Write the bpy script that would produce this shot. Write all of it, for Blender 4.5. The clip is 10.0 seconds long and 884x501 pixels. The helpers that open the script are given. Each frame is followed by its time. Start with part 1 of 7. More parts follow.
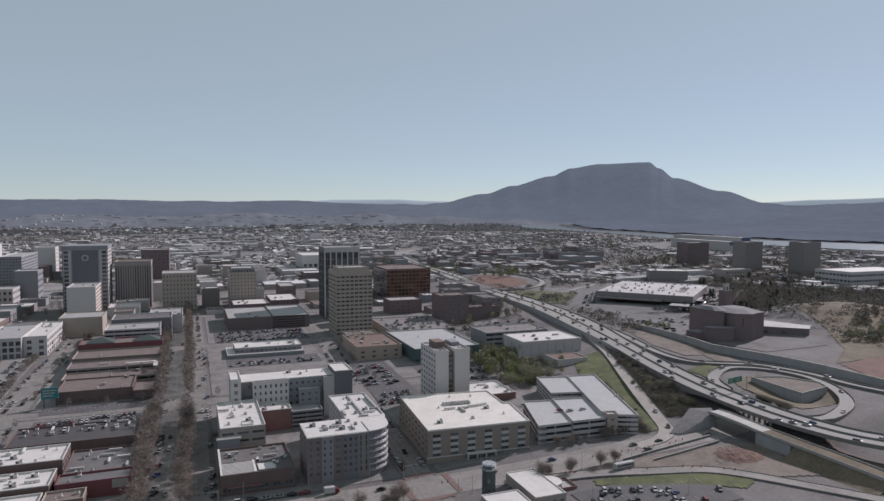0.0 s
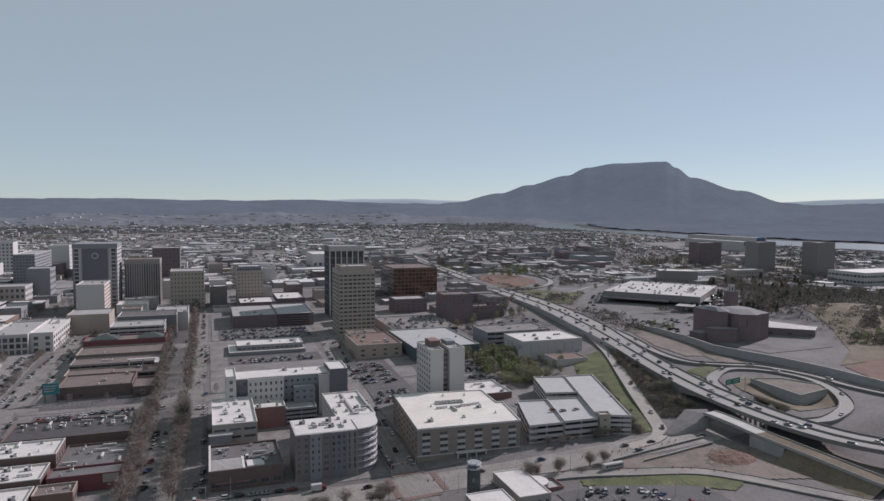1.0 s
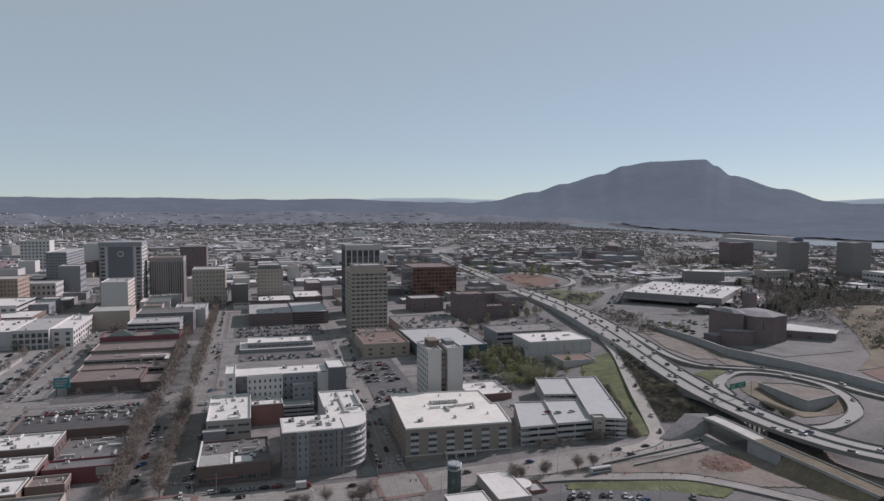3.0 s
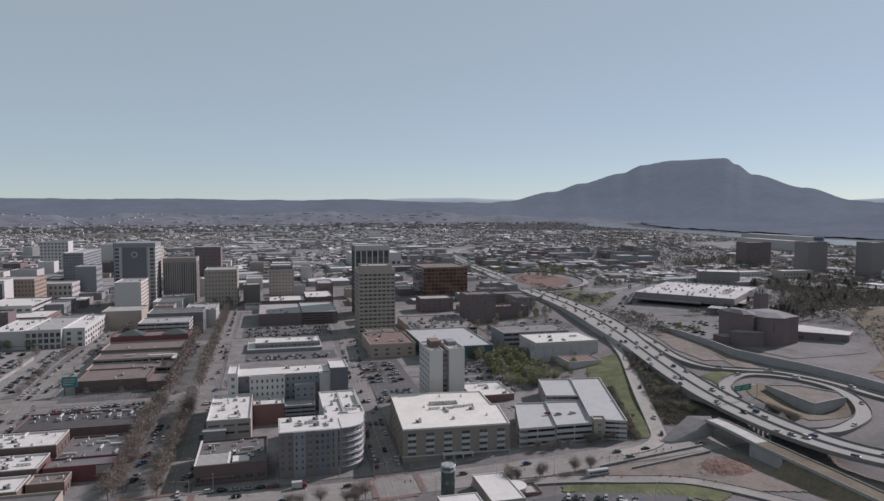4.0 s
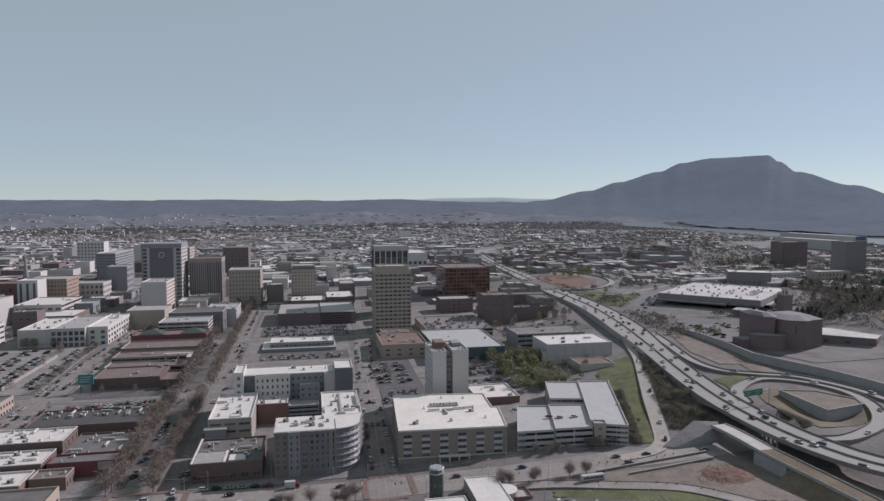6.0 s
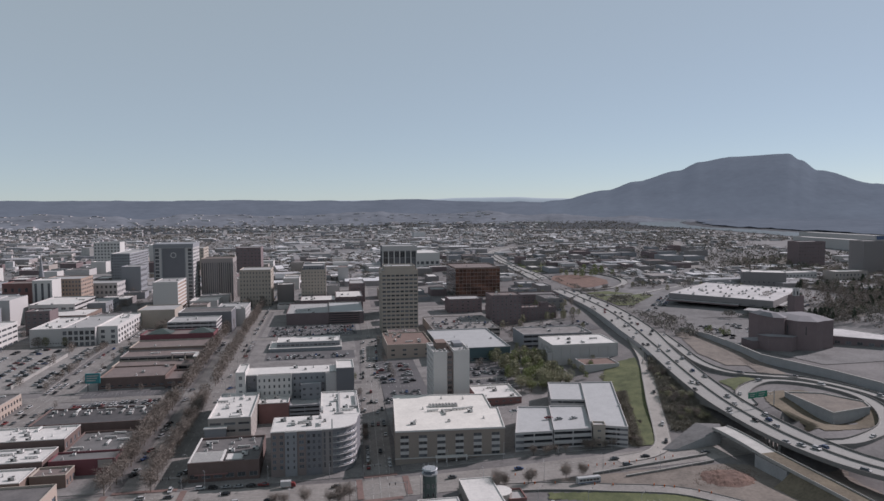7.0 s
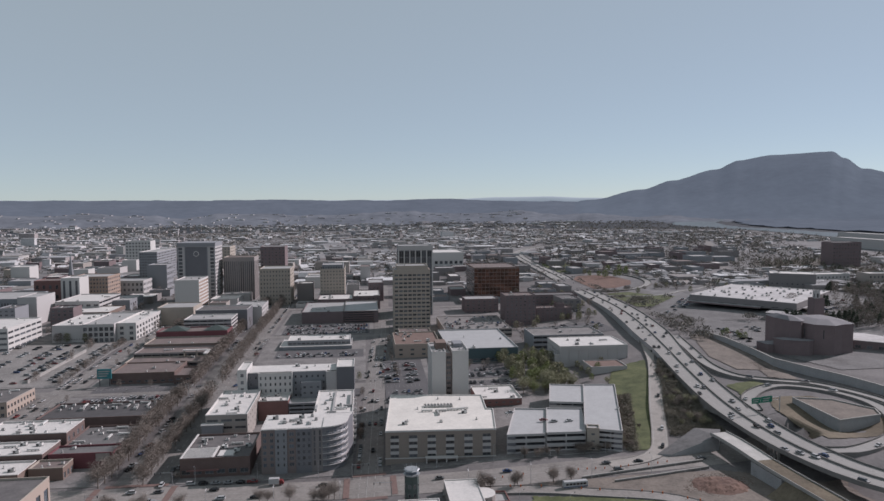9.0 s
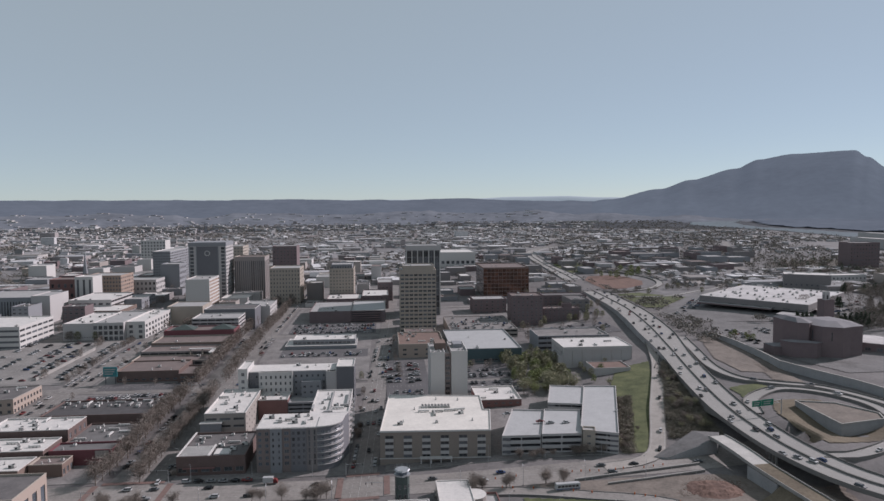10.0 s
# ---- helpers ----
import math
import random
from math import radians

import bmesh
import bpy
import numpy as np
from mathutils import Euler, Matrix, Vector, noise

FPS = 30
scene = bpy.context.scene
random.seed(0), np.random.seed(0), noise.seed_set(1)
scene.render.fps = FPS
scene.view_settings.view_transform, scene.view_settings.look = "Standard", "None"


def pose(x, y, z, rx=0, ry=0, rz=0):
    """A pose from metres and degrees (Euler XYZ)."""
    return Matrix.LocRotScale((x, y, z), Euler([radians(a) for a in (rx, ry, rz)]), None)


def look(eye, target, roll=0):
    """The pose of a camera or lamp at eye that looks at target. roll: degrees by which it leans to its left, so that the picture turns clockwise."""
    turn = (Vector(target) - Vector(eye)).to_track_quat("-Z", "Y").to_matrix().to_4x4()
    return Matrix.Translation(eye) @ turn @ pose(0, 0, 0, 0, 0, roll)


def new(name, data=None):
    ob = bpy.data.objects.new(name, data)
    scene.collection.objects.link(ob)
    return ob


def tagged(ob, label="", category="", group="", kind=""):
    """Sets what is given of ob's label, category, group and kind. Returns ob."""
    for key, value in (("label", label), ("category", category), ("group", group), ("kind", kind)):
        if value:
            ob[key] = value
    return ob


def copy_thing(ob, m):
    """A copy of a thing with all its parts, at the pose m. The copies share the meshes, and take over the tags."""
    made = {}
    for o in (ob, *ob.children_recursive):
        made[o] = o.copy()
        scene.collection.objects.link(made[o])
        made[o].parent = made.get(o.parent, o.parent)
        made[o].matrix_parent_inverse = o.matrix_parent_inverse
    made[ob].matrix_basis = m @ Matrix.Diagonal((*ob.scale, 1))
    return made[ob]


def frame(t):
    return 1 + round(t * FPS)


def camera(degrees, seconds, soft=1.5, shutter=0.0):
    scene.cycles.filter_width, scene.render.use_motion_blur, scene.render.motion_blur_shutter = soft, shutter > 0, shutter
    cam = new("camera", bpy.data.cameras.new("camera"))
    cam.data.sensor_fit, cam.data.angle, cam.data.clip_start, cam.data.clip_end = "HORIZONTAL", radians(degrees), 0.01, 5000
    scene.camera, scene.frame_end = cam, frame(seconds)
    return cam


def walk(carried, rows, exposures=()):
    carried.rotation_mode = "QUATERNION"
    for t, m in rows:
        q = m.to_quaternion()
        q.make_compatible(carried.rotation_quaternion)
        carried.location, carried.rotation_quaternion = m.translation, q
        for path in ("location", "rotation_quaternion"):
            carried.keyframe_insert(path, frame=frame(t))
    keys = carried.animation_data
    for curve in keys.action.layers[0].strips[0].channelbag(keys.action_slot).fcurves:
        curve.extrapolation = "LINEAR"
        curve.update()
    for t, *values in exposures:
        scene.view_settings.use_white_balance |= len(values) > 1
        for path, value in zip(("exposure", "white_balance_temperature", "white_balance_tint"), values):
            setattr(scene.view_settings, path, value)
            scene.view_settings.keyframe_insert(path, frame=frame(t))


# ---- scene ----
cam = camera(66.8, 10.0, soft=1.5)
PATH = [
    (0, (8.511, 5.729, 125.919), (9.218, 7.596, 125.796), 0.2),
    (0.5, (15.164, 3.199, 125.864), (15.848, 5.074, 125.74), 0.3),
    (1, (21.843, 0.703, 125.685), (22.502, 2.587, 125.56), 0.3),
    (1.5, (28.543, -1.706, 125.887), (29.176, 0.187, 125.759), 0.4),
    (2, (34.74, -3.474, 126.113), (35.346, -1.572, 125.986), 0.3),
    (2.5, (40.702, -4.948, 126.179), (41.281, -3.038, 126.051), 0.3),
    (4, (58.132, -8.637, 126.626), (58.628, -6.703, 126.497), 0.1),
    (4.5, (63.835, -9.643, 126.703), (64.303, -7.702, 126.574), 0.0),
    (5, (69.554, -10.406, 126.875), (69.994, -8.459, 126.747), -0.1),
    (5.5, (75.017, -11.135, 127.153), (75.429, -9.182, 127.024), -0.1),
    (7, (91.59, -12.756, 127.292), (91.922, -10.788, 127.162), -0.3),
    (7.5, (97.472, -13.179, 127.319), (97.777, -11.207, 127.189), -0.3),
    (8, (103.361, -13.887, 127.284), (103.639, -11.911, 127.154), -0.3),
    (8.5, (109.426, -14.243, 127.384), (109.677, -12.263, 127.253), -0.3),
    (9, (115.416, -14.664, 127.319), (115.641, -12.681, 127.188), -0.3),
    (9.5, (121.504, -15.198, 127.614), (121.703, -13.212, 127.483), -0.3),
    (10, (127.612, -15.533, 127.704), (127.783, -13.545, 127.572), -0.3),
]

walk(cam, [(t, look(eye, target, roll)) for t, eye, target, roll in PATH], [(0, 0.0, 6200, 16), (10, 0.0, 6200, 16)])

# ---- light ----
SUN_ELEV, SUN_AZ = 33.0, 68.0     # degrees; azimuth clockwise from +y
world = bpy.data.worlds.new("sky")
scene.world = world
world.use_nodes = True
wn = world.node_tree.nodes
sky = wn.new("ShaderNodeTexSky")
sky.sky_type = "NISHITA"
sky.sun_disc = False
sky.sun_elevation, sky.sun_rotation = radians(SUN_ELEV), radians(SUN_AZ)
sky.altitude = 4000
sky.air_density, sky.dust_density, sky.ozone_density = 1.0, 3.2, 1.2
hazy = wn.new("ShaderNodeMix")          # thin even haze over the clear sky
hazy.data_type = "RGBA"
hazy.inputs["Factor"].default_value = 0.6
hazy.inputs["B"].default_value = (5.45, 6.25, 5.9, 1)
world.node_tree.links.new(sky.outputs[0], hazy.inputs["A"])
world.node_tree.links.new(hazy.outputs["Result"], wn["Background"].inputs[0])
wn["Background"].inputs[1].default_value = 0.087
sun_data = bpy.data.lights.new("sun", "SUN")
sun_data.energy, sun_data.angle, sun_data.color = 4.3, radians(0.6), (1.0, 0.91, 0.89)
sun = new("sun", sun_data)
a, e = radians(SUN_AZ), radians(SUN_ELEV)
sun.matrix_world = look((0, 0, 500), (-math.sin(a) * math.cos(e), -math.cos(a) * math.cos(e), 500 - math.sin(e)))
scene.view_settings.exposure = 0.0

# ---- materials ----
MATS = {}


def mat(name, col, rough=0.85, var=0.25, scale=0.3, fine=3.0, bump=0.0, metal=0.0, spread=0.0, spec=0.3, tint=None):
    """A surface with broad stains (scale, per metre) and fine grain; spread: how much one object differs from the next."""
    if name in MATS:
        return MATS[name]
    m = bpy.data.materials.new(name)
    m.use_nodes = True
    n, ln = m.node_tree.nodes, m.node_tree.links
    b = n["Principled BSDF"]
    b.inputs["Roughness"].default_value, b.inputs["Metallic"].default_value = rough, metal
    b.inputs["Specular IOR Level"].default_value = spec
    geo = n.new("ShaderNodeNewGeometry")
    big = n.new("ShaderNodeTexNoise")
    big.inputs["Scale"].default_value, big.inputs["Detail"].default_value, big.inputs["Roughness"].default_value = scale, 6, 0.65
    small = n.new("ShaderNodeTexNoise")
    small.inputs["Scale"].default_value, small.inputs["Detail"].default_value = fine, 3
    for t in (big, small):
        ln.new(geo.outputs["Position"], t.inputs["Vector"])
    both = n.new("ShaderNodeMath")
    both.operation = "MULTIPLY_ADD"
    both.inputs[1].default_value = 0.45
    ln.new(small.outputs[0], both.inputs[0])
    ln.new(big.outputs[0], both.inputs[2])
    ramp = n.new("ShaderNodeMapRange")
    ramp.inputs[1].default_value, ramp.inputs[2].default_value = 0.45, 1.0
    ramp.inputs[3].default_value, ramp.inputs[4].default_value = 1 - var, 1 + var
    ln.new(both.outputs[0], ramp.inputs[0])
    out = ramp.outputs[0]
    if spread:
        info = n.new("ShaderNodeObjectInfo")
        sp = n.new("ShaderNodeMapRange")
        sp.inputs[3].default_value, sp.inputs[4].default_value = 1 - spread, 1 + spread
        ln.new(info.outputs["Random"], sp.inputs[0])
        mul = n.new("ShaderNodeMath")
        mul.operation = "MULTIPLY"
        ln.new(out, mul.inputs[0])
        ln.new(sp.outputs[0], mul.inputs[1])
        out = mul.outputs[0]
    colour = n.new("ShaderNodeMix")
    colour.data_type = "RGBA"
    colour.blend_type = "MIX"
    second = tint or tuple(c * 0.7 for c in col)
    colour.inputs["A"].default_value, colour.inputs["B"].default_value = (*col, 1), (*second, 1)
    ln.new(big.outputs[0], colour.inputs["Factor"])
    scaled = n.new("ShaderNodeVectorMath")
    scaled.operation = "SCALE"
    ln.new(colour.outputs["Result"], scaled.inputs[0])
    ln.new(out, scaled.inputs["Scale"])
    ln.new(scaled.outputs[0], b.inputs["Base Color"])
    if bump:
        bp = n.new("ShaderNodeBump")
        bp.inputs["Distance"].default_value = bump
        bp.inputs["Strength"].default_value = 0.6
        ln.new(small.outputs[0], bp.inputs["Height"])
        ln.new(bp.outputs[0], b.inputs["Normal"])
    MATS[name] = m
    return m


def island(name, cols, rough=0.85, var=0.3):
    """Each loose piece of a joined mesh takes one of the colours."""
    m = mat(name, cols[0], rough, var, 0.2)
    n, ln = m.node_tree.nodes, m.node_tree.links
    geo = n.new("ShaderNodeNewGeometry")
    cr = n.new("ShaderNodeValToRGB")
    cr.color_ramp.interpolation = "CONSTANT"
    while len(cr.color_ramp.elements) < len(cols):
        cr.color_ramp.elements.new(0.5)
    for i, c in enumerate(cols):
        cr.color_ramp.elements[i].position = i / len(cols)
        cr.color_ramp.elements[i].color = (*c, 1)
    ln.new(geo.outputs["Random Per Island"], cr.inputs[0])
    mix = next(x for x in n if x.bl_idname == "ShaderNodeMix")
    dark = n.new("ShaderNodeVectorMath")
    dark.operation = "SCALE"
    dark.inputs["Scale"].default_value = 0.72
    ln.new(cr.outputs[0], mix.inputs["A"])
    ln.new(cr.outputs[0], dark.inputs[0])
    ln.new(dark.outputs[0], mix.inputs["B"])
    return m


# many dark base colours below are raised, a haze veil put into the albedo
ASPHALT = mat("asphalt", (0.130, 0.123, 0.127), 0.9, 0.35, 0.06, 1.5, tint=(0.075, 0.073, 0.075))
STREET = mat("worn_street", (0.225, 0.208, 0.198), 0.9, 0.42, 0.09, 0.9, tint=(0.15, 0.14, 0.132))
CONCRETE = mat("concrete", (0.36, 0.345, 0.325), 0.9, 0.25, 0.12, 2.0, tint=(0.26, 0.25, 0.235))
PALEDECK = mat("pale_deck_concrete", (0.46, 0.445, 0.42), 0.9, 0.25, 0.15, 1.5, tint=(0.36, 0.345, 0.325))
TANDECK = mat("dusty_tan_concrete", (0.335, 0.31, 0.285), 0.9, 0.3, 0.1, 1.0, tint=(0.25, 0.23, 0.212))
PAVING = mat("paving", (0.225, 0.212, 0.205), 0.9, 0.5, 0.08, 0.7, tint=(0.14, 0.13, 0.127))
TANROAD = mat("tan_street_concrete", (0.265, 0.245, 0.228), 0.9, 0.4, 0.07, 0.8, tint=(0.175, 0.162, 0.152))
HIGHWAY = mat("highway_concrete", (0.30, 0.29, 0.275), 0.88, 0.2, 0.05, 1.0, tint=(0.22, 0.21, 0.2))
WALLC = mat("grey_concrete_wall", (0.35, 0.345, 0.345), 0.9, 0.25, 0.1, 1.5, tint=(0.25, 0.248, 0.25))
PAINT = mat("road_paint", (0.42, 0.41, 0.39), 0.8, 0.4, 0.5)
BRICKPAVE = mat("brick_crossing", (0.20, 0.135, 0.12), 0.9, 0.3, 0.4)
GRASS = mat("grass", (0.075, 0.10, 0.042), 0.95, 0.55, 0.10, 1.2, 0.1, tint=(0.105, 0.10, 0.05))
DRYGRASS = mat("dry_grass", (0.165, 0.135, 0.10), 0.95, 0.5, 0.06, 0.8, 0.1, tint=(0.115, 0.095, 0.065))
DIRT = mat("bare_earth", (0.19, 0.165, 0.145), 0.95, 0.5, 0.08, 0.8, 0.1, tint=(0.13, 0.108, 0.092))
REDDIRT = mat("red_earth", (0.15, 0.098, 0.086), 0.95, 0.35, 0.1, 0.9, 0.2, tint=(0.15, 0.09, 0.065))
WHITEROOF = mat("white_membrane_roof", (0.64, 0.62, 0.60), 0.75, 0.24, 0.16, 0.9, tint=(0.42, 0.395, 0.37))
STOREROOF = mat("patched_store_roof", (0.50, 0.485, 0.475), 0.85, 0.4, 0.03, 0.3, tint=(0.34, 0.32, 0.32))
GREYROOF = mat("grey_roof", (0.36, 0.35, 0.345), 0.85, 0.25, 0.12, 1.0, tint=(0.27, 0.265, 0.26))
DARKROOF = mat("dark_roof", (0.119, 0.112, 0.115), 0.9, 0.3, 0.15, 1.0, tint=(0.13, 0.12, 0.115))
TARROOF = mat("tar_roof", (0.085, 0.08, 0.082), 0.92, 0.3, 0.15, 1.0, tint=(0.065, 0.062, 0.063))
BROWNROOF = mat("brown_gravel_roof", (0.185, 0.158, 0.152), 0.95, 0.3, 0.15, 1.0, tint=(0.14, 0.105, 0.095))
REDROOF = mat("red_brown_roof", (0.20, 0.14, 0.12), 0.9, 0.3, 0.15, 1.0)
LOTROOF = mat("weathered_asphalt_roof", (0.165, 0.16, 0.158), 0.92, 0.35, 0.12, 0.9, tint=(0.105, 0.10, 0.10))
STEELROOF = mat("pale_metal_deck", (0.42, 0.42, 0.42), 0.75, 0.2, 0.12, 0.8)
BEIGE = mat("beige_stucco", (0.365, 0.33, 0.305), 0.9, 0.12, 0.15, 1.5)
TANBLOCK = mat("tan_brick_block", (0.29, 0.248, 0.218), 0.92, 0.16, 0.12, 2.0)
CREAMROOF = mat("cream_roof_membrane", (0.64, 0.61, 0.565), 0.8, 0.2, 0.1, 0.9, tint=(0.52, 0.49, 0.45))
TAN = mat("tan_stone", (0.41, 0.36, 0.31), 0.9, 0.15, 0.15, 1.5)
WHITEWALL = mat("white_stucco", (0.58, 0.56, 0.54), 0.85, 0.1, 0.15, 1.5)
PALEGREY = mat("pale_grey_panel", (0.485, 0.465, 0.455), 0.8, 0.1, 0.12, 1.5)
MIDGREY = mat("grey_panel", (0.27, 0.275, 0.29), 0.8, 0.12, 0.15, 1.5)
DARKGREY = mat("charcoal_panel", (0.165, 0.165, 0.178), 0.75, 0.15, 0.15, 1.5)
REDBRICK = mat("red_brick", (0.25, 0.14, 0.13), 0.92, 0.2, 0.2, 3.0)
MAROON = mat("maroon_paint", (0.19, 0.075, 0.085), 0.85, 0.2, 0.2, 2.0)
BROWNBRICK = mat("brown_brick", (0.215, 0.158, 0.135), 0.92, 0.2, 0.2, 3.0)
DARKBRICK = mat("dark_brick", (0.165, 0.118, 0.108), 0.92, 0.25, 0.2, 3.0)
# plum brick, doubling as far dark brick with haze in its colour
PURPLEBRICK = mat("plum_hazed_brick", (0.20, 0.155, 0.158), 0.92, 0.2, 0.2, 2.0)
ORANGESTONE = mat("orange_brick", (0.37, 0.28, 0.23), 0.92, 0.15, 0.2, 2.0)
PINKSTONE = mat("pinkish_stone", (0.42, 0.34, 0.29), 0.9, 0.12, 0.15, 2.0)
TEAL = mat("teal_cladding", (0.085, 0.125, 0.135), 0.6, 0.15, 0.15)
COPPER = mat("green_copper", (0.07, 0.09, 0.085), 0.7, 0.3, 0.5)
SIGNGREEN = mat("sign_green", (0.02, 0.20, 0.13), 0.5, 0.1, 0.5)
STEEL = mat("galvanised_steel", (0.45, 0.46, 0.47), 0.5, 0.15, 0.6, metal=0.6)
DARKSTEEL = mat("dark_steel", (0.06, 0.06, 0.065), 0.55, 0.2, 0.6)
UNIT = mat("unit_metal", (0.52, 0.51, 0.49), 0.6, 0.2, 0.6, spread=0.3)
GLASS = mat("window_glass", (0.10, 0.105, 0.115), 0.12, 0.3, 0.3, spread=0.6, spec=0.6)
BLUEGLASS = mat("blue_window_glass", (0.11, 0.13, 0.155), 0.1, 0.3, 0.3, spread=0.4, spec=0.7)
COPPERGLASS = mat("bronze_mirror_glass", (0.185, 0.095, 0.068), 0.15, 0.35, 0.08, spread=0.55, spec=0.6, metal=0.55)
FRAME = mat("window_frame", (0.30, 0.30, 0.30), 0.6, 0.1, 1.0)
BARK = mat("bark", (0.19, 0.16, 0.135), 0.95, 0.3, 0.8)
TWIG = mat("bare_twigs", (0.225, 0.19, 0.168), 0.95, 0.35, 0.25, 1.5, spread=0.25, tint=(0.165, 0.14, 0.12))
BUD = mat("budding_twigs", (0.27, 0.255, 0.18), 0.95, 0.35, 0.25, 1.5, spread=0.3, tint=(0.21, 0.205, 0.125))
LEAF = mat("spring_leaves", (0.22, 0.25, 0.115), 0.9, 0.4, 0.25, 1.2, spread=0.3, tint=(0.19, 0.205, 0.09))
PINE = mat("evergreen_needles", (0.078, 0.094, 0.068), 0.95, 0.4, 0.3, 1.2, spread=0.3)
# dark ground tone with the canopy's self-shade put into the colour
WOOD = mat("winter_woods", (0.034, 0.038, 0.046), 0.98, 0.5, 0.015, 0.15, tint=(0.024, 0.028, 0.035))
RIVER = mat("river_water", (0.13, 0.145, 0.15), 0.3, 0.15, 0.01, 0.12, bump=1.6, spec=0.3)
LOTGREY = mat("worn_lot_asphalt", (0.175, 0.168, 0.165), 0.92, 0.5, 0.05, 0.6, tint=(0.11, 0.106, 0.106))
LITTER = mat("leaf_litter", (0.165, 0.15, 0.135), 0.98, 0.4, 0.05, 0.6, tint=(0.12, 0.11, 0.10))
PALELOT = mat("sun_bleached_lot", (0.25, 0.235, 0.225), 0.92, 0.4, 0.05, 0.6, tint=(0.17, 0.16, 0.152))
TAUPE = mat("taupe_brick", (0.235, 0.195, 0.185), 0.92, 0.15, 0.2, 2.0)
SLATE = mat("slate_panel", (0.195, 0.195, 0.21), 0.8, 0.15, 0.15, 1.5)
TYRE = mat("tyre_rubber", (0.02, 0.02, 0.02), 0.9)
CARGLASS = mat("car_glass", (0.02, 0.023, 0.027), 0.08, 0.1, spec=0.7)
BARRIER = mat("dark_concrete_barrier", (0.20, 0.19, 0.18), 0.9, 0.3, 0.15)
BROWNTOWER = mat("brown_tower_cladding", (0.317, 0.287, 0.277), 0.85, 0.12, 0.15)
# brown brick greyed with haze in its colour; plain brick on the apartment block
HAZEBRICK = mat("hazed_brown_brick", (0.255, 0.235, 0.232), 0.9, 0.15, 0.15, 1.5)
# ---- plan ----
MOUNTAIN_CREST = [(10, 80), (16, 118), (19.8, 167), (23.8, 231), (26.1, 286), (29.3, 347), (31, 399), (33.3, 426), (37.2, 433), (38, 393), (39.2, 328), (42.8, 246), (46, 170), (50, 120), (58, 80)]
RIDGE_CREST = [(-75, 180), (-40, 176), (-20, 172), (-12, 176), (-8, 180), (-3, 174), (3, 172), (7, 178), (12, 170), (16, 158), (20, 150), (26, 145), (40, 140), (48, 160), (56, 180), (80, 185)]
PALE_CREST = [(-75, 176), (0, 176), (8, 180), (12, 192), (16, 196), (19, 184), (24, 176), (45, 176), (50, 195), (56, 212), (62, 205), (80, 200)]
FOOTHILL_CREST = [(-60, 92), (-30, 88), (-22, 98), (-14, 84), (-8, 96), (-2, 86), (4, 100), (9, 90), (14, 98), (20, 84), (28, 70), (33, 60)]
RIVER_LINE = [(1600, 960), (1500, 1120), (1430, 1345), (1410, 1520), (1445, 1925), (1445, 2126), (1410, 2311), (1370, 2435), (1365, 2620), (1520, 2900), (1690, 3130), (1830, 3060), (1790, 2940), (1600, 2690), (1530, 2500), (1510, 2330), (1565, 2150), (1590, 1900), (1600, 1700), (1650, 1480), (1760, 1280), (1860, 1100)]
# streets: broad avenue, second street, far street, river street, cross streets
STREETS = [
    ([(2, 240), (3, 330), (4, 450), (6.5, 610), (7, 790), (6, 1100), (4, 1500)], 27),
    ([(112, 250), (115, 320), (120, 455), (126, 590), (130, 660), (134, 800), (140, 1000), (146, 1400)], 15),
    ([(-110, 330), (-104, 440), (-100, 510), (-97, 560), (-95, 610), (-93, 670), (-94, 760), (-100, 1000), (-106, 1400)], 20),
    ([(-260, 318), (-60, 310), (20, 308), (105, 305), (180, 301), (235, 303), (295, 310), (345, 320)], 22),
    ([(-260, 484), (-60, 482), (25, 481), (120, 478), (250, 470)], 13),
    ([(-300, 655), (-130, 652), (25, 650), (120, 645), (190, 640)], 13),
    ([(-400, 835), (-100, 830), (140, 825), (300, 820)], 13),
    ([(-500, 1010), (0, 1010), (300, 1000)], 14),
    ([(720, 1050), (860, 1350), (1000, 1640)], 16),
    ([(420, 700), (520, 700), (620, 640), (700, 640)], 12),
]
BLOCKS = [
    (20, 107, 322, 472), (127, 255, 322, 440), (22, 114, 490, 642), (133, 252, 488, 632), (-92, -17, 324, 474),
    (-88, -14, 491, 645), (-82, -12, 660, 822), (24, 122, 658, 818), (139, 330, 650, 812), (-230, -111, 500, 645), (-230, -105, 664, 822),
    (20, 128, 838, 1000), (-84, -12, 838, 1000),
]
HWY = [(385, 192), (358, 222), (336, 250), (328, 278), (326, 308), (329, 353), (337, 400), (346, 446), (361, 516), (382, 612), (401, 722), (414, 860), (420, 945), (424, 1052), (425, 1183), (429, 1290), (437, 1380), (466, 1473), (531, 1559), (605, 1610), (680, 1650), (790, 1690), (950, 1730)]
HWY_DECK = [7.2, 7.3, 7.4, 7.4, 7.4, 7.5, 8.0, 9.4, 11.6, 12.2, 11.2, 9.4, 8.4]
LOOP = [(342, 350), (352, 373), (377, 387), (398, 380), (411, 363), (415, 345), (408, 323), (391, 301), (370, 288), (350, 281), (337, 284)]
OUTER = [(392, 560), (376, 500), (364, 446), (367, 414), (385, 398), (407, 386), (423, 357), (429, 325), (441, 290)]
FRONTAGE = [(380, 612), (366, 574), (352, 528), (335, 475), (312, 420), (297, 385), (281, 345), (269, 320), (255, 309), (236, 305)]
FRONTAGE_Z = [12.0, 11.4, 9.6, 6.9, 2.9, 0.8, -2.4, -2.9, -3.0, -3.2]
ENTRY = [(386, 604), (364, 545), (347, 492), (331, 462)]
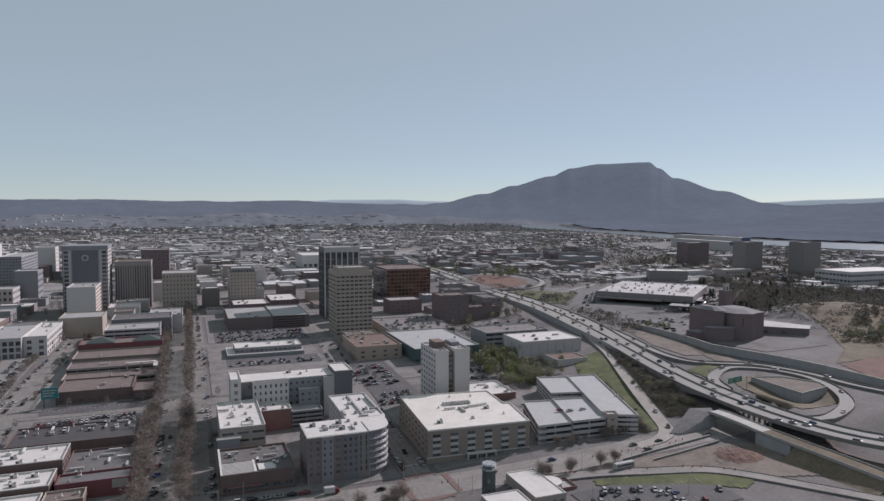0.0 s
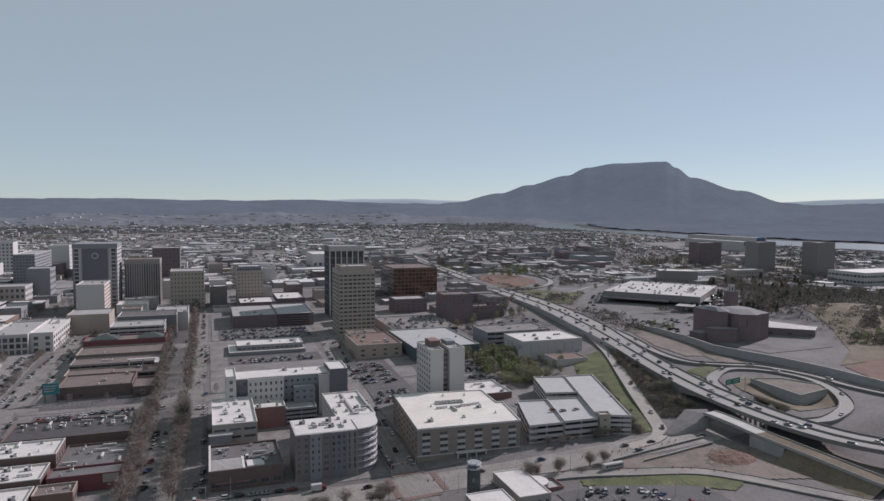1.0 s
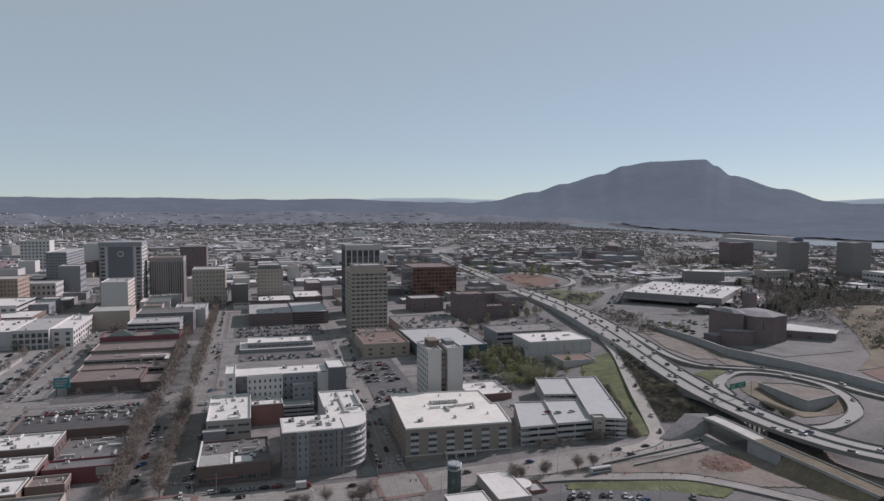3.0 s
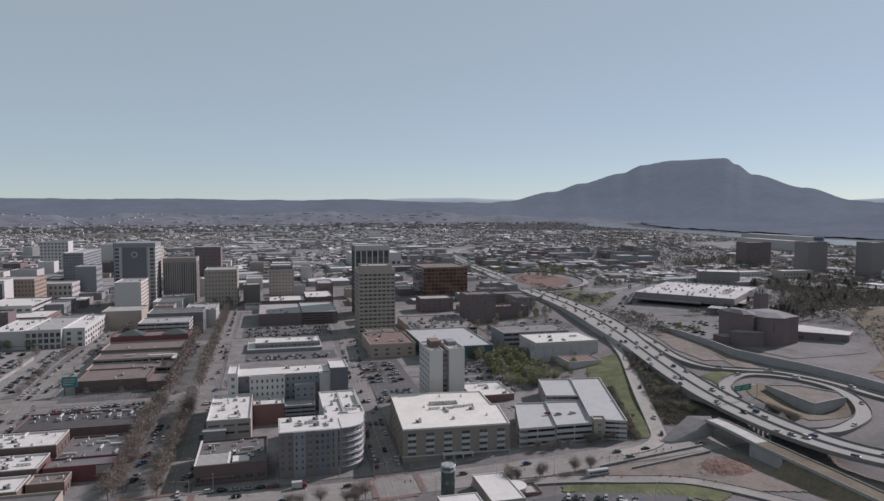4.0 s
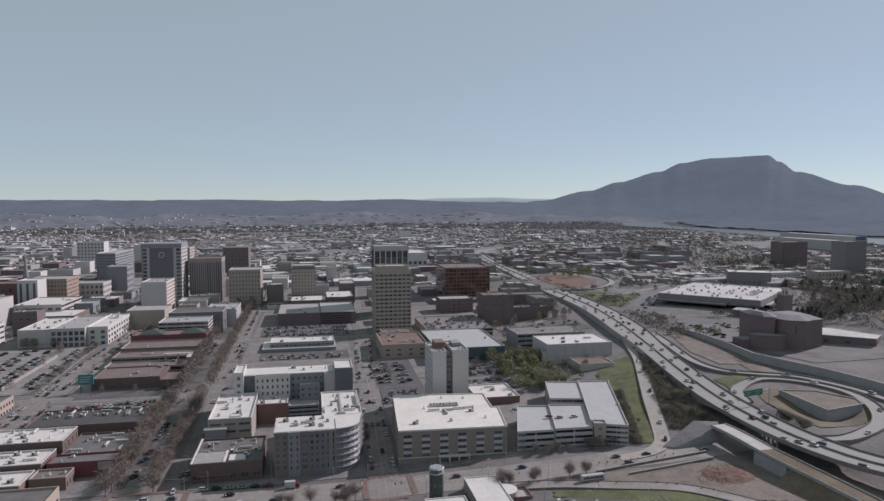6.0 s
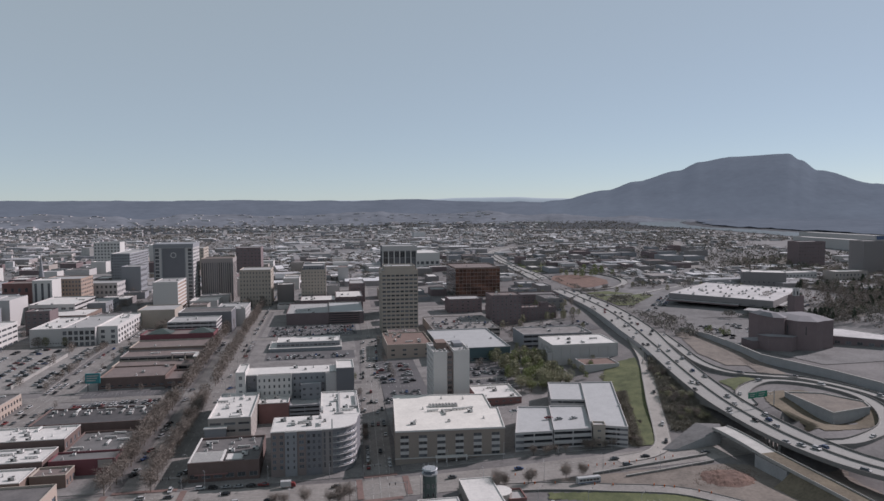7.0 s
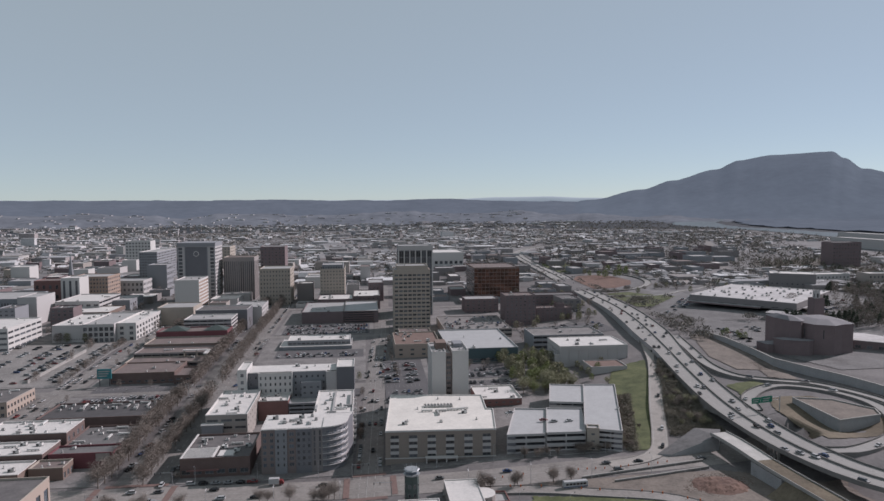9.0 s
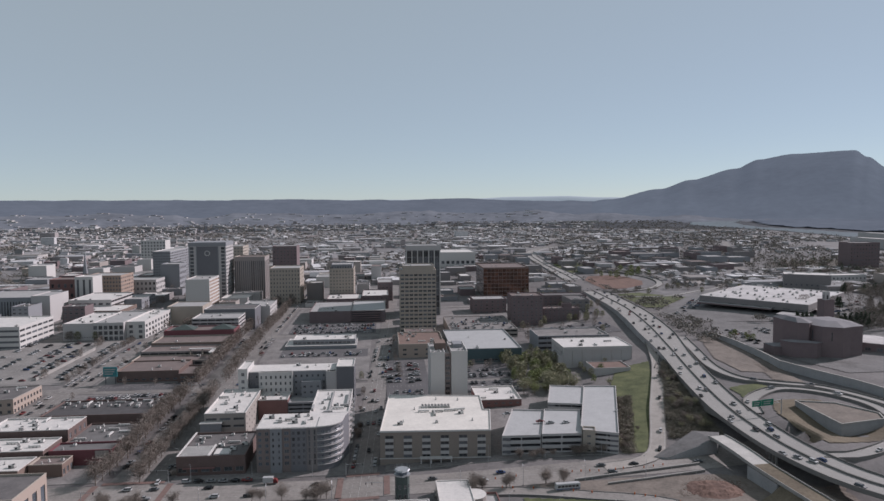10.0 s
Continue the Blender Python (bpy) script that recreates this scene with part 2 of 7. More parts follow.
ENTRY_Z = [12.0, 10.2, 8.2, 6.0]
LOWRAMP = [(150, 290), (190, 283), (220, 273), (246, 265), (262, 252), (281, 229), (300, 205)]
CLOVER = [(424, 875), (455, 872), (497, 893), (528, 930), (543, 975), (540, 1030), (515, 1075), (475, 1090), (440, 1075)]
FIELDROAD = [(431, 829), (468, 812), (501, 816), (539, 844), (590, 880), (681, 981)]
RETWALL = [(424, 580), (419, 520), (414, 470), (409, 436), (418, 408), (428, 384), (436, 356), (444, 325), (456, 290)]
RETWALL_TOP = [10.5, 14.5, 15.5, 15.8, 15.5, 15.0, 14.2, 12.5, 9.0]
ISLAND = [(370, 357), (369.7, 315.5), (398.7, 321.7), (403, 331), (391, 351)]
ISLAND_TOP = [10.8, 10.2, 10.2, 10.4, 10.6]
PATCHES = [
    ([(252, 322), (266, 322), (290, 378), (318, 445), (332, 485), (304, 480), (286, 440), (276, 395), (262, 350)], GRASS),
    ([(378, 470), (378, 432), (402, 425), (410, 470), (414, 520), (398, 530)], DIRT),
    ([(436, 900), (470, 905), (505, 935), (520, 975), (512, 1030), (490, 1050), (455, 1040), (437, 1000)], REDDIRT),
    ([(436, 850), (430, 735), (445, 725), (505, 790), (470, 860)], GRASS),
    ([(350, 375), (352, 400), (372, 402), (376, 392), (358, 386)], GRASS),
    ([(352, 300), (360, 300), (392, 306), (404, 322), (404, 345), (388, 366), (362, 368), (354, 352)], DRYGRASS),
    ([(404, 398), (410, 440), (416, 500), (424, 560), (412, 565), (400, 545), (404, 500), (396, 440), (388, 410)], DIRT),
    ([(165, 286), (190, 280), (221, 270), (247, 262), (264, 249), (300, 238), (303, 284), (290, 290), (240, 290), (200, 289)], DIRT),
    ([(190, 276), (222, 268), (247, 260), (262, 247), (250, 240), (232, 252), (210, 261), (188, 270)], GRASS),
    ([(470, 372), (560, 380), (640, 420), (720, 470), (740, 560), (640, 560), (595, 520), (560, 455), (520, 405)], DRYGRASS),
    ([(460, 330), (470, 368), (600, 395), (600, 340)], REDDIRT),
    ([(425, 560), (432, 470), (450, 420), (520, 420), (560, 470), (540, 600), (460, 640)], LOTGREY),
    ([(425, 690), (450, 640), (600, 600), (760, 700), (700, 900), (560, 860), (480, 760)], LOTGREY),
    ([(420, 1080), (470, 1080), (560, 1200), (450, 1250)], GRASS),
]
WOODLAND = [
    [(590, 540), (660, 590), (760, 600), (900, 640), (900, 700), (870, 830), (760, 830), (700, 740), (690, 690), (590, 600), (560, 560)],
    [(880, 770), (1060, 770), (1090, 1000), (900, 1000)], [(740, 470), (960, 520), (1000, 690), (760, 600)], [(740, 900), (900, 905), (900, 1000), (1020, 1180), (820, 1150)],
]
LOTS = [(-88, -79, 496, 644), (-82, -22, 443, 473), (-82, -16, 482, 500), (30, 120, 660, 718), (128, 160, 432, 546), (186, 226, 444, 474), (176, 228, 478, 522), (-228, -114, 504, 644), (36, 112, 560, 588), (172, 240, 232, 268), (430, 520, 515, 600), (26, 110, 455, 472), (244, 262, 425, 470), (268, 356, 606, 660), (300, 372, 708, 760)]


# ---- tools ----
def S(v):
    v = max(0.0, min(1.0, v))
    return v * v * (3 - 2 * v)


def land(x, y, cut=True):
    """Height of the ground: low by the river street, higher past the highway, rising far off."""
    r = math.hypot(x - 60, y)
    f = S((y - 330) / 320)
    z = (-9.5 + 6 * S((x - 80) / 160)) * (1 - f)
    z += 12.5 * S((x - 260) / 120) * S((y - 300) / 90) * (1 - 0.45 * S((y - 450) / 200))
    z += 26 * S((r - 750) / 1200) + 52 * S((r - 1900) / 2900)
    pad = 10 * S((x - 312) / 28) * S((y - 255) / 25) * (1 - S((y - 300) / 90))
    if cut:
        pad *= 1 - S((356 - x) / 8) * (1 - S((abs(y - (309 + 0.25 * (x - 300))) - 8) / 10))
    if cut:                                  # sunken ground inside the loop ramp
        z -= 4.5 * math.exp(-(((x - 378) / 17) ** 2) - ((y - 325) / 22) ** 2)
    z += 12 * math.exp(-(((x - 605) / 125) ** 2) - ((y - 725) / 100) ** 2)
    return z + pad + 20 * math.exp(-(((x - 640) / 95) ** 2) - ((y - 505) / 75) ** 2)


class Mesh:
    """Collects quads and boxes, each with a material, into one mesh."""

    def __init__(self):
        self.v, self.f, self.m, self.mats = [], [], [], []

    def slot(self, m):
        if m not in self.mats:
            self.mats.append(m)
        return self.mats.index(m)

    def poly(self, pts, m):
        k = len(self.v)
        self.v.extend(tuple(p) for p in pts)
        self.f.append(tuple(range(k, k + len(pts))))
        self.m.append(self.slot(m))

    def box(self, x0, x1, y0, y1, z0, z1, m, top=None, bottom=True):
        k = len(self.v)
        self.v.extend([(x0, y0, z0), (x1, y0, z0), (x1, y1, z0), (x0, y1, z0), (x0, y0, z1), (x1, y0, z1), (x1, y1, z1), (x0, y1, z1)])
        fs = [(0, 1, 5, 4), (1, 2, 6, 5), (2, 3, 7, 6), (3, 0, 4, 7), (4, 5, 6, 7)] + ([(3, 2, 1, 0)] if bottom else [])
        s, t = self.slot(m), self.slot(top or m)
        for i, q in enumerate(fs):
            self.f.append(tuple(k + j for j in q))
            self.m.append(t if i == 4 else s)

    def prism(self, pts, z0, z1, m, top=None, bottom=False):
        """An upright prism over a polygon of plan points, anticlockwise. z0, z1: numbers or lists."""
        n, k = len(pts), len(self.v)
        a = z0 if isinstance(z0, (list, tuple)) else [z0] * n
        b = z1 if isinstance(z1, (list, tuple)) else [z1] * n
        self.v.extend((p[0], p[1], a[i]) for i, p in enumerate(pts))
        self.v.extend((p[0], p[1], b[i]) for i, p in enumerate(pts))
        s, t = self.slot(m), self.slot(top or m)
        for i in range(n):
            j = (i + 1) % n
            self.f.append((k + i, k + j, k + n + j, k + n + i))
            self.m.append(s)
        self.f.append(tuple(range(k + n, k + 2 * n)))
        self.m.append(t)
        if bottom:
            self.f.append(tuple(range(k + n - 1, k - 1, -1)))
            self.m.append(s)

    def tube(self, a, b, r0, r1, m, n=6, cap=False):
        a, b = Vector(a), Vector(b)
        d = (b - a).normalized()
        u = d.cross(Vector((0.3, 0.2, 1)) if abs(d.z) < 0.95 else Vector((1, 0, 0))).normalized()
        w = d.cross(u)
        k = len(self.v)
        for p, r in ((a, r0), (b, r1)):
            self.v.extend(tuple(p + r * (math.cos(2 * math.pi * i / n) * u + math.sin(2 * math.pi * i / n) * w)) for i in range(n))
        s = self.slot(m)
        for i in range(n):
            j = (i + 1) % n
            self.f.append((k + i, k + j, k + n + j, k + n + i))
            self.m.append(s)
        if cap:
            self.f.append(tuple(range(k + n, k + 2 * n)))
            self.m.append(s)
            self.f.append(tuple(range(k + n - 1, k - 1, -1)))
            self.m.append(s)

    def data(self, name, smooth=False):
        me = bpy.data.meshes.new(name)
        me.from_pydata(self.v, [], self.f)
        for m in self.mats:
            me.materials.append(m)
        me.polygons.foreach_set("material_index", self.m)
        if smooth:
            me.polygons.foreach_set("use_smooth", [True] * len(self.f))
        me.update()
        return me


def put(name, mesh, parent=None, label="", smooth=False, at=None):
    """Links a Mesh, or mesh data, as one object, under a thing or a part where one is given."""
    ob = new(name, mesh.data(name, smooth) if isinstance(mesh, Mesh) else mesh)
    if parent:
        ob.parent = parent
    if at is not None:
        ob.matrix_basis = at
    if label:
        ob["label"] = label
    return ob


def thing(name, label, category, at=(0, 0, 0), group="", turn=0, kind=""):
    ob = new(name)
    ob.empty_display_size = 0.5
    ob.matrix_basis = pose(*at, 0, 0, turn)
    return tagged(ob, label, category, group, kind)


def structure(name, mesh, label, category="structure", smooth=False):
    return tagged(put(name, mesh, smooth=smooth), label, category, kind="structure")


def ribbon(m, pts, width, material, lift, zs=None, step=8.0, offset=0.0):
    """A strip of road along a smooth line of plan points; zs: heights, else it lies on the land."""
    line = along(pts, step, zs)
    rows = []
    for x, y, z, nx, ny in line:
        a = (x + nx * (offset - width / 2), y + ny * (offset - width / 2))
        b = (x + nx * (offset + width / 2), y + ny * (offset + width / 2))
        za, zb = (z, z) if zs else (land(*a), land(*b))
        rows.append(((*a, za + lift), (*b, zb + lift)))
    for (a, b), (c, d) in zip(rows, rows[1:]):
        m.poly((a, c, d, b), material)


def along(pts, step, zs=None):
    """Points (x, y, z, and the unit way to the left) along a Catmull-Rom line."""
    out, n = [], len(pts)
    for i in range(n - 1):
        p = [pts[max(0, min(n - 1, i + k))] for k in (-1, 0, 1, 2)]
        zz = [zs[max(0, min(n - 1, i + k))] for k in (-1, 0, 1, 2)] if zs else None
        cuts = max(1, int(math.dist(p[1], p[2]) / step))
        for c in range(cuts + (i == n - 2)):
            t = c / cuts
            w = (-t / 2 + t * t - t**3 / 2, 1 - 2.5 * t * t + 1.5 * t**3, t / 2 + 2 * t * t - 1.5 * t**3, -t * t / 2 + t**3 / 2)
            x, y = (sum(w[k] * p[k][j] for k in range(4)) for j in (0, 1))
            out.append([x, y, sum(w[k] * zz[k] for k in range(4)) if zs else land(x, y)])
    for i, q in enumerate(out):
        a, b = out[max(0, i - 1)], out[min(len(out) - 1, i + 1)]
        d = math.hypot(b[0] - a[0], b[1] - a[1]) or 1
        q += [-(b[1] - a[1]) / d, (b[0] - a[0]) / d]
    return out


def inside(pts, x, y):
    hit = False
    for (ax, ay), (bx, by) in zip(pts, pts[1:] + pts[:1]):
        if (ay > y) != (by > y) and x < (bx - ax) * (y - ay) / (by - ay) + ax:
            hit = not hit
    return hit


def sheet(m, pts, material, lift=0.12, cell=10.0):
    """A patch of ground cover over a polygon of plan points, following the land."""
    xs, ys = [p[0] for p in pts], [p[1] for p in pts]
    y = min(ys)
    while y < max(ys):
        x = min(xs)
        while x < max(xs):
            if inside(pts, x + cell / 2, y + cell / 2):
                m.poly([(u, v, land(u, v) + lift) for u, v in ((x, y), (x + cell, y), (x + cell, y + cell), (x, y + cell))], material)
            x += cell
        y += cell


# ---- ground, hills, river ----
def ground_sheet():
    m = Mesh()
    radii = [0.5]
    while radii[-1] < 4850:
        radii.append(radii[-1] + max(6.0, radii[-1] * 0.022))
    n = 280
    for r in radii:
        for i in range(n):
            t = 2 * math.pi * i / n
            x, y = 60 + r * math.sin(t), r * math.cos(t)
            m.v.append((x, y, land(x, y)))
    asphalt, wood, woods = m.slot(GROUND), m.slot(FARLAND), m.slot(WOOD)
    for k in range(len(radii) - 1):
        for i in range(n):
            j = (i + 1) % n
            m.f.append((k * n + i, k * n + j, (k + 1) * n + j, (k + 1) * n + i))
            x, y, _ = m.v[k * n + i]
            ang = math.atan2(x - 60, y)
            if radii[k] > 2550 or (ang > 0.35 and x > 1430) or (x > 1150 and ang > 0.75):
                m.m.append(woods)
            else:
                m.m.append(wood if radii[k] > 1150 or (x > 455 and y > 470) else asphalt)
    return m


GROUND = mat("city_ground", (0.175, 0.163, 0.162), 0.95, 0.45, 0.03, 0.5, tint=(0.11, 0.103, 0.10))
# far ground lightened in its base colour to stand in for haze
FARLAND = mat("far_city_ground", (0.19, 0.182, 0.182), 0.97, 0.6, 0.012, 0.1, tint=(0.125, 0.12, 0.12))
structure("ground", ground_sheet(), "grey paved city ground reaching the far hills", "ground", smooth=True)


def between(v, knots):
    """Smooth reading of a value between knots (v, value)."""
    for (a, p), (b, q) in zip(knots, knots[1:]):
        if v <= b:
            return p + (q - p) * S((v - a) / (b - a)) if v > a else knots[0][1]
    return knots[-1][1]


HILL_TOP = {}


def hills(name, crest, r0, r1, r2, material, label, rough, a0=-75, a1=80, wave=0.0):
    """A ridge seen from the city: crest gives its height by the compass angle; r0 foot, r1 crest, r2 back foot."""
    m = Mesh()
    na, nr = 420, 26
    HILL_TOP[name] = m
    for k in range(nr + 1):
        for i in range(na + 1):
            ang = a0 + (a1 - a0) * i / na
            s = k / nr
            r = r0 + (r2 - r0) * s
            x, y = 60 + r * math.sin(radians(ang)), r * math.cos(radians(ang))
            top = between(ang, crest) + wave * (noise.noise(Vector((ang / 3.1, r1 / 500, 0))) + 0.5 * noise.noise(Vector((ang / 0.9, 4, 0))))
            up = S((r - r0) / (r1 - r0)) ** 0.85 if r < r1 else 1 - 0.6 * S((r - r1) / (r2 - r1))
            base = land(x, y) - 6
            g = noise.fractal(Vector((x / 260, y / 260, 0.3)), 1.0, 2.0, 5) * rough
            fine = noise.noise(Vector((x / 28, y / 28, 2.0))) * rough * 0.10
            z = base + max(0.0, top - base) * up + (g * (1 - up * 0.85) + fine) * (0.25 + 0.75 * up) * min(1, max(0, top - base) / 60)
            m.v.append((x, y, z))
    s = m.slot(material)
    for k in range(nr):
        for i in range(na):
            a = k * (na + 1) + i
            m.f.append((a, a + 1, a + na + 2, a + na + 1))
            m.m.append(s)
    return structure(name, m, label, "hill", smooth=True)


# hill base colours are blued, the farthest paled, as haze would tint them
MOUNTAIN = mat("haze_glow_forest_mountain", (0.05, 0.058, 0.066), 1.0, 0.45, 0.004, 0.03, tint=(0.036, 0.043, 0.05), spec=0.0)
RIDGE = mat("haze_glow_forest_ridge", (0.06, 0.068, 0.08), 1.0, 0.45, 0.004, 0.03, tint=(0.046, 0.05, 0.058), spec=0.0)
PALERIDGE = mat("haze_glow_far_ridge", (0.31, 0.345, 0.375), 1.0, 0.08, 0.003, 0.02, spec=0.0)
FOOTHILL = mat("haze_glow_foothill_woods", (0.115, 0.12, 0.133), 1.0, 0.6, 0.006, 0.04, tint=(0.08, 0.083, 0.092), spec=0.0)
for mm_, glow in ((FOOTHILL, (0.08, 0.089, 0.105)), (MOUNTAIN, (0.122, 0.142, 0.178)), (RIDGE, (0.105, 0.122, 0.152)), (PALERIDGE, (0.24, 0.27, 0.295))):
    bs = mm_.node_tree.nodes["Principled BSDF"]          # blue-grey glow added in place of haze over the far backdrop
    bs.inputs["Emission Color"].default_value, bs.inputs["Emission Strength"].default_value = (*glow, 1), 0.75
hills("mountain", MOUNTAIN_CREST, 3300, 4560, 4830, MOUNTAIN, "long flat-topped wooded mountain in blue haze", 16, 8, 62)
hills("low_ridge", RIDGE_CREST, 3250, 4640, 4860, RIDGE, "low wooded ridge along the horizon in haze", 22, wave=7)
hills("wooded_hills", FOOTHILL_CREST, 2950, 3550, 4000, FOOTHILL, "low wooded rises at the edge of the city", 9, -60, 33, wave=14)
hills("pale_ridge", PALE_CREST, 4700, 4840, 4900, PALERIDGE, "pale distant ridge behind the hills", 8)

m = Mesh()
sheet(m, RIVER_LINE, RIVER, 1.2, 16)
structure("river", m, "pale river bend below the mountain", "water")

# wooded far bank between the river and the mountain's foot, sharing the ridge's haze glow
FAR_BANK = [(1940, 1100), (1840, 1290), (1735, 1490), (1685, 1700), (1672, 1900), (1645, 2150), (1592, 2330), (1612, 2490), (1670, 2680), (1830, 2930), (1870, 3060), (1720, 3160), (1800, 3320), (2700, 2900), (3500, 1500), (3300, 700), (2100, 800)]
m = Mesh()
y = 700
while y < 3320:
    x = 1540
    while x < 3500:
        if inside(FAR_BANK, x + 14, y + 14):
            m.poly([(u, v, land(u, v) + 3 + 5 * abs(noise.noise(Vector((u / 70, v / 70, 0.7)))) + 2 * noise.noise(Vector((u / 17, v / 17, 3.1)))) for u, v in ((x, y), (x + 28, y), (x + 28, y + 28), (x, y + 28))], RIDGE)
        x += 28
    y += 28
structure("far_bank", m, "dark hazy woods on the far river bank", "woods")

# ---- streets ----
m = Mesh()
for i, (pts, w) in enumerate(STREETS):
    ribbon(m, pts, w, TANROAD if i == 3 else STREET, 0.12 + 0.013 * i)
structure("road", m, "worn grey city streets with faint lane lines", "road")

m = Mesh()
for pts, w in STREETS[:5]:
    for off in (-0.25 * w, 0.0, 0.25 * w):
        line = along(pts, 4.0)
        for i in range(0, len(line) - 1, 2 if off else 1):
            (x, y, z, nx, ny), (x2, y2, z2, nx2, ny2) = line[i], line[i + 1]
            if y > 760:
                break
            q = []
            for px, py, ox, oy, e in ((x, y, nx, ny, off - 0.1), (x2, y2, nx2, ny2, off - 0.1), (x2, y2, nx2, ny2, off + 0.1), (x, y, nx, ny, off + 0.1)):
                q.append((px + ox * e, py + oy * e, land(px + ox * e, py + oy * e) + 0.27))
            m.poly(q, PAINT)
structure("lane_markings", m, "worn white lane lines on the streets", "road marking")

m = Mesh()
for x0, x1, y0, y1 in BLOCKS:
    n = max(1, int((y1 - y0) / 9))
    k = max(1, int((x1 - x0) / 12))
    for i in range(n):
        for j in range(k):
            xa, xb = x0 + (x1 - x0) * j / k, x0 + (x1 - x0) * (j + 1) / k
            ya, yb = y0 + (y1 - y0) * i / n, y0 + (y1 - y0) * (i + 1) / n
            m.poly([(u, v, land(u, v) + 0.3) for u, v in ((xa, ya), (xb, ya), (xb, yb), (xa, yb))], PAVING)
    ring = [(x0, y0), (x1, y0), (x1, y1), (x0, y1)]
    for (ax, ay), (bx, by) in zip(ring, ring[1:] + ring[:1]):
        c = max(1, int(math.dist((ax, ay), (bx, by)) / 9))
        for i in range(c):
            p = [(ax + (bx - ax) * t, ay + (by - ay) * t) for t in (i / c, (i + 1) / c)]
            m.poly([(*p[0], land(*p[0]) - 0.1), (*p[1], land(*p[1]) - 0.1), (*p[1], land(*p[1]) + 0.3), (*p[0], land(*p[0]) + 0.3)], CONCRETE)
structure("pavement", m, "raised concrete pavement blocks with kerbs", "pavement")

m = Mesh()
for x0, x1, y0, y1 in LOTS:
    sheet(m, [(x0, y0), (x1, y0), (x1, y1), (x0, y1)], PALELOT if x1 < -75 else ASPHALT, 0.33, 4.0)
structure("car_park", m, "dark asphalt car parks between the buildings", "car park")
m = Mesh()
for x0, x1, y0, y1 in LOTS:
    for k in range(int((y1 - y0) / 15)):
        y = y0 + 6 + 15 * k
        for i in range(int((x1 - x0 - 4) / 2.9)):
            x = x0 + 2 + 2.9 * i
            m.poly([(u, v, land(u, v) + 0.37) for u, v in ((x, y), (x + 0.12, y), (x + 0.12, y + 5), (x, y + 5))], PAINT)
structure("bay_lines", m, "white parking bay lines on asphalt", "road marking")
m = Mesh()
for pts, material in PATCHES:
    sheet(m, pts, material, 0.36, 1.25)
for pts in WOODLAND:
    sheet(m, pts, LITTER, 0.30, 6.0)
structure("verge", m, "patches of spring grass, dry grass and bare earth", "verge")

# ---- highway ----
HWY_Z = HWY_DECK + [land(x, y, False) + 0.9 for x, y in HWY[len(HWY_DECK):]]


def highway_half(y):
    """Half the width of the highway, broader between the ramps."""
    return 11.5 + 5.0 * S((y - 470) / 110) * (1 - S((y - 1000) / 200))


def highway():
    m = Mesh()
    line = along(HWY, 8.0, HWY_Z)
    prev = None
    for x, y, z, nx, ny in line:
        row = []
        skirt = -1.3 if y < 335 else -1.3 - 6.5 * S((y - 335) / 60) * (1 - S((y - 820) / 100))
        wide = highway_half(y) / 11.5
        for off, dz in ((-11.5, skirt), (-11.5, 0.95), (-11.2, 0.95), (-11.2, 0), (-0.35, 0), (-0.25, 0.95), (0.25, 0.95), (0.35, 0), (11.2, 0), (11.2, 0.95), (11.5, 0.95), (11.5, skirt)):
            row.append((x + nx * off * wide, y + ny * off * wide, z + dz))
        if prev:
            for i in range(len(row) - 1):
                m.poly((prev[i], row[i], row[i + 1], prev[i + 1]), HIGHWAY if i in (3, 7) else WALLC if i in (0, 10) and y > 470 else BARRIER)
            m.poly((prev[-1], row[-1], row[0], prev[0]), CONCRETE)
        prev = row
    return m


hw = structure("highway", highway(), "curving concrete dual highway with median and side barriers", "highway")
m = Mesh()
line = along(HWY, 5.0, HWY_Z)
for off in (-10.4, -7.0, -3.8, -1.0, 1.0, 3.8, 7.0, 10.4):
    solid = abs(off) in (1.0, 10.4)
    for i in range(len(line) - 1):
        if not solid and i % 3:
            continue
        (x, y, z, nx, ny), (x2, y2, z2, nx2, ny2) = line[i], line[i + 1]
        k = highway_half(y) / 11.5
        m.poly([(px + ox * e * k, py + oy * e * k, pz + 0.03) for px, py, pz, ox, oy, e in ((x, y, z, nx, ny, off - 0.12), (x2, y2, z2, nx2, ny2, off - 0.12), (x2, y2, z2, nx2, ny2, off + 0.12), (x, y, z, nx, ny, off + 0.12))], PAINT)
put("lane_line", m, hw, "white painted lane lines")


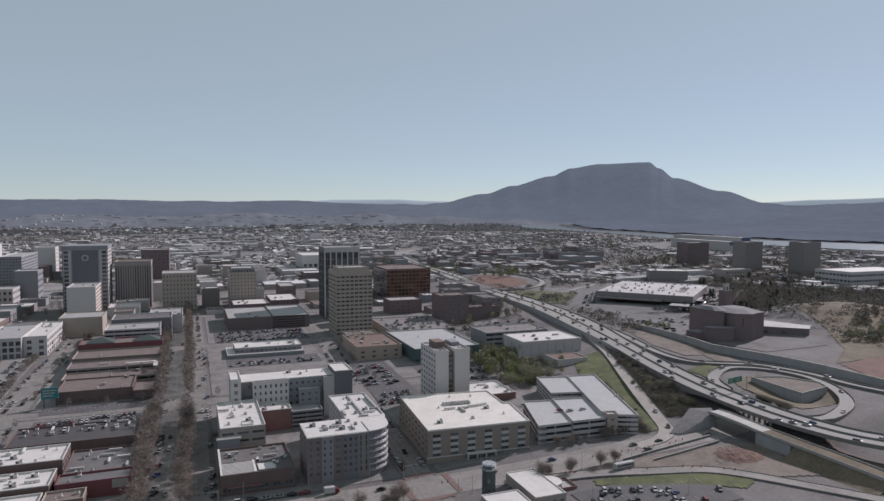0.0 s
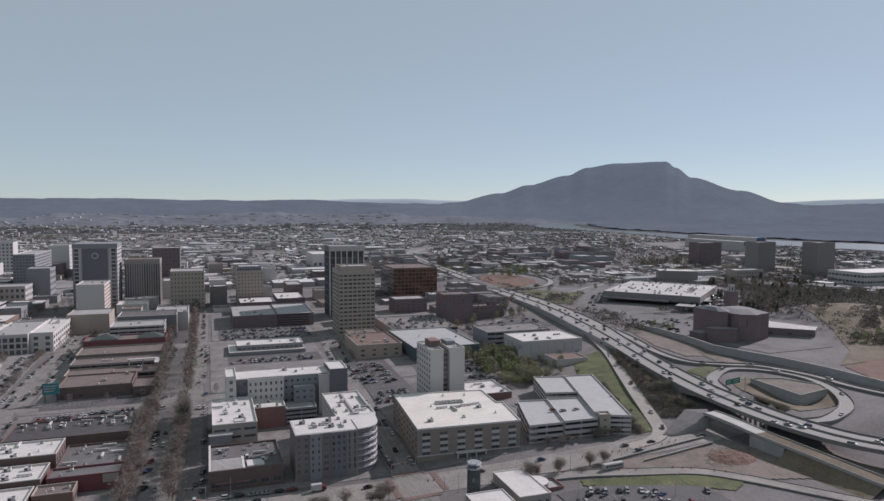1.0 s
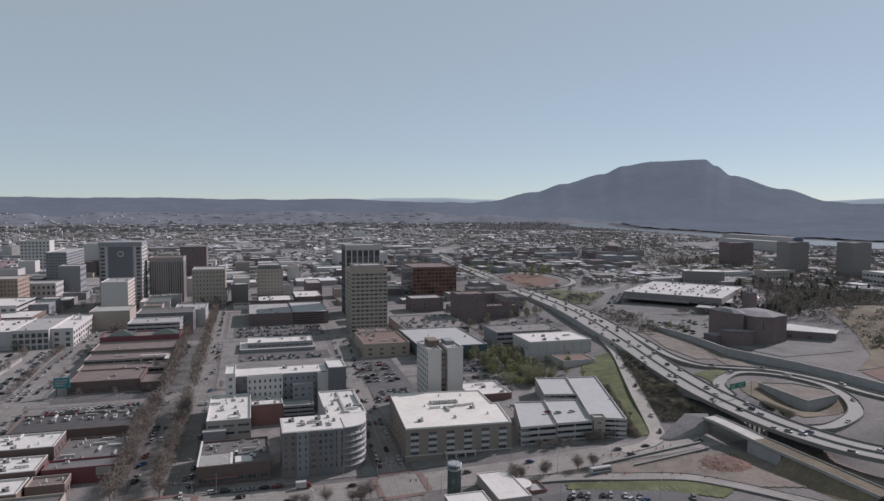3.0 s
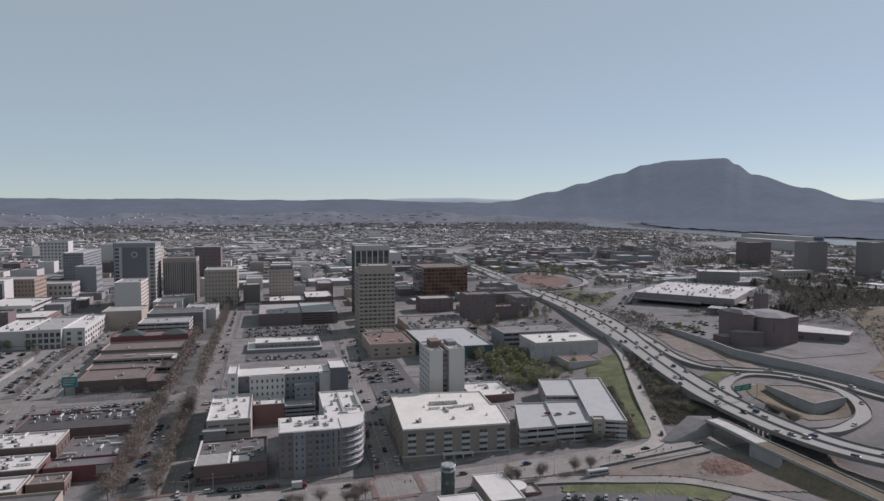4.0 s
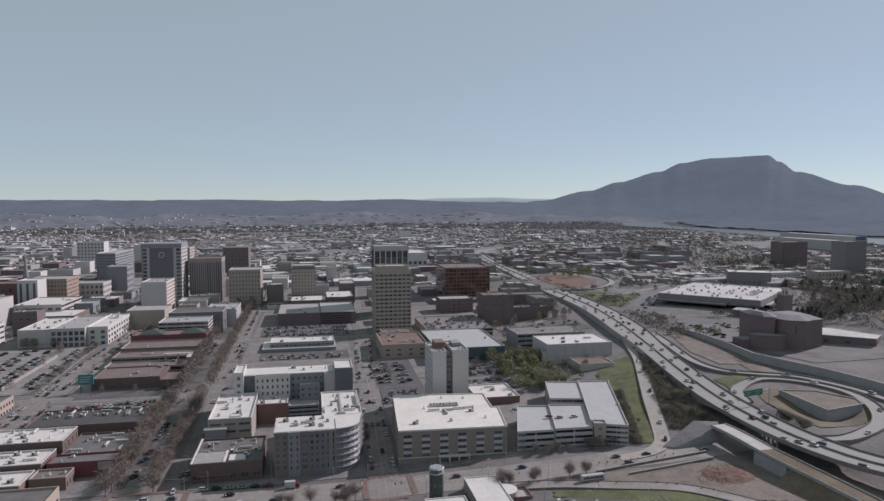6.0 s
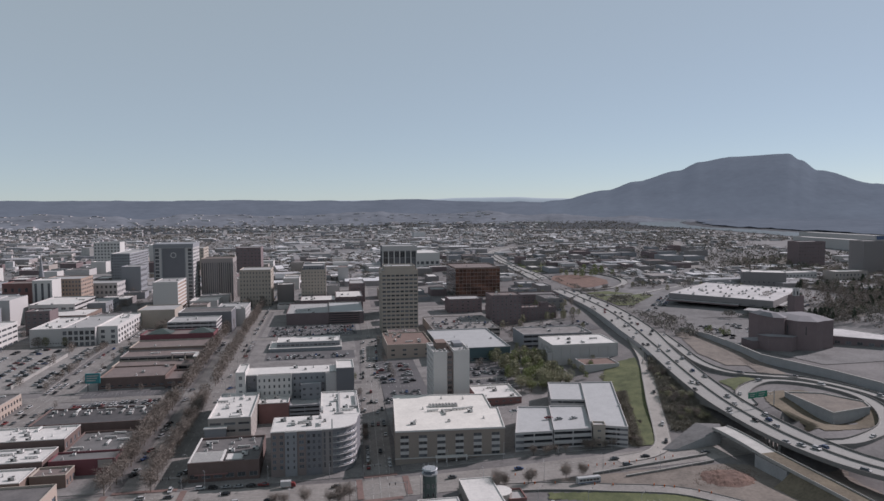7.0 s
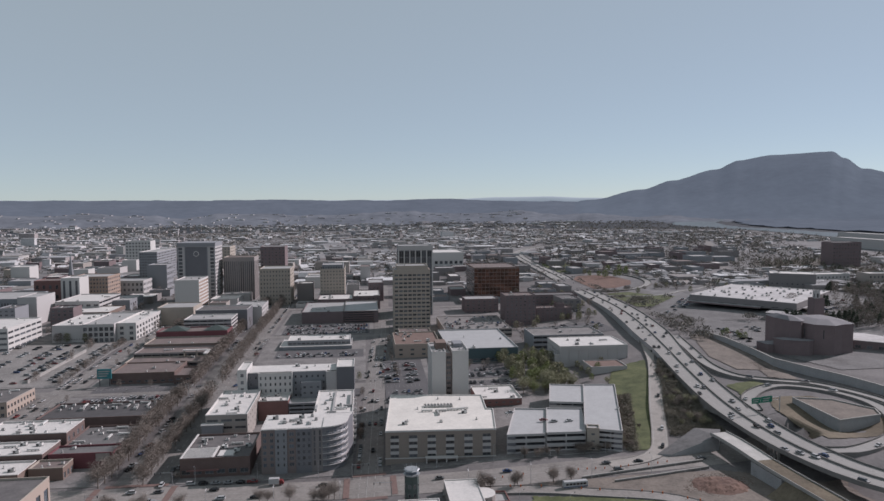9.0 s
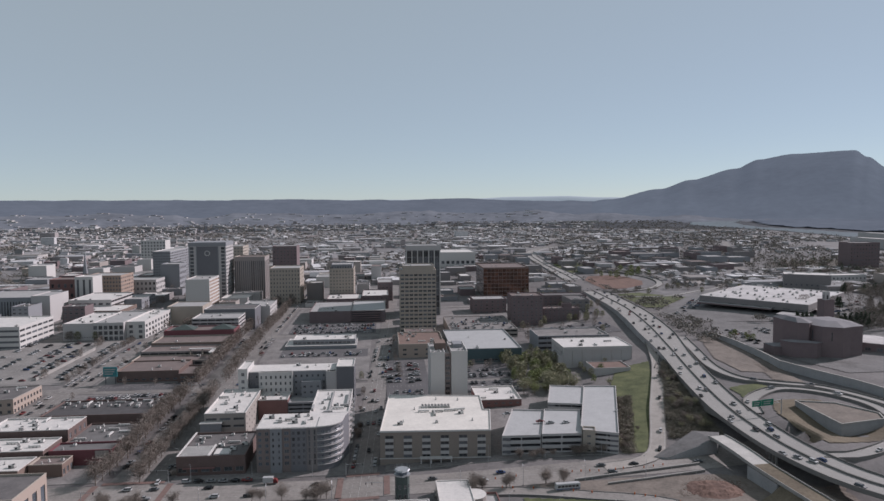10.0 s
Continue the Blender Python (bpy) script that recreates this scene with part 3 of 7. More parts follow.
def ramp_road(name, pts, zs, width, label, material=HIGHWAY, kerb=0.85):
    m = Mesh()
    prev = None
    w = width / 2
    for x, y, z, nx, ny in along(pts, 6.0, zs):
        row = [(x + nx * o, y + ny * o, z + dz) for o, dz in ((-w - 0.3, -1.6), (-w - 0.3, kerb), (-w, kerb), (-w, 0), (w, 0), (w, kerb), (w + 0.3, kerb), (w + 0.3, -1.6))]
        if prev:
            for i in range(len(row) - 1):
                m.poly((prev[i], row[i], row[i + 1], prev[i + 1]), material if i == 3 else BARRIER)
        prev = row
    ob = structure(name, m, label, "ramp")
    m = Mesh()
    line = along(pts, 6.0, zs)
    for off in (-w + 0.7, w - 0.7):
        for (x, y, z, nx, ny), (x2, y2, z2, nx2, ny2) in zip(line, line[1:]):
            m.poly([(px + ox * e, py + oy * e, pz + 0.03) for px, py, pz, ox, oy, e in ((x, y, z, nx, ny, off - 0.1), (x2, y2, z2, nx2, ny2, off - 0.1), (x2, y2, z2, nx2, ny2, off + 0.1), (x, y, z, nx, ny, off + 0.1))], PAINT)
    put("edge_line", m, ob, "thin painted edge lines")
    return ob


def on(pts, lift):
    return [land(x, y, False) + lift for x, y in pts]


ramp_road("loop_ramp", LOOP, on(LOOP, 0.7), 8.0, "teardrop loop ramp with low concrete barriers")
ramp_road("outer_ramp", OUTER, on(OUTER, 0.9), 8.0, "curved slip road along the retaining wall")
ramp_road("clover_ramp", CLOVER, on(CLOVER, 0.7), 9.0, "pale loop ramp round a bare red earth oval")
ramp_road("field_road", FIELDROAD, on(FIELDROAD, 0.6), 6.0, "narrow pale road across the grass by the highway", HIGHWAY, 0.15)
ramp_road("frontage_road", FRONTAGE, FRONTAGE_Z, 8.5, "narrow frontage road beside the grass slope", TANDECK, 0.12)
ramp_road("entry_ramp", ENTRY, ENTRY_Z, 6.5, "dark slip road leaving the highway", ASPHALT)
ramp_road("low_ramp", LOWRAMP, [land(x, y) + 0.6 for x, y in LOWRAMP], 8.0, "street-level slip road with kerbs and cones", TANROAD, 0.3)


def wall_line(name, pts, z0, z1, thick, label, material=WALLC, cope=True):
    """A free-standing or retaining wall along plan points, with a coping and upright joints."""
    top = thing(name, label, "retaining wall", (0, 0, 0), kind="structure")
    m, c, j = Mesh(), Mesh(), Mesh()
    for i in range(len(pts) - 1):
        (ax, ay), (bx, by) = pts[i], pts[i + 1]
        d = math.dist(pts[i], pts[i + 1])
        nx, ny = -(by - ay) / d * thick / 2, (bx - ax) / d * thick / 2
        q = [(ax - nx, ay - ny), (bx - nx, by - ny), (bx + nx, by + ny), (ax + nx, ay + ny)]
        m.prism(q, [z0[i], z0[i + 1], z0[i + 1], z0[i]], [z1[i], z1[i + 1], z1[i + 1], z1[i]], material)
        q = [(x + (x - (ax + bx) / 2) * 0.004, y) for x, y in q]
        nx, ny = nx * 1.5, ny * 1.5
        q = [(ax - nx, ay - ny), (bx - nx, by - ny), (bx + nx, by + ny), (ax + nx, ay + ny)]
        c.prism(q, [z1[i], z1[i + 1], z1[i + 1], z1[i]], [z1[i] + 0.45, z1[i + 1] + 0.45, z1[i + 1] + 0.45, z1[i] + 0.45], CONCRETE, bottom=True)
        for k in range(1, int(d / 9) + 1):
            t = k * 9 / d
            if t < 1:
                x, y = ax + (bx - ax) * t, ay + (by - ay) * t
                za, zb = z0[i] + (z0[i + 1] - z0[i]) * t, z1[i] + (z1[i + 1] - z1[i]) * t
                j.box(x - 0.22, x + 0.22, y - thick / 2 - 0.14, y + thick / 2 + 0.14, za, zb, CONCRETE)
    put("wall", m, top)
    put("coping", c, top, "pale concrete coping")
    if j.v:
        put("pilaster", j, top)
    return top


wall_line("retaining_wall", RETWALL, [land(*p) - 1 for p in RETWALL], RETWALL_TOP, 0.8, "long curved grey concrete retaining wall")
for pts in ([(217, 290), (237, 293.5), (260, 298), (285, 303)], [(231, 283.5), (252, 287.3), (283.5, 294)]):
    wall_line("street_barrier", pts, [land(*q) - 0.5 for q in pts], [land(*q) + 1.0 for q in pts], 0.4, "low dark concrete barrier beside the street", BARRIER)
isle = Mesh()
isle.prism(ISLAND, [land(*p) - 1 for p in ISLAND], ISLAND_TOP, WALLC, top=DIRT)
isl = structure("loop_island_wall", isle, "grey concrete walled earth island inside the loop ramp", "retaining wall")
cop = Mesh()
for i, (p, q) in enumerate(zip(ISLAND, ISLAND[1:] + ISLAND[:1])):
    d = math.dist(p, q)
    nx, ny = (q[1] - p[1]) / d * 0.35, -(q[0] - p[0]) / d * 0.35
    za, zb = ISLAND_TOP[i], ISLAND_TOP[(i + 1) % len(ISLAND)]
    cop.prism([(p[0] + nx, p[1] + ny), (q[0] + nx, q[1] + ny), (q[0] - nx, q[1] - ny), (p[0] - nx, p[1] - ny)], [za, zb, zb, za], [za + 0.7, zb + 0.7, zb + 0.7, za + 0.7], CONCRETE)
put("parapet", cop, isl, "pale concrete parapet")


# ---- buildings ----
PANES = {}


def pane(w, h, glass):
    """Shared mesh of one window: a glass pane behind a slim frame, facing -y, its lower left corner at the origin."""
    key = (round(w, 2), round(h, 2), glass.name)
    if key not in PANES:
        m = Mesh()
        f = min(0.12, w * 0.06)
        m.poly([(f, 0.05, f), (w - f, 0.05, f), (w - f, 0.05, h - f), (f, 0.05, h - f)], glass)
        ring = [(0, 0), (w, 0), (w, h), (0, h)]
        inner = [(f, f), (w - f, f), (w - f, h - f), (f, h - f)]
        for i in range(4):
            j = (i + 1) % 4
            m.poly([(ring[i][0], 0, ring[i][1]), (ring[j][0], 0, ring[j][1]), (inner[j][0], 0, inner[j][1]), (inner[i][0], 0, inner[i][1])], FRAME)
            m.poly([(inner[i][0], 0, inner[i][1]), (inner[j][0], 0, inner[j][1]), (inner[j][0], 0.05, inner[j][1]), (inner[i][0], 0.05, inner[i][1])], FRAME)
        if w > 1.6:
            m.poly([(w / 2 - 0.05, 0.02, 0), (w / 2 + 0.05, 0.02, 0), (w / 2 + 0.05, 0.02, h), (w / 2 - 0.05, 0.02, h)], FRAME)
        PANES[key] = m.data("window")
    return PANES[key]


def facade(m, parent, o, turn, width, z0, z1, wall, spec, glass=GLASS):
    """One side of a building. o: plan point of its left end, seen from outside; turn: degrees from facing -y.
    spec: None for a blind wall, else dict(cols, rows, w, h: shares of a bay; base, head: blind strips in metres; deep: recess; open: no pane)."""
    rot = Matrix.Rotation(radians(turn), 4, "Z")
    place = Matrix.Translation((o[0], o[1], 0)) @ rot

    def pt(u, d, z):
        return tuple(place @ Vector((u, d, z)))

    def quad(u0, u1, za, zb, material=wall):
        if u1 - u0 > 1e-3 and zb - za > 1e-3:
            m.poly([pt(u0, 0, za), pt(u1, 0, za), pt(u1, 0, zb), pt(u0, 0, zb)], material)

    if not spec:
        quad(0, width, z0, z1)
        return
    cols, rows = spec["cols"], spec["rows"]
    base, head, deep = spec.get("base", 0.0), spec.get("head", 1.0), spec.get("deep", 0.25)
    ends = spec.get("ends", 0.0)
    bw, bh = (width - 2 * ends) / cols, (z1 - head - z0 - base) / rows
    ww, wh = bw * spec["w"], bh * spec["h"]
    sill = spec.get("sill", 0.35)
    skip = spec.get("skip", ())
    quad(0, width, z0, z0 + base)
    quad(0, width, z1 - head, z1)
    for r in range(rows):
        za = z0 + base + r * bh
        wa = za + (bh - wh) * sill
        quad(0, width, za, wa)
        quad(0, width, wa + wh, za + bh)
        left = 0.0
        for c in range(cols):
            if c in skip:
                continue
            ua = ends + c * bw + (bw - ww) / 2
            quad(left, ua, wa, wa + wh)
            left = ua + ww
            a = [(ua, wa), (ua + ww, wa), (ua + ww, wa + wh), (ua, wa + wh)]
            for i in range(4):
                p, q = a[i], a[(i + 1) % 4]
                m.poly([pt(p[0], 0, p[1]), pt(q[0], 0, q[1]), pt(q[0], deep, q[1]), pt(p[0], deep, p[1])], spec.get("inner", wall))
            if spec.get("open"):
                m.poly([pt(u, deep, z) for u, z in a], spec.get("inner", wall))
            else:
                put("window", pane(ww, wh, spec.get("glass", glass)), parent, at=Matrix.Translation(pt(ua, deep - 0.06, wa)) @ rot)
        quad(left, width, wa, wa + wh)


def volume(parent, x0, x1, y0, y1, z0, zt, wall, roof, sides, parapet=0.9, name="wall", glass=GLASS, cope=None):
    """Walls with their openings, a roof inside a parapet. sides: specs for f(ront), r(ight), l(eft), b(ack)."""
    m = Mesh()
    g = max(land(x, y) for x in (x0, x1) for y in (y0, y1)) if z0 is None else z0
    low = min(land(x, y) for x in (x0, x1) for y in (y0, y1)) - 1.0 if z0 is None else z0
    if low < g:
        m.box(x0, x1, y0, y1, low, g, wall)
    facade(m, parent, (x0, y0), 0, x1 - x0, g, zt, wall, sides.get("f"), glass)
    facade(m, parent, (x1, y0), 90, y1 - y0, g, zt, wall, sides.get("r"), glass)
    facade(m, parent, (x1, y1), 180, x1 - x0, g, zt, wall, sides.get("b"), glass)
    facade(m, parent, (x0, y1), 270, y1 - y0, g, zt, wall, sides.get("l"), glass)
    w = put(name, m, parent)
    p = Mesh()
    p.box(x0 + 0.3, x1 - 0.3, y0 + 0.3, y1 - 0.3, zt - parapet - 0.3, zt - parapet, roof)
    put("roof", p, parent)
    c = Mesh()
    t, o = 0.35, 0.06
    cm = c.slot(cope or wall)
    za, zb = zt - parapet - 0.05, zt + 0.12
    rings = []
    for e, z in ((-o, zt - 0.3), (-o, zb), (t, zb), (t, za)):
        k = len(c.v)
        c.v.extend([(x0 + e, y0 + e, z), (x1 - e, y0 + e, z), (x1 - e, y1 - e, z), (x0 + e, y1 - e, z)])
        rings.append(k)
    for p, q in zip(rings, rings[1:]):
        for i in range(4):
            j = (i + 1) % 4
            c.f.append((p + i, p + j, q + j, q + i))
            c.m.append(cm)
    put("parapet", c, parent)
    return w


def inset(ring, e):
    """The polygon drawn in by e metres (out where e is negative)."""
    out, n = [], len(ring)
    for i in range(n):
        (ax, ay), (bx, by), (cx, cy) = ring[i - 1], ring[i], ring[(i + 1) % n]
        d0, d1 = math.dist((ax, ay), (bx, by)), math.dist((bx, by), (cx, cy))
        n0, n1 = (-(by - ay) / d0, (bx - ax) / d0), (-(cy - by) / d1, (cx - bx) / d1)
        k = e / max(0.3, 1 + n0[0] * n1[0] + n0[1] * n1[1])
        out.append((bx + (n0[0] + n1[0]) * k, by + (n0[1] + n1[1]) * k))
    return out


def ring_volume(parent, ring, z0, zt, wall, roof, sides, parapet=0.7, cope=None, glass=GLASS, name="wall"):
    """Walls over a polygon of plan points, anticlockwise from the front's left end; sides: a spec for each edge."""
    m, p, c = Mesh(), Mesh(), Mesh()
    for i, a in enumerate(ring):
        b = ring[(i + 1) % len(ring)]
        facade(m, parent, a, math.degrees(math.atan2(b[1] - a[1], b[0] - a[0])), math.dist(a, b), z0, zt, wall, sides[i] if i < len(sides) else None, glass)
    put(name, m, parent)
    p.prism(inset(ring, 0.3), zt - parapet - 0.3, zt - parapet, roof)
    put("roof", p, parent)
    cm, n = c.slot(cope or wall), len(ring)
    for e, z in ((-0.06, zt - 0.3), (-0.06, zt + 0.12), (0.35, zt + 0.12), (0.35, zt - parapet - 0.05)):
        c.v.extend((x, y, z) for x, y in inset(ring, e))
    for k in range(3):
        for i in range(n):
            j = (i + 1) % n
            c.f.append((k * n + i, k * n + j, k * n + n + j, k * n + n + i))
            c.m.append(cm)
    put("parapet", c, parent)


def ring_building(label, ring, zt, wall, roof, sides, name="building", category="building", units=0, parapet=0.7, cope=None, z0=None, glass=GLASS, seed=0):
    """A building over a polygon in the plan; its own x axis runs along the first edge."""
    (ax, ay), (bx, by) = ring[0], ring[1]
    turn = math.atan2(by - ay, bx - ax)
    b = thing(name, label, category, (ax, ay, 0), group="city buildings", turn=math.degrees(turn))
    c, s_ = math.cos(turn), math.sin(turn)
    local = [((x - ax) * c + (y - ay) * s_, -(x - ax) * s_ + (y - ay) * c) for x, y in ring]
    g = min(land(x, y) for x, y in ring) - 0.3 if z0 is None else z0
    ring_volume(b, local, g, zt, wall, roof, sides, parapet, cope, glass)
    rnd, made = random.Random(seed + int(ax * 7 + ay)), []
    xs, ys = [q[0] for q in ring], [q[1] for q in ring]
    inner = inset(ring, 3.0)
    for _ in range(units * 14):
        x, y = rnd.uniform(min(xs), max(xs)), rnd.uniform(min(ys), max(ys))
        if len(made) < units and inside(inner, x, y) and all(abs(x - u) > 5 or abs(y - v) > 3.5 for u, v in made):
            made.append((x, y))
            UNITS.append((rnd.choice((0, 0, 1, 2, 3, 3)), x, y, zt - parapet, math.degrees(turn) + rnd.choice((0, 0, 90))))
    return b


def building(label, x0, x1, y0, y1, zt, wall, roof, front=None, right=None, left=None, back=None, name="building", category="building", cope=None, glass=GLASS, parapet=0.9, units=0, seed=0, z0=None, keep=()):
    b = thing(name, label, category, ((x0 + x1) / 2, (y0 + y1) / 2, 0), group="city buildings")
    cx, cy = (x0 + x1) / 2, (y0 + y1) / 2
    sides = dict(f=front, r=right, l=left, b=back)
    volume(b, x0 - cx, x1 - cx, y0 - cy, y1 - cy, z0 if z0 is not None else min(land(x, y) for x in (x0, x1) for y in (y0, y1)) - 0.3, zt, wall, roof, sides, parapet, glass=glass, cope=cope)
    if units:
        roof_units(x0, x1, y0, y1, zt - parapet, units, seed + int(x0 * 7 + y0), keep)
    return b


def unit_mesh(kind):
    m = Mesh()
    if kind == 0:      # air handler: cabinet on a curb with louvres and a fan ring
        m.box(-1.5, 1.5, -1.0, 1.0, 0, 0.25, DARKSTEEL)
        m.box(-1.45, 1.45, -0.95, 0.95, 0.25, 1.7, UNIT)
        m.box(-1.46, -0.2, -0.99, -0.95, 0.45, 1.45, DARKSTEEL)
        m.tube((0.7, 0, 1.7), (0.7, 0, 1.95), 0.6, 0.6, DARKSTEEL, 10, True)
    elif kind == 1:    # long duct run with elbows
        m.box(-3.2, 3.2, -0.5, 0.5, 0.5, 1.3, UNIT)
        for x in (-2.8, -0.9, 0.9, 2.8):
            m.box(x - 0.1, x + 0.1, -0.4, 0.4, 0, 0.5, DARKSTEEL)
        m.box(-3.2, -2.4, -0.55, 0.55, 0, 1.4, UNIT)
    elif kind == 2:    # vent stack
        m.box(-0.5, 0.5, -0.5, 0.5, 0, 0.5, UNIT)
        m.tube((0, 0, 0.5), (0, 0, 1.3), 0.25, 0.25, UNIT, 8)
        m.tube((0, 0, 1.3), (0, 0, 1.55), 0.45, 0.3, UNIT, 8, True)
    else:              # condenser
        m.box(-0.8, 0.8, -0.8, 0.8, 0, 0.15, DARKSTEEL)
        m.box(-0.75, 0.75, -0.75, 0.75, 0.15, 1.2, UNIT)
        m.tube((0, 0, 1.2), (0, 0, 1.35), 0.55, 0.55, DARKSTEEL, 10, True)
    return m


UNITS = []
UNIT_WORDS = [("air_handler", "grey metal air handler standing on a flat roof"), ("roof_duct", "long sheet-metal duct on a flat roof"), ("roof_vent", "small metal vent stack on a flat roof"), ("condenser", "square metal condenser with a dark fan on a roof")]


def roof_units(x0, x1, y0, y1, z, count, seed, keep=()):
    rnd = random.Random(seed)
    spots = []
    for _ in range(count * 6):
        if len(spots) >= count:
            break
        x, y = rnd.uniform(x0 + 3, x1 - 3), rnd.uniform(y0 + 2.5, y1 - 2.5)
        if all(abs(x - u) > 5 or abs(y - v) > 3.5 for u, v in spots) and not any(a < x < b and c < y < d for a, b, c, d in keep):
            spots.append((x, y))
    for x, y in spots:
        k = rnd.choice((0, 0, 1, 2, 3, 3))
        UNITS.append((k, x, y, z, rnd.choice((0, 0, 90))))


def grid(cols, rows, w=0.55, h=0.55, **more):
    return dict(cols=cols, rows=rows, w=w, h=h, **more)


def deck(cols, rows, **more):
    """Open parking levels: wide slots between pale spandrels, lined dark to deepen the shade inside."""
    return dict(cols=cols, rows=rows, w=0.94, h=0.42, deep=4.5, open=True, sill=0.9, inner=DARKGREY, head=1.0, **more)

# ---- middle blocks ----
def apartment_block():
    """Seven storeys, an L with a rounded corner and stacked balconies."""
    b = thing("apartment_building", "seven-storey brown, grey and white apartment block with rounded balcony corner", "building", (80.9, 342.8, 0), group="city buildings")
    ox, oy, z0, zt = 80, 350, -9.6, 14.0
    # front range in bands of cladding
    for x0, x1, w, spec, ahead in (
        (60, 67, TAUPE, grid(2, 6, 0.5, 0.62, base=3.6, glass=BLUEGLASS), 0.0), (67, 73, MIDGREY, grid(2, 6, 0.3, 0.5, base=3.6), -0.5),
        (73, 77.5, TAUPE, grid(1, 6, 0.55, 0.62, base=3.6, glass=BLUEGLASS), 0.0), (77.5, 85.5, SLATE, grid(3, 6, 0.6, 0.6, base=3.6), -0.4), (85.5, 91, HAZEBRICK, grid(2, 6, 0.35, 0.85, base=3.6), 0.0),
    ):
        volume(b, x0 - ox, x1 - ox, 336 + ahead - oy, 360 - oy, z0, zt, w, WHITEROOF, dict(f=spec, r=None, l=grid(4, 6, 0.4, 0.5, base=3.6) if x0 == 60 else None, b=None), 0.7, cope=WHITEROOF)
    # rear wing along the side street
    volume(b, 84.5 - ox, 106 - ox, 360.2 - oy, 407 - oy, z0, zt, PALEGREY, WHITEROOF, dict(f=None, r=grid(11, 6, 0.5, 0.55, base=3.6), l=grid(9, 6, 0.4, 0.5, base=3.6), b=None), 0.7, cope=WHITEROOF)
    # rounded corner
    m, roof, lip = Mesh(), Mesh(), Mesh()
    arc = [(91 + 12.0 * math.sin(t), 348 - 12.0 * math.cos(t)) for t in [math.pi / 2 * i / 10 for i in range(11)]]
    arc = [(x - ox, y - oy) for x, y in arc]
    ring = arc + [(106 - ox, 360 - oy), (91 - ox, 360 - oy)]
    m.prism(ring, z0, zt, SLATE)
    roof.prism(ring, zt + 0.005, zt + 0.02, WHITEROOF)
    put("corner_wall", m, b)
    put("corner_roof", roof, b)
    big = [(91 - ox + (x - 91 + ox) * 1.07, 348 - oy + (y - 348 + oy) * 1.07) for x, y in arc]
    lip.prism(big + [(104.4 - ox, 352 - oy), (91 - ox, 352 - oy)], zt + 0.03, zt + 0.6, WHITEWALL, WHITEROOF, True)
    put("cornice", lip, b, "white projecting cornice")
    for k in range(6):
        z = z0 + 3.6 + 3.2 * k
        s = Mesh()
        s.prism(big + [(103 - ox, 352 - oy), (91 - ox, 350 - oy)], z, z + 0.22, PALEGREY, bottom=True)
        bal = put("balcony", s, b, "white curved balcony slab")
        rail = Mesh()
        for p, q in zip(big, big[1:]):
            rail.tube((*p, z + 1.3), (*q, z + 1.3), 0.06, 0.06, STEEL, 4)
            rail.tube((*p, z + 0.3), (*p, z + 1.3), 0.05, 0.05, STEEL, 4)
            rail.tube((*p, z + 0.8), (*q, z + 0.8), 0.04, 0.04, STEEL, 4)
        put("railing", rail, bal, "pale balcony railing")
        for i in (1, 3, 5, 7, 9):
            (ax, ay), (bx, by) = arc[i], arc[i + 1]
            d = math.dist(arc[i], arc[i + 1])
            put("window", pane(d * 0.9, 1.9, BLUEGLASS), b, at=Matrix.Translation((ax + (ay - by) * -0.04 + (by - ay) / d * 0.08, ay - (bx - ax) / d * 0.08, z + 0.4)) @ Matrix.Rotation(math.atan2(by - ay, bx - ax), 4, "Z"))
    for y in (366, 376, 386, 396):
        for k in range(6):
            s = Mesh()
            z = z0 + 3.6 + 3.2 * k
            s.box(106 - ox, 107.5 - ox, y - oy, y + 4 - oy, z, z + 0.25, WHITEWALL)
            s.box(107.4 - ox, 107.5 - ox, y - oy, y + 4 - oy, z + 0.25, z + 1.2, STEEL)
            put("balcony", s, b, "small side balcony")
    top = Mesh()
    top.box(60.5 - ox, 91 - ox, 336.6 - oy, 359.8 - oy, zt - 0.05, zt + 0.16, WHITEROOF)
    top.box(85 - ox, 105.4 - ox, 359.8 - oy, 361.5 - oy, zt - 0.05, zt + 0.16, WHITEROOF)
    put("roof_membrane", top, b, "white roof sheet across the front range")
    for x0, x1, y0, y1 in ((100.5, 105.2, 372, 373), (104.2, 105.2, 373, 398), (84.9, 86, 366, 374), (92, 97, 360.5, 361.3)):
        kerb = Mesh()
        kerb.box(x0 - ox, x1 - ox, y0 - oy, y1 - oy, zt - 0.7, zt + 0.9, GREYROOF)
        put("roof_screen", kerb, b, "grey screen wall on the roof")
    roof_units(63, 91, 333, 350, zt + 0.16, 9, 3)
    roof_units(87, 105, 356, 397, zt - 0.7, 7, 4)
    spine = Mesh()
    spine.box(95.4, 96.5, 355, 397, zt - 0.7, zt + 0.2, GREYROOF)
    tagged(put("roof_duct", spine), "long low grey service spine on a white roof", "roof duct")


apartment_block()

# square five-storey building with a bright flat roof
HB = [(124.2, 330.8), (182.5, 327.7), (187.6, 362.5), (183.9, 363.0), (185.8, 391.5), (129.4, 398.5)]
hb = ring_building("tan five-storey office block with bright white flat roof", HB, 10.0, TANBLOCK, CREAMROOF,
                   [grid(6, 4, 0.45, 0.54, base=3.6, head=1.6, deep=0.5), grid(5, 4, 0.5, 0.45, base=3.2, head=1.6), None, grid(4, 4, 0.5, 0.45, base=3.2, head=1.6), None, grid(9, 4, 0.5, 0.45, base=3.2, head=1.6)], cope=WHITEROOF, parapet=0.5)
low = min(land(x, y) for x, y in HB) - 0.3
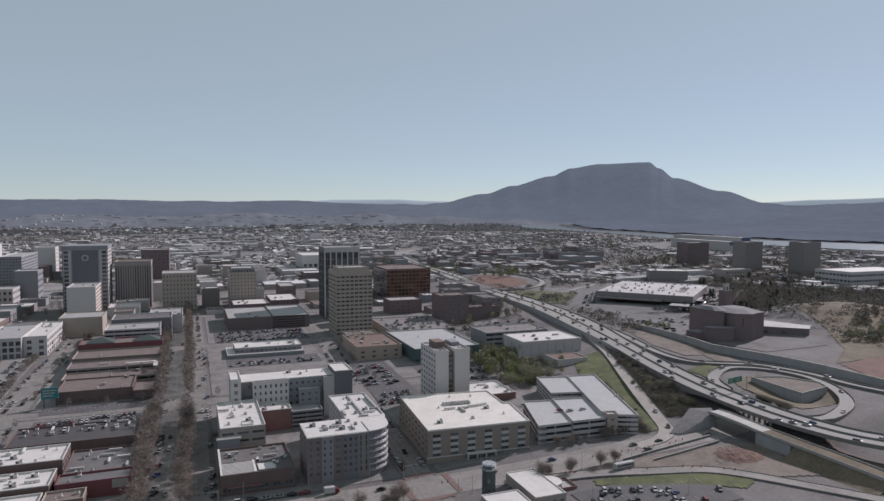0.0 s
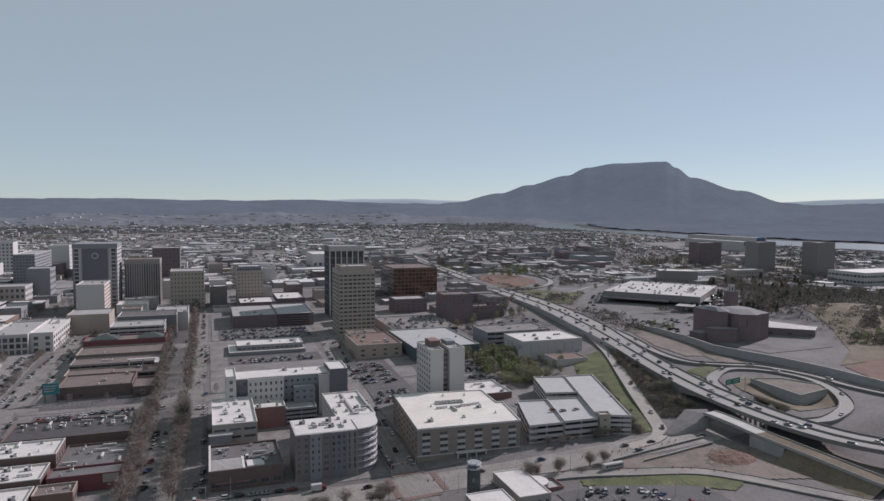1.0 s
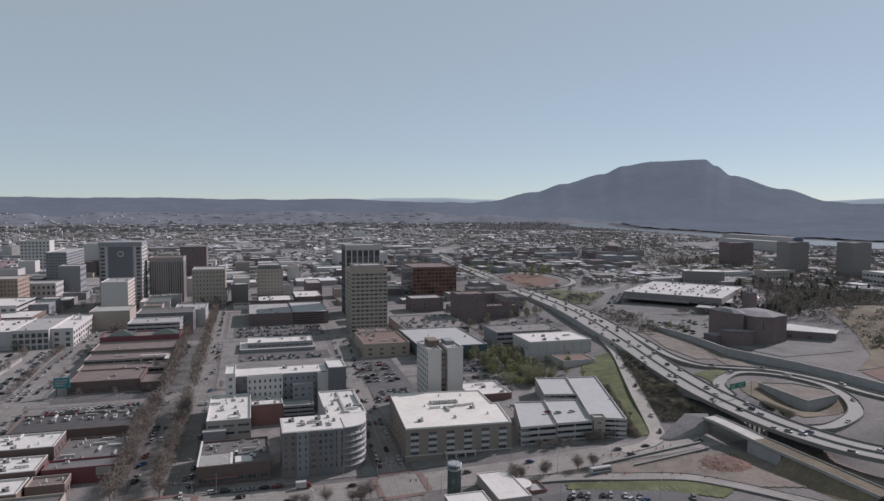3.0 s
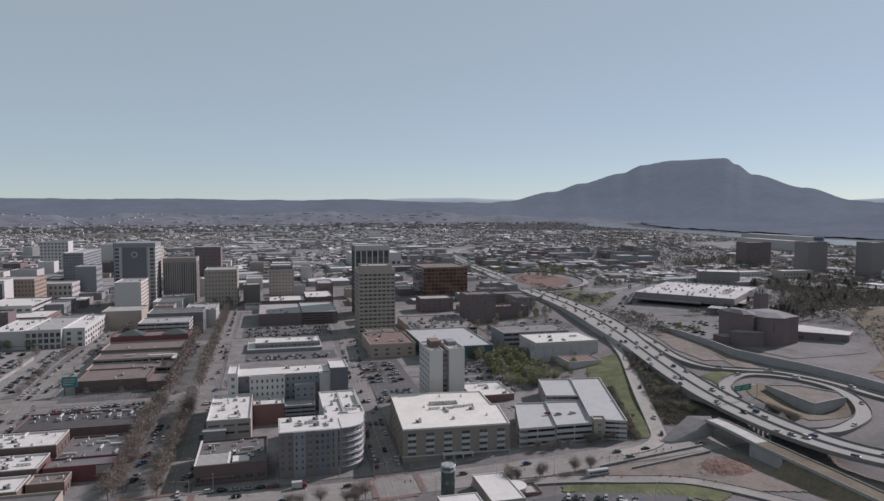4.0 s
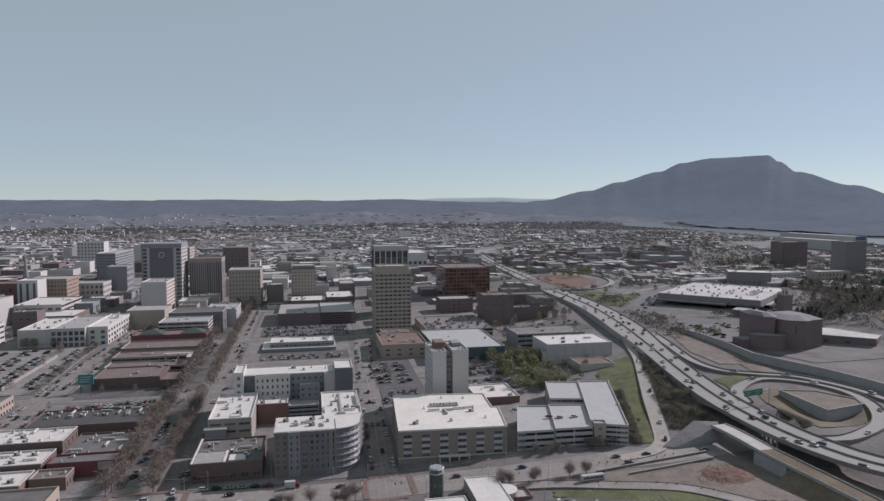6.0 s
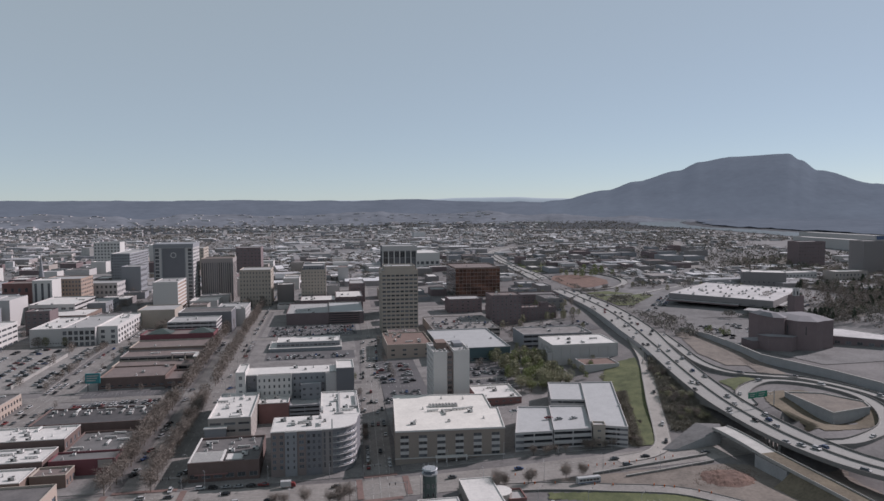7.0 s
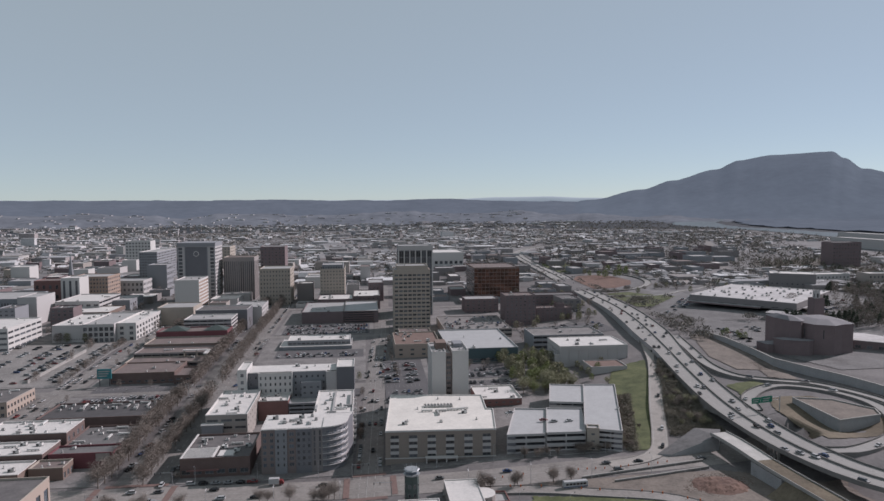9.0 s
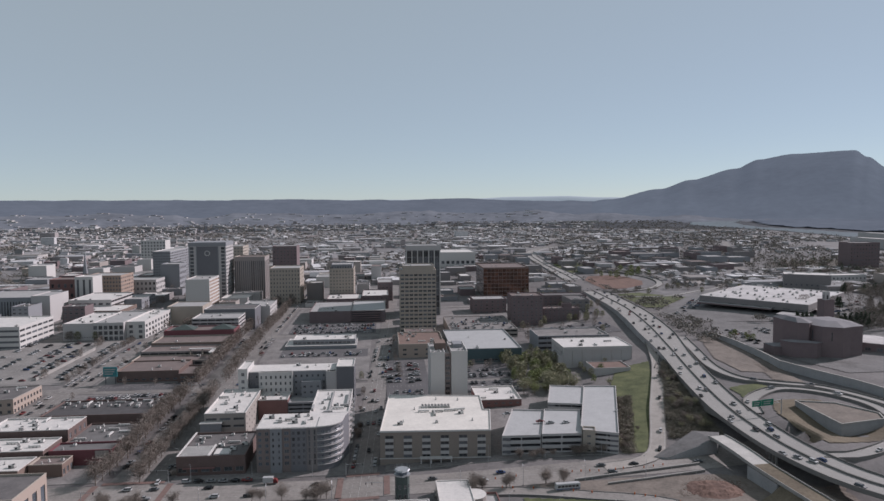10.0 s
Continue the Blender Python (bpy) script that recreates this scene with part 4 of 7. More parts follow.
bay = (10.0 - 1.6 - low - 3.6) / 4
ledge = Mesh()
for z in (low + 3.7, 9.3):
    ledge.box(-0.25, 58.6, -0.25, 0.05, z, z + 0.45, WHITEWALL)
put("ledge", ledge, hb, "pale stone string course")
for i in range(6):
    for k in range(1, 4):
        sp = Mesh()
        x, z = 58.4 * (i + 0.5) / 6, low + 3.6 + k * bay
        sp.box(x - 2.25, x + 2.25, -0.16, 0.0, z - 0.95, z + 0.75, PALEGREY)
        put("spandrel", sp, hb, "pale panel below a window")
porch = Mesh()
porch.box(21, 38, -3.0, 0, low + 4.3, low + 4.8, WHITEWALL)
for x in (21.6, 26.8, 32.0, 37.4):
    porch.box(x - 0.3, x + 0.3, -2.8, -2.2, low, low + 4.3, WHITEWALL)
put("porch", porch, hb, "white entrance canopy on square posts")
for i in range(9):
    UNITS.append((3, 149 + i * 1.9, 373.6 - 0.1 * i, 9.5, -3))
    UNITS.append((3, 149 + i * 1.9, 371.2 - 0.1 * i, 9.5, -3))
UNITS += [(1, 149, 363, 9.5, 0), (1, 157, 362, 9.5, 0), (1, 164, 363.5, 9.5, 0), (1, 170, 364.5, 9.5, 12), (0, 170, 358, 9.5, 0), (1, 155, 358, 9.5, 90), (2, 137, 346, 9.5, 0), (0, 135, 342, 9.5, 0), (3, 155, 343, 9.5, 0), (2, 171, 384, 9.5, 0), (2, 158, 387, 9.5, 0), (2, 144, 368, 9.5, 0), (2, 175, 345, 9.5, 0)]

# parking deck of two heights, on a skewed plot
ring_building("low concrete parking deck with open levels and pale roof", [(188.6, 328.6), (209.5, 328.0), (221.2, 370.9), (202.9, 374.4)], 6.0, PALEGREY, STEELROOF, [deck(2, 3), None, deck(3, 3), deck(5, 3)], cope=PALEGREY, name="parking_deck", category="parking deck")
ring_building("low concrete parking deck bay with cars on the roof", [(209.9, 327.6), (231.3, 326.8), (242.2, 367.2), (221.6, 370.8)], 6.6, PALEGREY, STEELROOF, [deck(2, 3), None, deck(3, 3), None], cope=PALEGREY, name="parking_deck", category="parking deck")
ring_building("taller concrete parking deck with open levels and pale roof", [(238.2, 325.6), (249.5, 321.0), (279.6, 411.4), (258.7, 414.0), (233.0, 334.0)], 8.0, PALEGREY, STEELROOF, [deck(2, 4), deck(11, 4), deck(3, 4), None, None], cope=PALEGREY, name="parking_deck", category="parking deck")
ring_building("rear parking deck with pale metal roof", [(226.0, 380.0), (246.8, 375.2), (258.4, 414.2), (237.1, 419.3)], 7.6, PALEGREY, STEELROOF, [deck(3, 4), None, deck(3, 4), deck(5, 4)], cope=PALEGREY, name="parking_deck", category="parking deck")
ring_building("tan stair tower between the parking decks", [(231.5, 325.6), (237.9, 324.2), (239.6, 330.0), (233.2, 331.6)], 8.8, TAN, GREYROOF, [grid(1, 3, 0.3, 0.3)], name="stair_tower", category="stair tower")
UNITS += [(2, 196, 362, 5.3, 0), (3, 262, 360, 7.3, 0)]

# slim white tower with dark stair slots
wt = thing("residential_tower", "slim white slab tower with a dark vertical slot and brick top", "building", (168, 422, 0), group="city buildings")
volume(wt, -11.5, -2.6, -15, 15, -8, 34.4, WHITEWALL, GREYROOF, dict(f=None, l=grid(6, 11, 0.5, 0.5), r=None), 0.8)
volume(wt, -2.5, 1.5, -13, 15, -8, 33.0, TAUPE, GREYROOF, dict(f=grid(1, 12, 0.7, 0.6), r=None), 0.8)
volume(wt, 1.6, 12, -15.5, 15, -8, 35.0, WHITEWALL, GREYROOF, dict(f=None, r=grid(6, 11, 0.5, 0.5), l=None), 0.8)
mm = Mesh()
mm.box(-8, -1, -4, 8, 33.6, 38.0, BROWNBRICK)
mm.box(4, 10, -2, 9, 34.2, 36.8, MIDGREY)
put("lift_house", mm, wt, "brick and grey lift houses")
for x in (-10, -6, 7, 9.5):
    UNITS.append((3, 168 + x, 413, 33.6, 0))

building("low red-brick building with white roof", 187, 216, 410, 443, 1.6, REDBRICK, WHITEROOF, front=grid(6, 2, 0.4, 0.4), right=grid(6, 2, 0.4, 0.4), cope=WHITEROOF, units=6)

# white and charcoal apartment range
wa = thing("apartment_building", "long white and charcoal five-storey apartment range with corner towers", "building", (68, 440, 0), group="city buildings")
for x0, x1, y0, zt, w, spec in (
    (-37, -31, -12, 21.6, WHITEWALL, grid(1, 6, 0.35, 0.5)), (-31, -24, -8.5, 18.6, DARKGREY, grid(2, 6, 0.4, 0.5)),
    (-24, -2, -10.5, 18.6, WHITEWALL, grid(7, 6, 0.36, 0.5)), (-2, 20, -8, 18.6, MIDGREY, grid(6, 6, 0.35, 0.4)), (20, 27, -11, 18.6, PALEGREY, None), (27, 38.5, -12, 21.8, DARKGREY, None),
):
    volume(wa, x0, x1, y0, 11, -7.5, zt, w, WHITEROOF, dict(f=spec, r=grid(5, 6, 0.4, 0.5) if x1 == 38.5 else None, l=grid(5, 6, 0.3, 0.5) if x0 == -37 else None), 0.6, cope=WHITEROOF)
volume(wa, 4, 17, -14, -8.2, -7.5, 12.5, MIDGREY, STEELROOF, dict(f=grid(3, 5, 0.4, 0.4)), 0.5)
top = Mesh()
top.box(-31, 27, -7.8, 10.8, 18.55, 18.8, WHITEROOF)
put("roof_membrane", top, wa, "white roof sheet over the whole range")
roof_units(40, 94, 436, 450, 18.8, 4, 17)

building("cream two-storey building with white roof and grey eaves", 22.5, 46, 376, 428, 8.4, BEIGE, WHITEROOF, front=grid(3, 4, 0.8, 0.35), right=grid(7, 4, 0.18, 0.3), left=grid(8, 4, 0.4, 0.4), cope=WHITEROOF, units=16)
eave = Mesh()
eave.box(20.5, 33, 372.5, 375.9, 3.2, 3.8, WHITEROOF)
eave.box(21.0, 32.5, 373.0, 375.9, -9.5, 3.2, MIDGREY)
tagged(put("porch", eave), "white-roofed grey entrance bay against a cream wall", "porch")
building("narrow red-brick building with white roof", 46.5, 65, 412, 430, 5.2, REDBRICK, WHITEROOF, right=None, cope=WHITEROOF, units=4)
building("dark open car deck between apartment blocks", 65.4, 84, 412, 428, 3.0, MIDGREY, GREYROOF, front=deck(2, 4), name="parking_deck", category="parking deck")

# low dark brick restaurant with slatted pergola roof
lb = building("low dark-brick restaurant with white-edged dark roof", 20.5, 55, 329, 366, 0.6, DARKBRICK, DARKROOF, front=grid(6, 1, 0.7, 0.4, base=1.0, head=3.6), left=grid(5, 1, 0.5, 0.4, head=3.6), units=14, keep=((20, 46, 328, 345),), cope=None)
for i in range(9):
    perg = Mesh()
    perg.box(-16, -2, -17.5 + i * 1.6, -16.8 + i * 1.6, 0.6, 0.9, WHITEROOF)
    put("pergola_slat", perg, lb, "white roof slat")
perg = Mesh()
perg.box(-17.2, -16.2, -18.4, 18.4, 0.75, 1.0, WHITEROOF)
perg.box(-1.8, -0.6, -18, -2, 0.6, 0.95, WHITEROOF)
put("roof_edge", perg, lb, "white roof edge band")
m = Mesh()
m.box(0.5, 8.5, -15, -7, -0.2, 0.35, WHITEROOF)
put("skylight", m, lb, "pale flat skylight")
awn = Mesh()
awn.box(-14, 2, -19.6, -18.4, -5.6, -5.1, REDBRICK)
put("awning", awn, lb, "faded red awning")

# row behind the second cross street
building("low pale building with broad white roof and raised middle", 37.5, 101.5, 590, 626, 2.6, MIDGREY, WHITEROOF, front=grid(16, 1, 0.8, 0.4, base=1.0, head=2.0), right=grid(6, 1, 0.7, 0.4, base=1.0), cope=WHITEROOF, parapet=0.4)
building("raised white roof storey", 44, 100, 597, 622, 6.8, MIDGREY, WHITEROOF, front=grid(14, 1, 0.85, 0.5), cope=WHITEROOF, parapet=0.4, units=7, z0=2.3, name="roof_storey", category="roof storey")
building("plum-brick parking garage with open end bays", 45, 90, 722, 800, 13.0, PURPLEBRICK, GREYROOF, front=None, units=6, cope=PURPLEBRICK)
building("open-level parking garage with bluish roof", 90.3, 128, 722, 800, 13.4, PURPLEBRICK, STEELROOF, front=deck(7, 5), right=deck(10, 5), cope=CONCRETE, name="parking_deck", category="parking deck")
building("dark brick building with white roof", 56, 98, 812, 860, 14.5, PURPLEBRICK, WHITEROOF, front=grid(7, 4, 0.4, 0.4), units=6)
building("red-brick warehouse with white roof", 99, 132, 818, 880, 17.0, PURPLEBRICK, WHITEROOF, front=grid(6, 4, 0.4, 0.4), units=4)
building("red-brick warehouse with plain painted walls", 118, 138, 884, 930, 26.0, PURPLEBRICK, GREYROOF, front=grid(4, 6, 0.4, 0.4))
building("pale stone hotel block with dark roof storey", 55.5, 87, 866, 915, 47.0, TAN, DARKROOF, front=grid(8, 10, 0.35, 0.4, base=3), right=grid(9, 10, 0.4, 0.45, base=3), name="hotel", units=4)
building("dark roof storey of the stone hotel", 58, 85, 870, 905, 52.0, MIDGREY, GREYROOF, front=grid(8, 1, 0.6, 0.5), z0=46.3, name="roof_storey", category="roof storey")

# concrete office tower with a window grid
building("tall tan concrete office tower with a deep grid of windows", 142.8, 179, 652, 690, 64.2, TAN, GREYROOF, front=grid(8, 15, 0.8, 0.5, deep=0.7, base=1.5, head=3.0), left=grid(7, 15, 0.8, 0.5, deep=0.7, base=1.5, head=3.0), right=grid(7, 15, 0.8, 0.5, deep=0.7, base=1.5, head=3.0), name="office_tower", units=6)
building("recessed roof storey of the office tower", 146, 177, 657, 685, 68.0, TAN, GREYROOF, z0=63.6, name="roof_storey", category="roof storey", units=3)
building("dark glass bank tower with white columns and crown", 152.8, 192, 762, 800, 82.0, DARKGREY, GREYROOF, front=grid(6, 10, 0.86, 0.9, head=6.0, deep=0.8, base=2), right=grid(5, 10, 0.86, 0.9, head=6.0, deep=0.8), left=grid(5, 10, 0.86, 0.9, head=6.0, deep=0.8), name="office_tower", cope=PALEGREY)
screen = thing("column_screen", "white full-height columns on the bank tower front", "columns", (172.4, 761.6, 0))
for i in range(7):
    m = Mesh()
    x = -19.6 + 39.2 * i / 6
    m.box(x - 0.6, x + 0.6, -0.4, 0.4, 2, 76.4, WHITEWALL)
    put("column", m, screen)
m = Mesh()
m.box(-20.4, 20.4, -0.6, 0.4, 76.5, 82.3, PALEGREY)
put("crown", m, screen, "pale crown band")

building("pink stone government building with brown roof", 139, 178, 550, 606, 10.4, PINKSTONE, REDROOF, front=grid(4, 2, 0.32, 0.42, base=2, head=2.5), left=grid(9, 2, 0.32, 0.42, base=2, head=2.5), units=12, cope=TAN)
building("low annex with brown roof", 146, 176, 608, 640, 8.0, TAN, BROWNROOF, units=10)
building("teal-clad hall with pale metal roof", 182, 240, 526, 612, 10.4, TEAL, STEELROOF, front=grid(9, 1, 0.85, 0.4, head=7.0, base=1), right=grid(10, 1, 0.85, 0.4, head=7, base=1), cope=STEELROOF, units=3)
building("flat roofed parking level with cars on top", 190, 256, 622, 700, 8.5, BEIGE, PAVING, front=deck(9, 2), name="parking_deck", category="parking deck", parapet=0.6)
building("white block with flat white roof and blank walls", 268, 324, 499, 537, 15.6, PALEGREY, WHITEROOF, front=dict(cols=7, rows=1, w=0.86, h=0.86, deep=0.5, open=True, head=1.6, base=1.0), left=dict(cols=5, rows=1, w=0.8, h=0.8, deep=0.5, open=True, head=1.6), units=5, cope=WHITEROOF, parapet=0.5)
building("lower grey block beside the white one", 262, 326, 560, 596, 13.0, MIDGREY, PAVING, front=deck(8, 3), units=4, cope=PALEGREY)
building("flat-roofed grey annex with plain painted walls", 264, 268, 499.5, 520, 9.0, PALEGREY, GREYROOF)
building("small brown-roofed annex with pale walls", 284, 312, 470, 492, 5.5, PALEGREY, REDROOF, cope=PALEGREY, parapet=0.6)
building("brown brick apartment tower", 261, 294, 676, 704, 33.0, PURPLEBRICK, BROWNROOF, front=grid(7, 9, 0.4, 0.4), left=grid(5, 9, 0.35, 0.4), units=3)
building("low brown brick wing beside the apartment tower", 297, 336, 686, 704, 17.5, PURPLEBRICK, BROWNROOF, front=grid(8, 5, 0.4, 0.4), units=5)
building("brown stair block on the low brick wing", 320, 329, 690, 699, 21.5, PURPLEBRICK, DARKROOF, z0=17.0, name="stair_tower", category="stair tower")
building("dark low brick block beside the highway", 322, 376, 790, 815, 17.5, PURPLEBRICK, DARKROOF, front=grid(9, 3, 0.4, 0.4))
building("dark brick offices with pale roof", 232, 272, 770, 800, 17.0, PURPLEBRICK, GREYROOF, front=grid(6, 4, 0.4, 0.4), units=3)
building("bronze mirror-glass office block", 262, 325, 888, 960, 43.5, BROWNBRICK, BROWNROOF, front=grid(12, 8, 0.95, 0.9, deep=0.15, head=1.5, glass=COPPERGLASS), left=grid(12, 8, 0.95, 0.9, deep=0.15, head=1.5, glass=GLASS), name="office_block", units=6)

# ---- left blocks ----
building("pale stucco office range with a low row of slots", -181, -153, 651, 722, 16.6, PALEGREY, WHITEROOF, front=grid(12, 1, 0.4, 0.16, base=1.0, head=9.5, deep=0.5), cope=PALEGREY, units=8)
building("pale office wing with a deep grid of tall windows", -152.8, -124, 649, 722, 17.4, PALEGREY, GREYROOF, front=grid(6, 3, 0.72, 0.72, head=2.0, deep=0.8), cope=WHITEROOF, units=4)
building("white office end pavilion with tall corner piers", -123.8, -106, 655, 735, 17.0, WHITEWALL, WHITEROOF, front=grid(2, 3, 0.4, 0.6, head=2.0, deep=0.6), right=grid(9, 3, 0.55, 0.6, head=2.0, deep=0.8), cope=WHITEROOF, units=6)
building("grey parking garage with white spandrels", -62, -17, 657, 690, 18.5, PALEGREY, GREYROOF, front=deck(6, 5), right=deck(5, 5), cope=WHITEWALL, name="parking_deck", category="parking deck", units=2)
building("dark-topped building behind the garage", -60, -8, 694, 728, 22.0, DARKGREY, DARKROOF, cope=WHITEWALL)
building("pale stucco block with a long orange-lit side", -30, 1.5, 730, 778, 19.0, PALEGREY, GREYROOF, right=grid(8, 4, 0.4, 0.45), front=None, units=5)
building("tan blank-walled theatre block", -110, -72, 735, 775, 19.5, TAN, GREYROOF)
building("white box with horizontal red-lined side decks", -117, -88.5, 830, 880, 39.0, WHITEWALL, GREYROOF, front=None, right=dict(cols=1, rows=9, w=0.96, h=0.5, deep=0.8, inner=ORANGESTONE, open=True), units=3, cope=WHITEWALL)
building("brown ribbed office tower", -77, -36, 918, 955, 60.0, BROWNTOWER, BROWNROOF, front=grid(15, 1, 0.45, 0.94, deep=0.5, head=3.5), right=grid(12, 1, 0.45, 0.94, deep=0.5, head=3.5), name="office_tower", cope=TAN)
ck = building("white office tower with a dark central panel and round clock", -130, -82, 893, 937, 81.0, PALEGREY, GREYROOF, front=grid(6, 16, 0.6, 0.78, head=5, skip=(2, 3)), right=grid(7, 16, 0.55, 0.5, head=5), name="office_tower")
m = Mesh()
m.box(-13.5, 13.5, -22.3, -22.05, 2, 76, DARKGREY)
put("centre_panel", m, ck, "dark full-height panel")
m = Mesh()
m.tube((0, -22.3, 67), (0, -22.6, 67), 3.6, 3.6, WHITEWALL, 20, True)
m.tube((0, -22.6, 67), (0, -22.7, 67), 2.7, 2.7, DARKGREY, 20, True)
put("clock", m, ck, "round pale clock face")
for x in (-23.5, -14.0, 14.0, 23.5):
    m = Mesh()
    m.box(x - 0.5, x + 0.5, -22.7, -22.02, 2, 81.4, MIDGREY)
    put("pier", m, ck, "grey full-height pier")
m = Mesh()
m.box(-24.4, 24.4, -22.6, 22.4, 76.5, 81.5, MIDGREY)
put("crown", m, ck, "grey crown band")
building("old beige office block with close windows", -22, 17, 870, 915, 48.0, TAN, GREYROOF, front=grid(10, 9, 0.35, 0.45), right=grid(8, 9, 0.35, 0.45), name="office_block")
building("long office block with white gridded side", -230, -203.5, 1054, 1160, 60.0, MIDGREY, GREYROOF, front=grid(7, 13, 0.55, 0.45), right=grid(13, 13, 0.6, 0.5, inner=WHITEWALL), name="office_block", cope=WHITEWALL)
building("grey block standing before the gridded offices", -203, -176, 1006, 1040, 44.0, MIDGREY, GREYROOF, right=grid(6, 5, 0.5, 0.5))

# brick shopping block along the avenue, stepped roofs
building("low brown brick store with brown gravel roof", -75, -29, 502, 538, 4.4, DARKBRICK, BROWNROOF, front=grid(8, 1, 0.5, 0.35, base=1, head=4.0), right=grid(6, 2, 0.4, 0.4), units=4, cope=BROWNBRICK)
building("small dark annex with tan roof", -28.5, -14.5, 498, 526, 2.6, DARKBRICK, BROWNROOF, front=grid(2, 2, 0.5, 0.4), right=grid(4, 2, 0.4, 0.4))
for y0, y1, zt, w, front, cope in (
    (540, 562, 3.6, BROWNTOWER, deck(9, 1), TAN), (562.5, 588, 6.4, BROWNTOWER, deck(9, 1), BROWNTOWER), (588.5, 622, 8.6, BROWNBRICK, None, TAN), (622.5, 648, 13.0, MAROON, grid(14, 1, 0.12, 0.2), MAROON),
):
    building("stepped brick parking terrace with tan roof", -78, -14, y0, y1, zt, w, BROWNROOF, front=front, right=grid(4, 3, 0.6, 0.5, deep=1.0), cope=cope, name="parking_terrace", category="parking terrace", units=2)
for x in (-62, -26):
    m = Mesh()
    m.poly([(x - 10, 626, 13.1), (x + 10, 626, 13.1), (x, 634, 17.0)], COPPER)
    m.poly([(x + 10, 626, 13.1), (x + 10, 642, 13.1), (x, 634, 17.0)], COPPER)
    m.poly([(x + 10, 642, 13.1), (x - 10, 642, 13.1), (x, 634, 17.0)], COPPER)
    m.poly([(x - 10, 642, 13.1), (x - 10, 626, 13.1), (x, 634, 17.0)], COPPER)
    m.box(x - 10.4, x + 10.4, 625.6, 642.4, 12.7, 13.1, COPPER)
    tagged(put("pyramid_roof", m), "green copper pyramid roof over the brick terrace", "roof")
m = Mesh()
m.box(-38, -16, 560, 562.5, 8.0, 8.7, WHITEROOF)
m.box(-18, -15, 545, 560, 8.0, 8.7, WHITEROOF)
for cx in (-37, -27, -16.5):
    m.box(cx - 0.4, cx + 0.4, 560.4, 561.4, 3.0, 8.0, TAN)
tagged(put("roof_canopy", m), "white curved canopy edge on a roof terrace", "canopy")
building("long dark-roofed market hall in dark brick", -84, -20, 407, 440, 0.4, DARKBRICK, TARROOF, front=None, right=grid(6, 1, 0.4, 0.4), units=34, keep=((-84, -20, 400, 424),), cope=DARKBRICK)
building("white-roofed low brick building", -96, -51, 371, 395, 3.4, DARKBRICK, WHITEROOF, right=grid(4, 2, 0.4, 0.5), units=13, cope=WHITEROOF)
building("low flat grey-roofed shop row", -50.5, -19.5, 362, 400, -2.6, DARKBRICK, LOTROOF, right=grid(8, 1, 0.6, 0.5), units=12)
rb = building("maroon painted shop building with grey roof", -51, -18.5, 348.5, 361.5, -0.9, MAROON, LOTROOF, front=None, right=grid(4, 2, 0.4, 0.4), units=2)
m = Mesh()
m.box(7.5, 14.5, -6.66, -6.52, -5.5, -1.4, BEIGE)
put("wall_sign", m, rb, "tan painted square on the maroon wall")
building("low building with white roof patches", -98, -53, 347, 368, 0.2, DARKBRICK, WHITEROOF, units=10, cope=WHITEROOF)
building("small brick shop with tan parapet", -54, -37.5, 334, 346, -2.6, BROWNBRICK, BROWNROOF, right=grid(3, 1, 0.6, 0.5), cope=TAN, units=3)
building("low white-roofed shop with plain painted walls", -98, -55, 326, 345, -2.2, BROWNBRICK, WHITEROOF, units=8, cope=WHITEROOF)
nb = building("dark-roofed brick corner building with white window bays", -75, -29, 272, 301, 5.8, PINKSTONE, DARKROOF, right=grid(4, 1, 0.55, 0.72, head=2.0, deep=0.4, glass=BLUEGLASS), front=grid(5, 1, 0.5, 0.7), cope=TAN, units=0)
m = Mesh()
m.box(-22, 2, -13, -2, 4.9, 5.25, WHITEROOF)
put("roof_patch", m, nb, "white membrane on part of the roof")

# far-left group
FARSHOP = [(-152, 434), (-116, 439), (-115, 474), (-152, 472)]
ring_building("two-storey brick shop row with a lit pale side", FARSHOP, 3.0, PINKSTONE, DARKROOF, [grid(7, 2, 0.4, 0.45), grid(9, 2, 0.55, 0.5, deep=0.5)], cope=BEIGE, units=4)
building("white horizontal-banded offices with plain painted walls", -262, -203, 617, 680, 20.5, WHITEWALL, WHITEROOF, front=grid(3, 4, 0.9, 0.4), right=dict(cols=6, rows=4, w=0.85, h=0.42, deep=0.5), cope=WHITEROOF, units=4)
building("blank pale-grey block with darker side", -262, -242, 756, 800, 31.0, PALEGREY, GREYROOF, right=None, front=None)
building("ribbed dark store building", -330, -263, 760, 830, 29.0, MIDGREY, GREYROOF, front=grid(22, 1, 0.5, 0.8, deep=0.6))
building("stepped white bank with deck levels", -238, -190, 790, 860, 21.0, PALEGREY, WHITEROOF, front=grid(6, 3, 0.6, 0.4), right=deck(8, 4), units=4)
building("orange-brick hotel with arched window rows", -268, -222, 905, 950, 38.0, ORANGESTONE, GREYROOF, front=grid(12, 7, 0.5, 0.5), right=grid(7, 7, 0.5, 0.5), name="hotel")
building("white ribbed tower block", -262, -240, 862, 890, 41.0, WHITEWALL, WHITEROOF, front=grid(3, 1, 0.4, 0.9), right=None)
building("church of red brick", -330, -280, 940, 975, 30.0, REDBRICK, BROWNROOF, front=grid(6, 2, 0.4, 0.4), name="church")
m = Mesh()
m.tube((-281, 938, 5), (-281, 938, 38), 4.2, 4.0, BROWNBRICK, 4, True)
m.tube((-281, 938, 38), (-281, 938, 68), 3.6, 0.15, MIDGREY, 8)
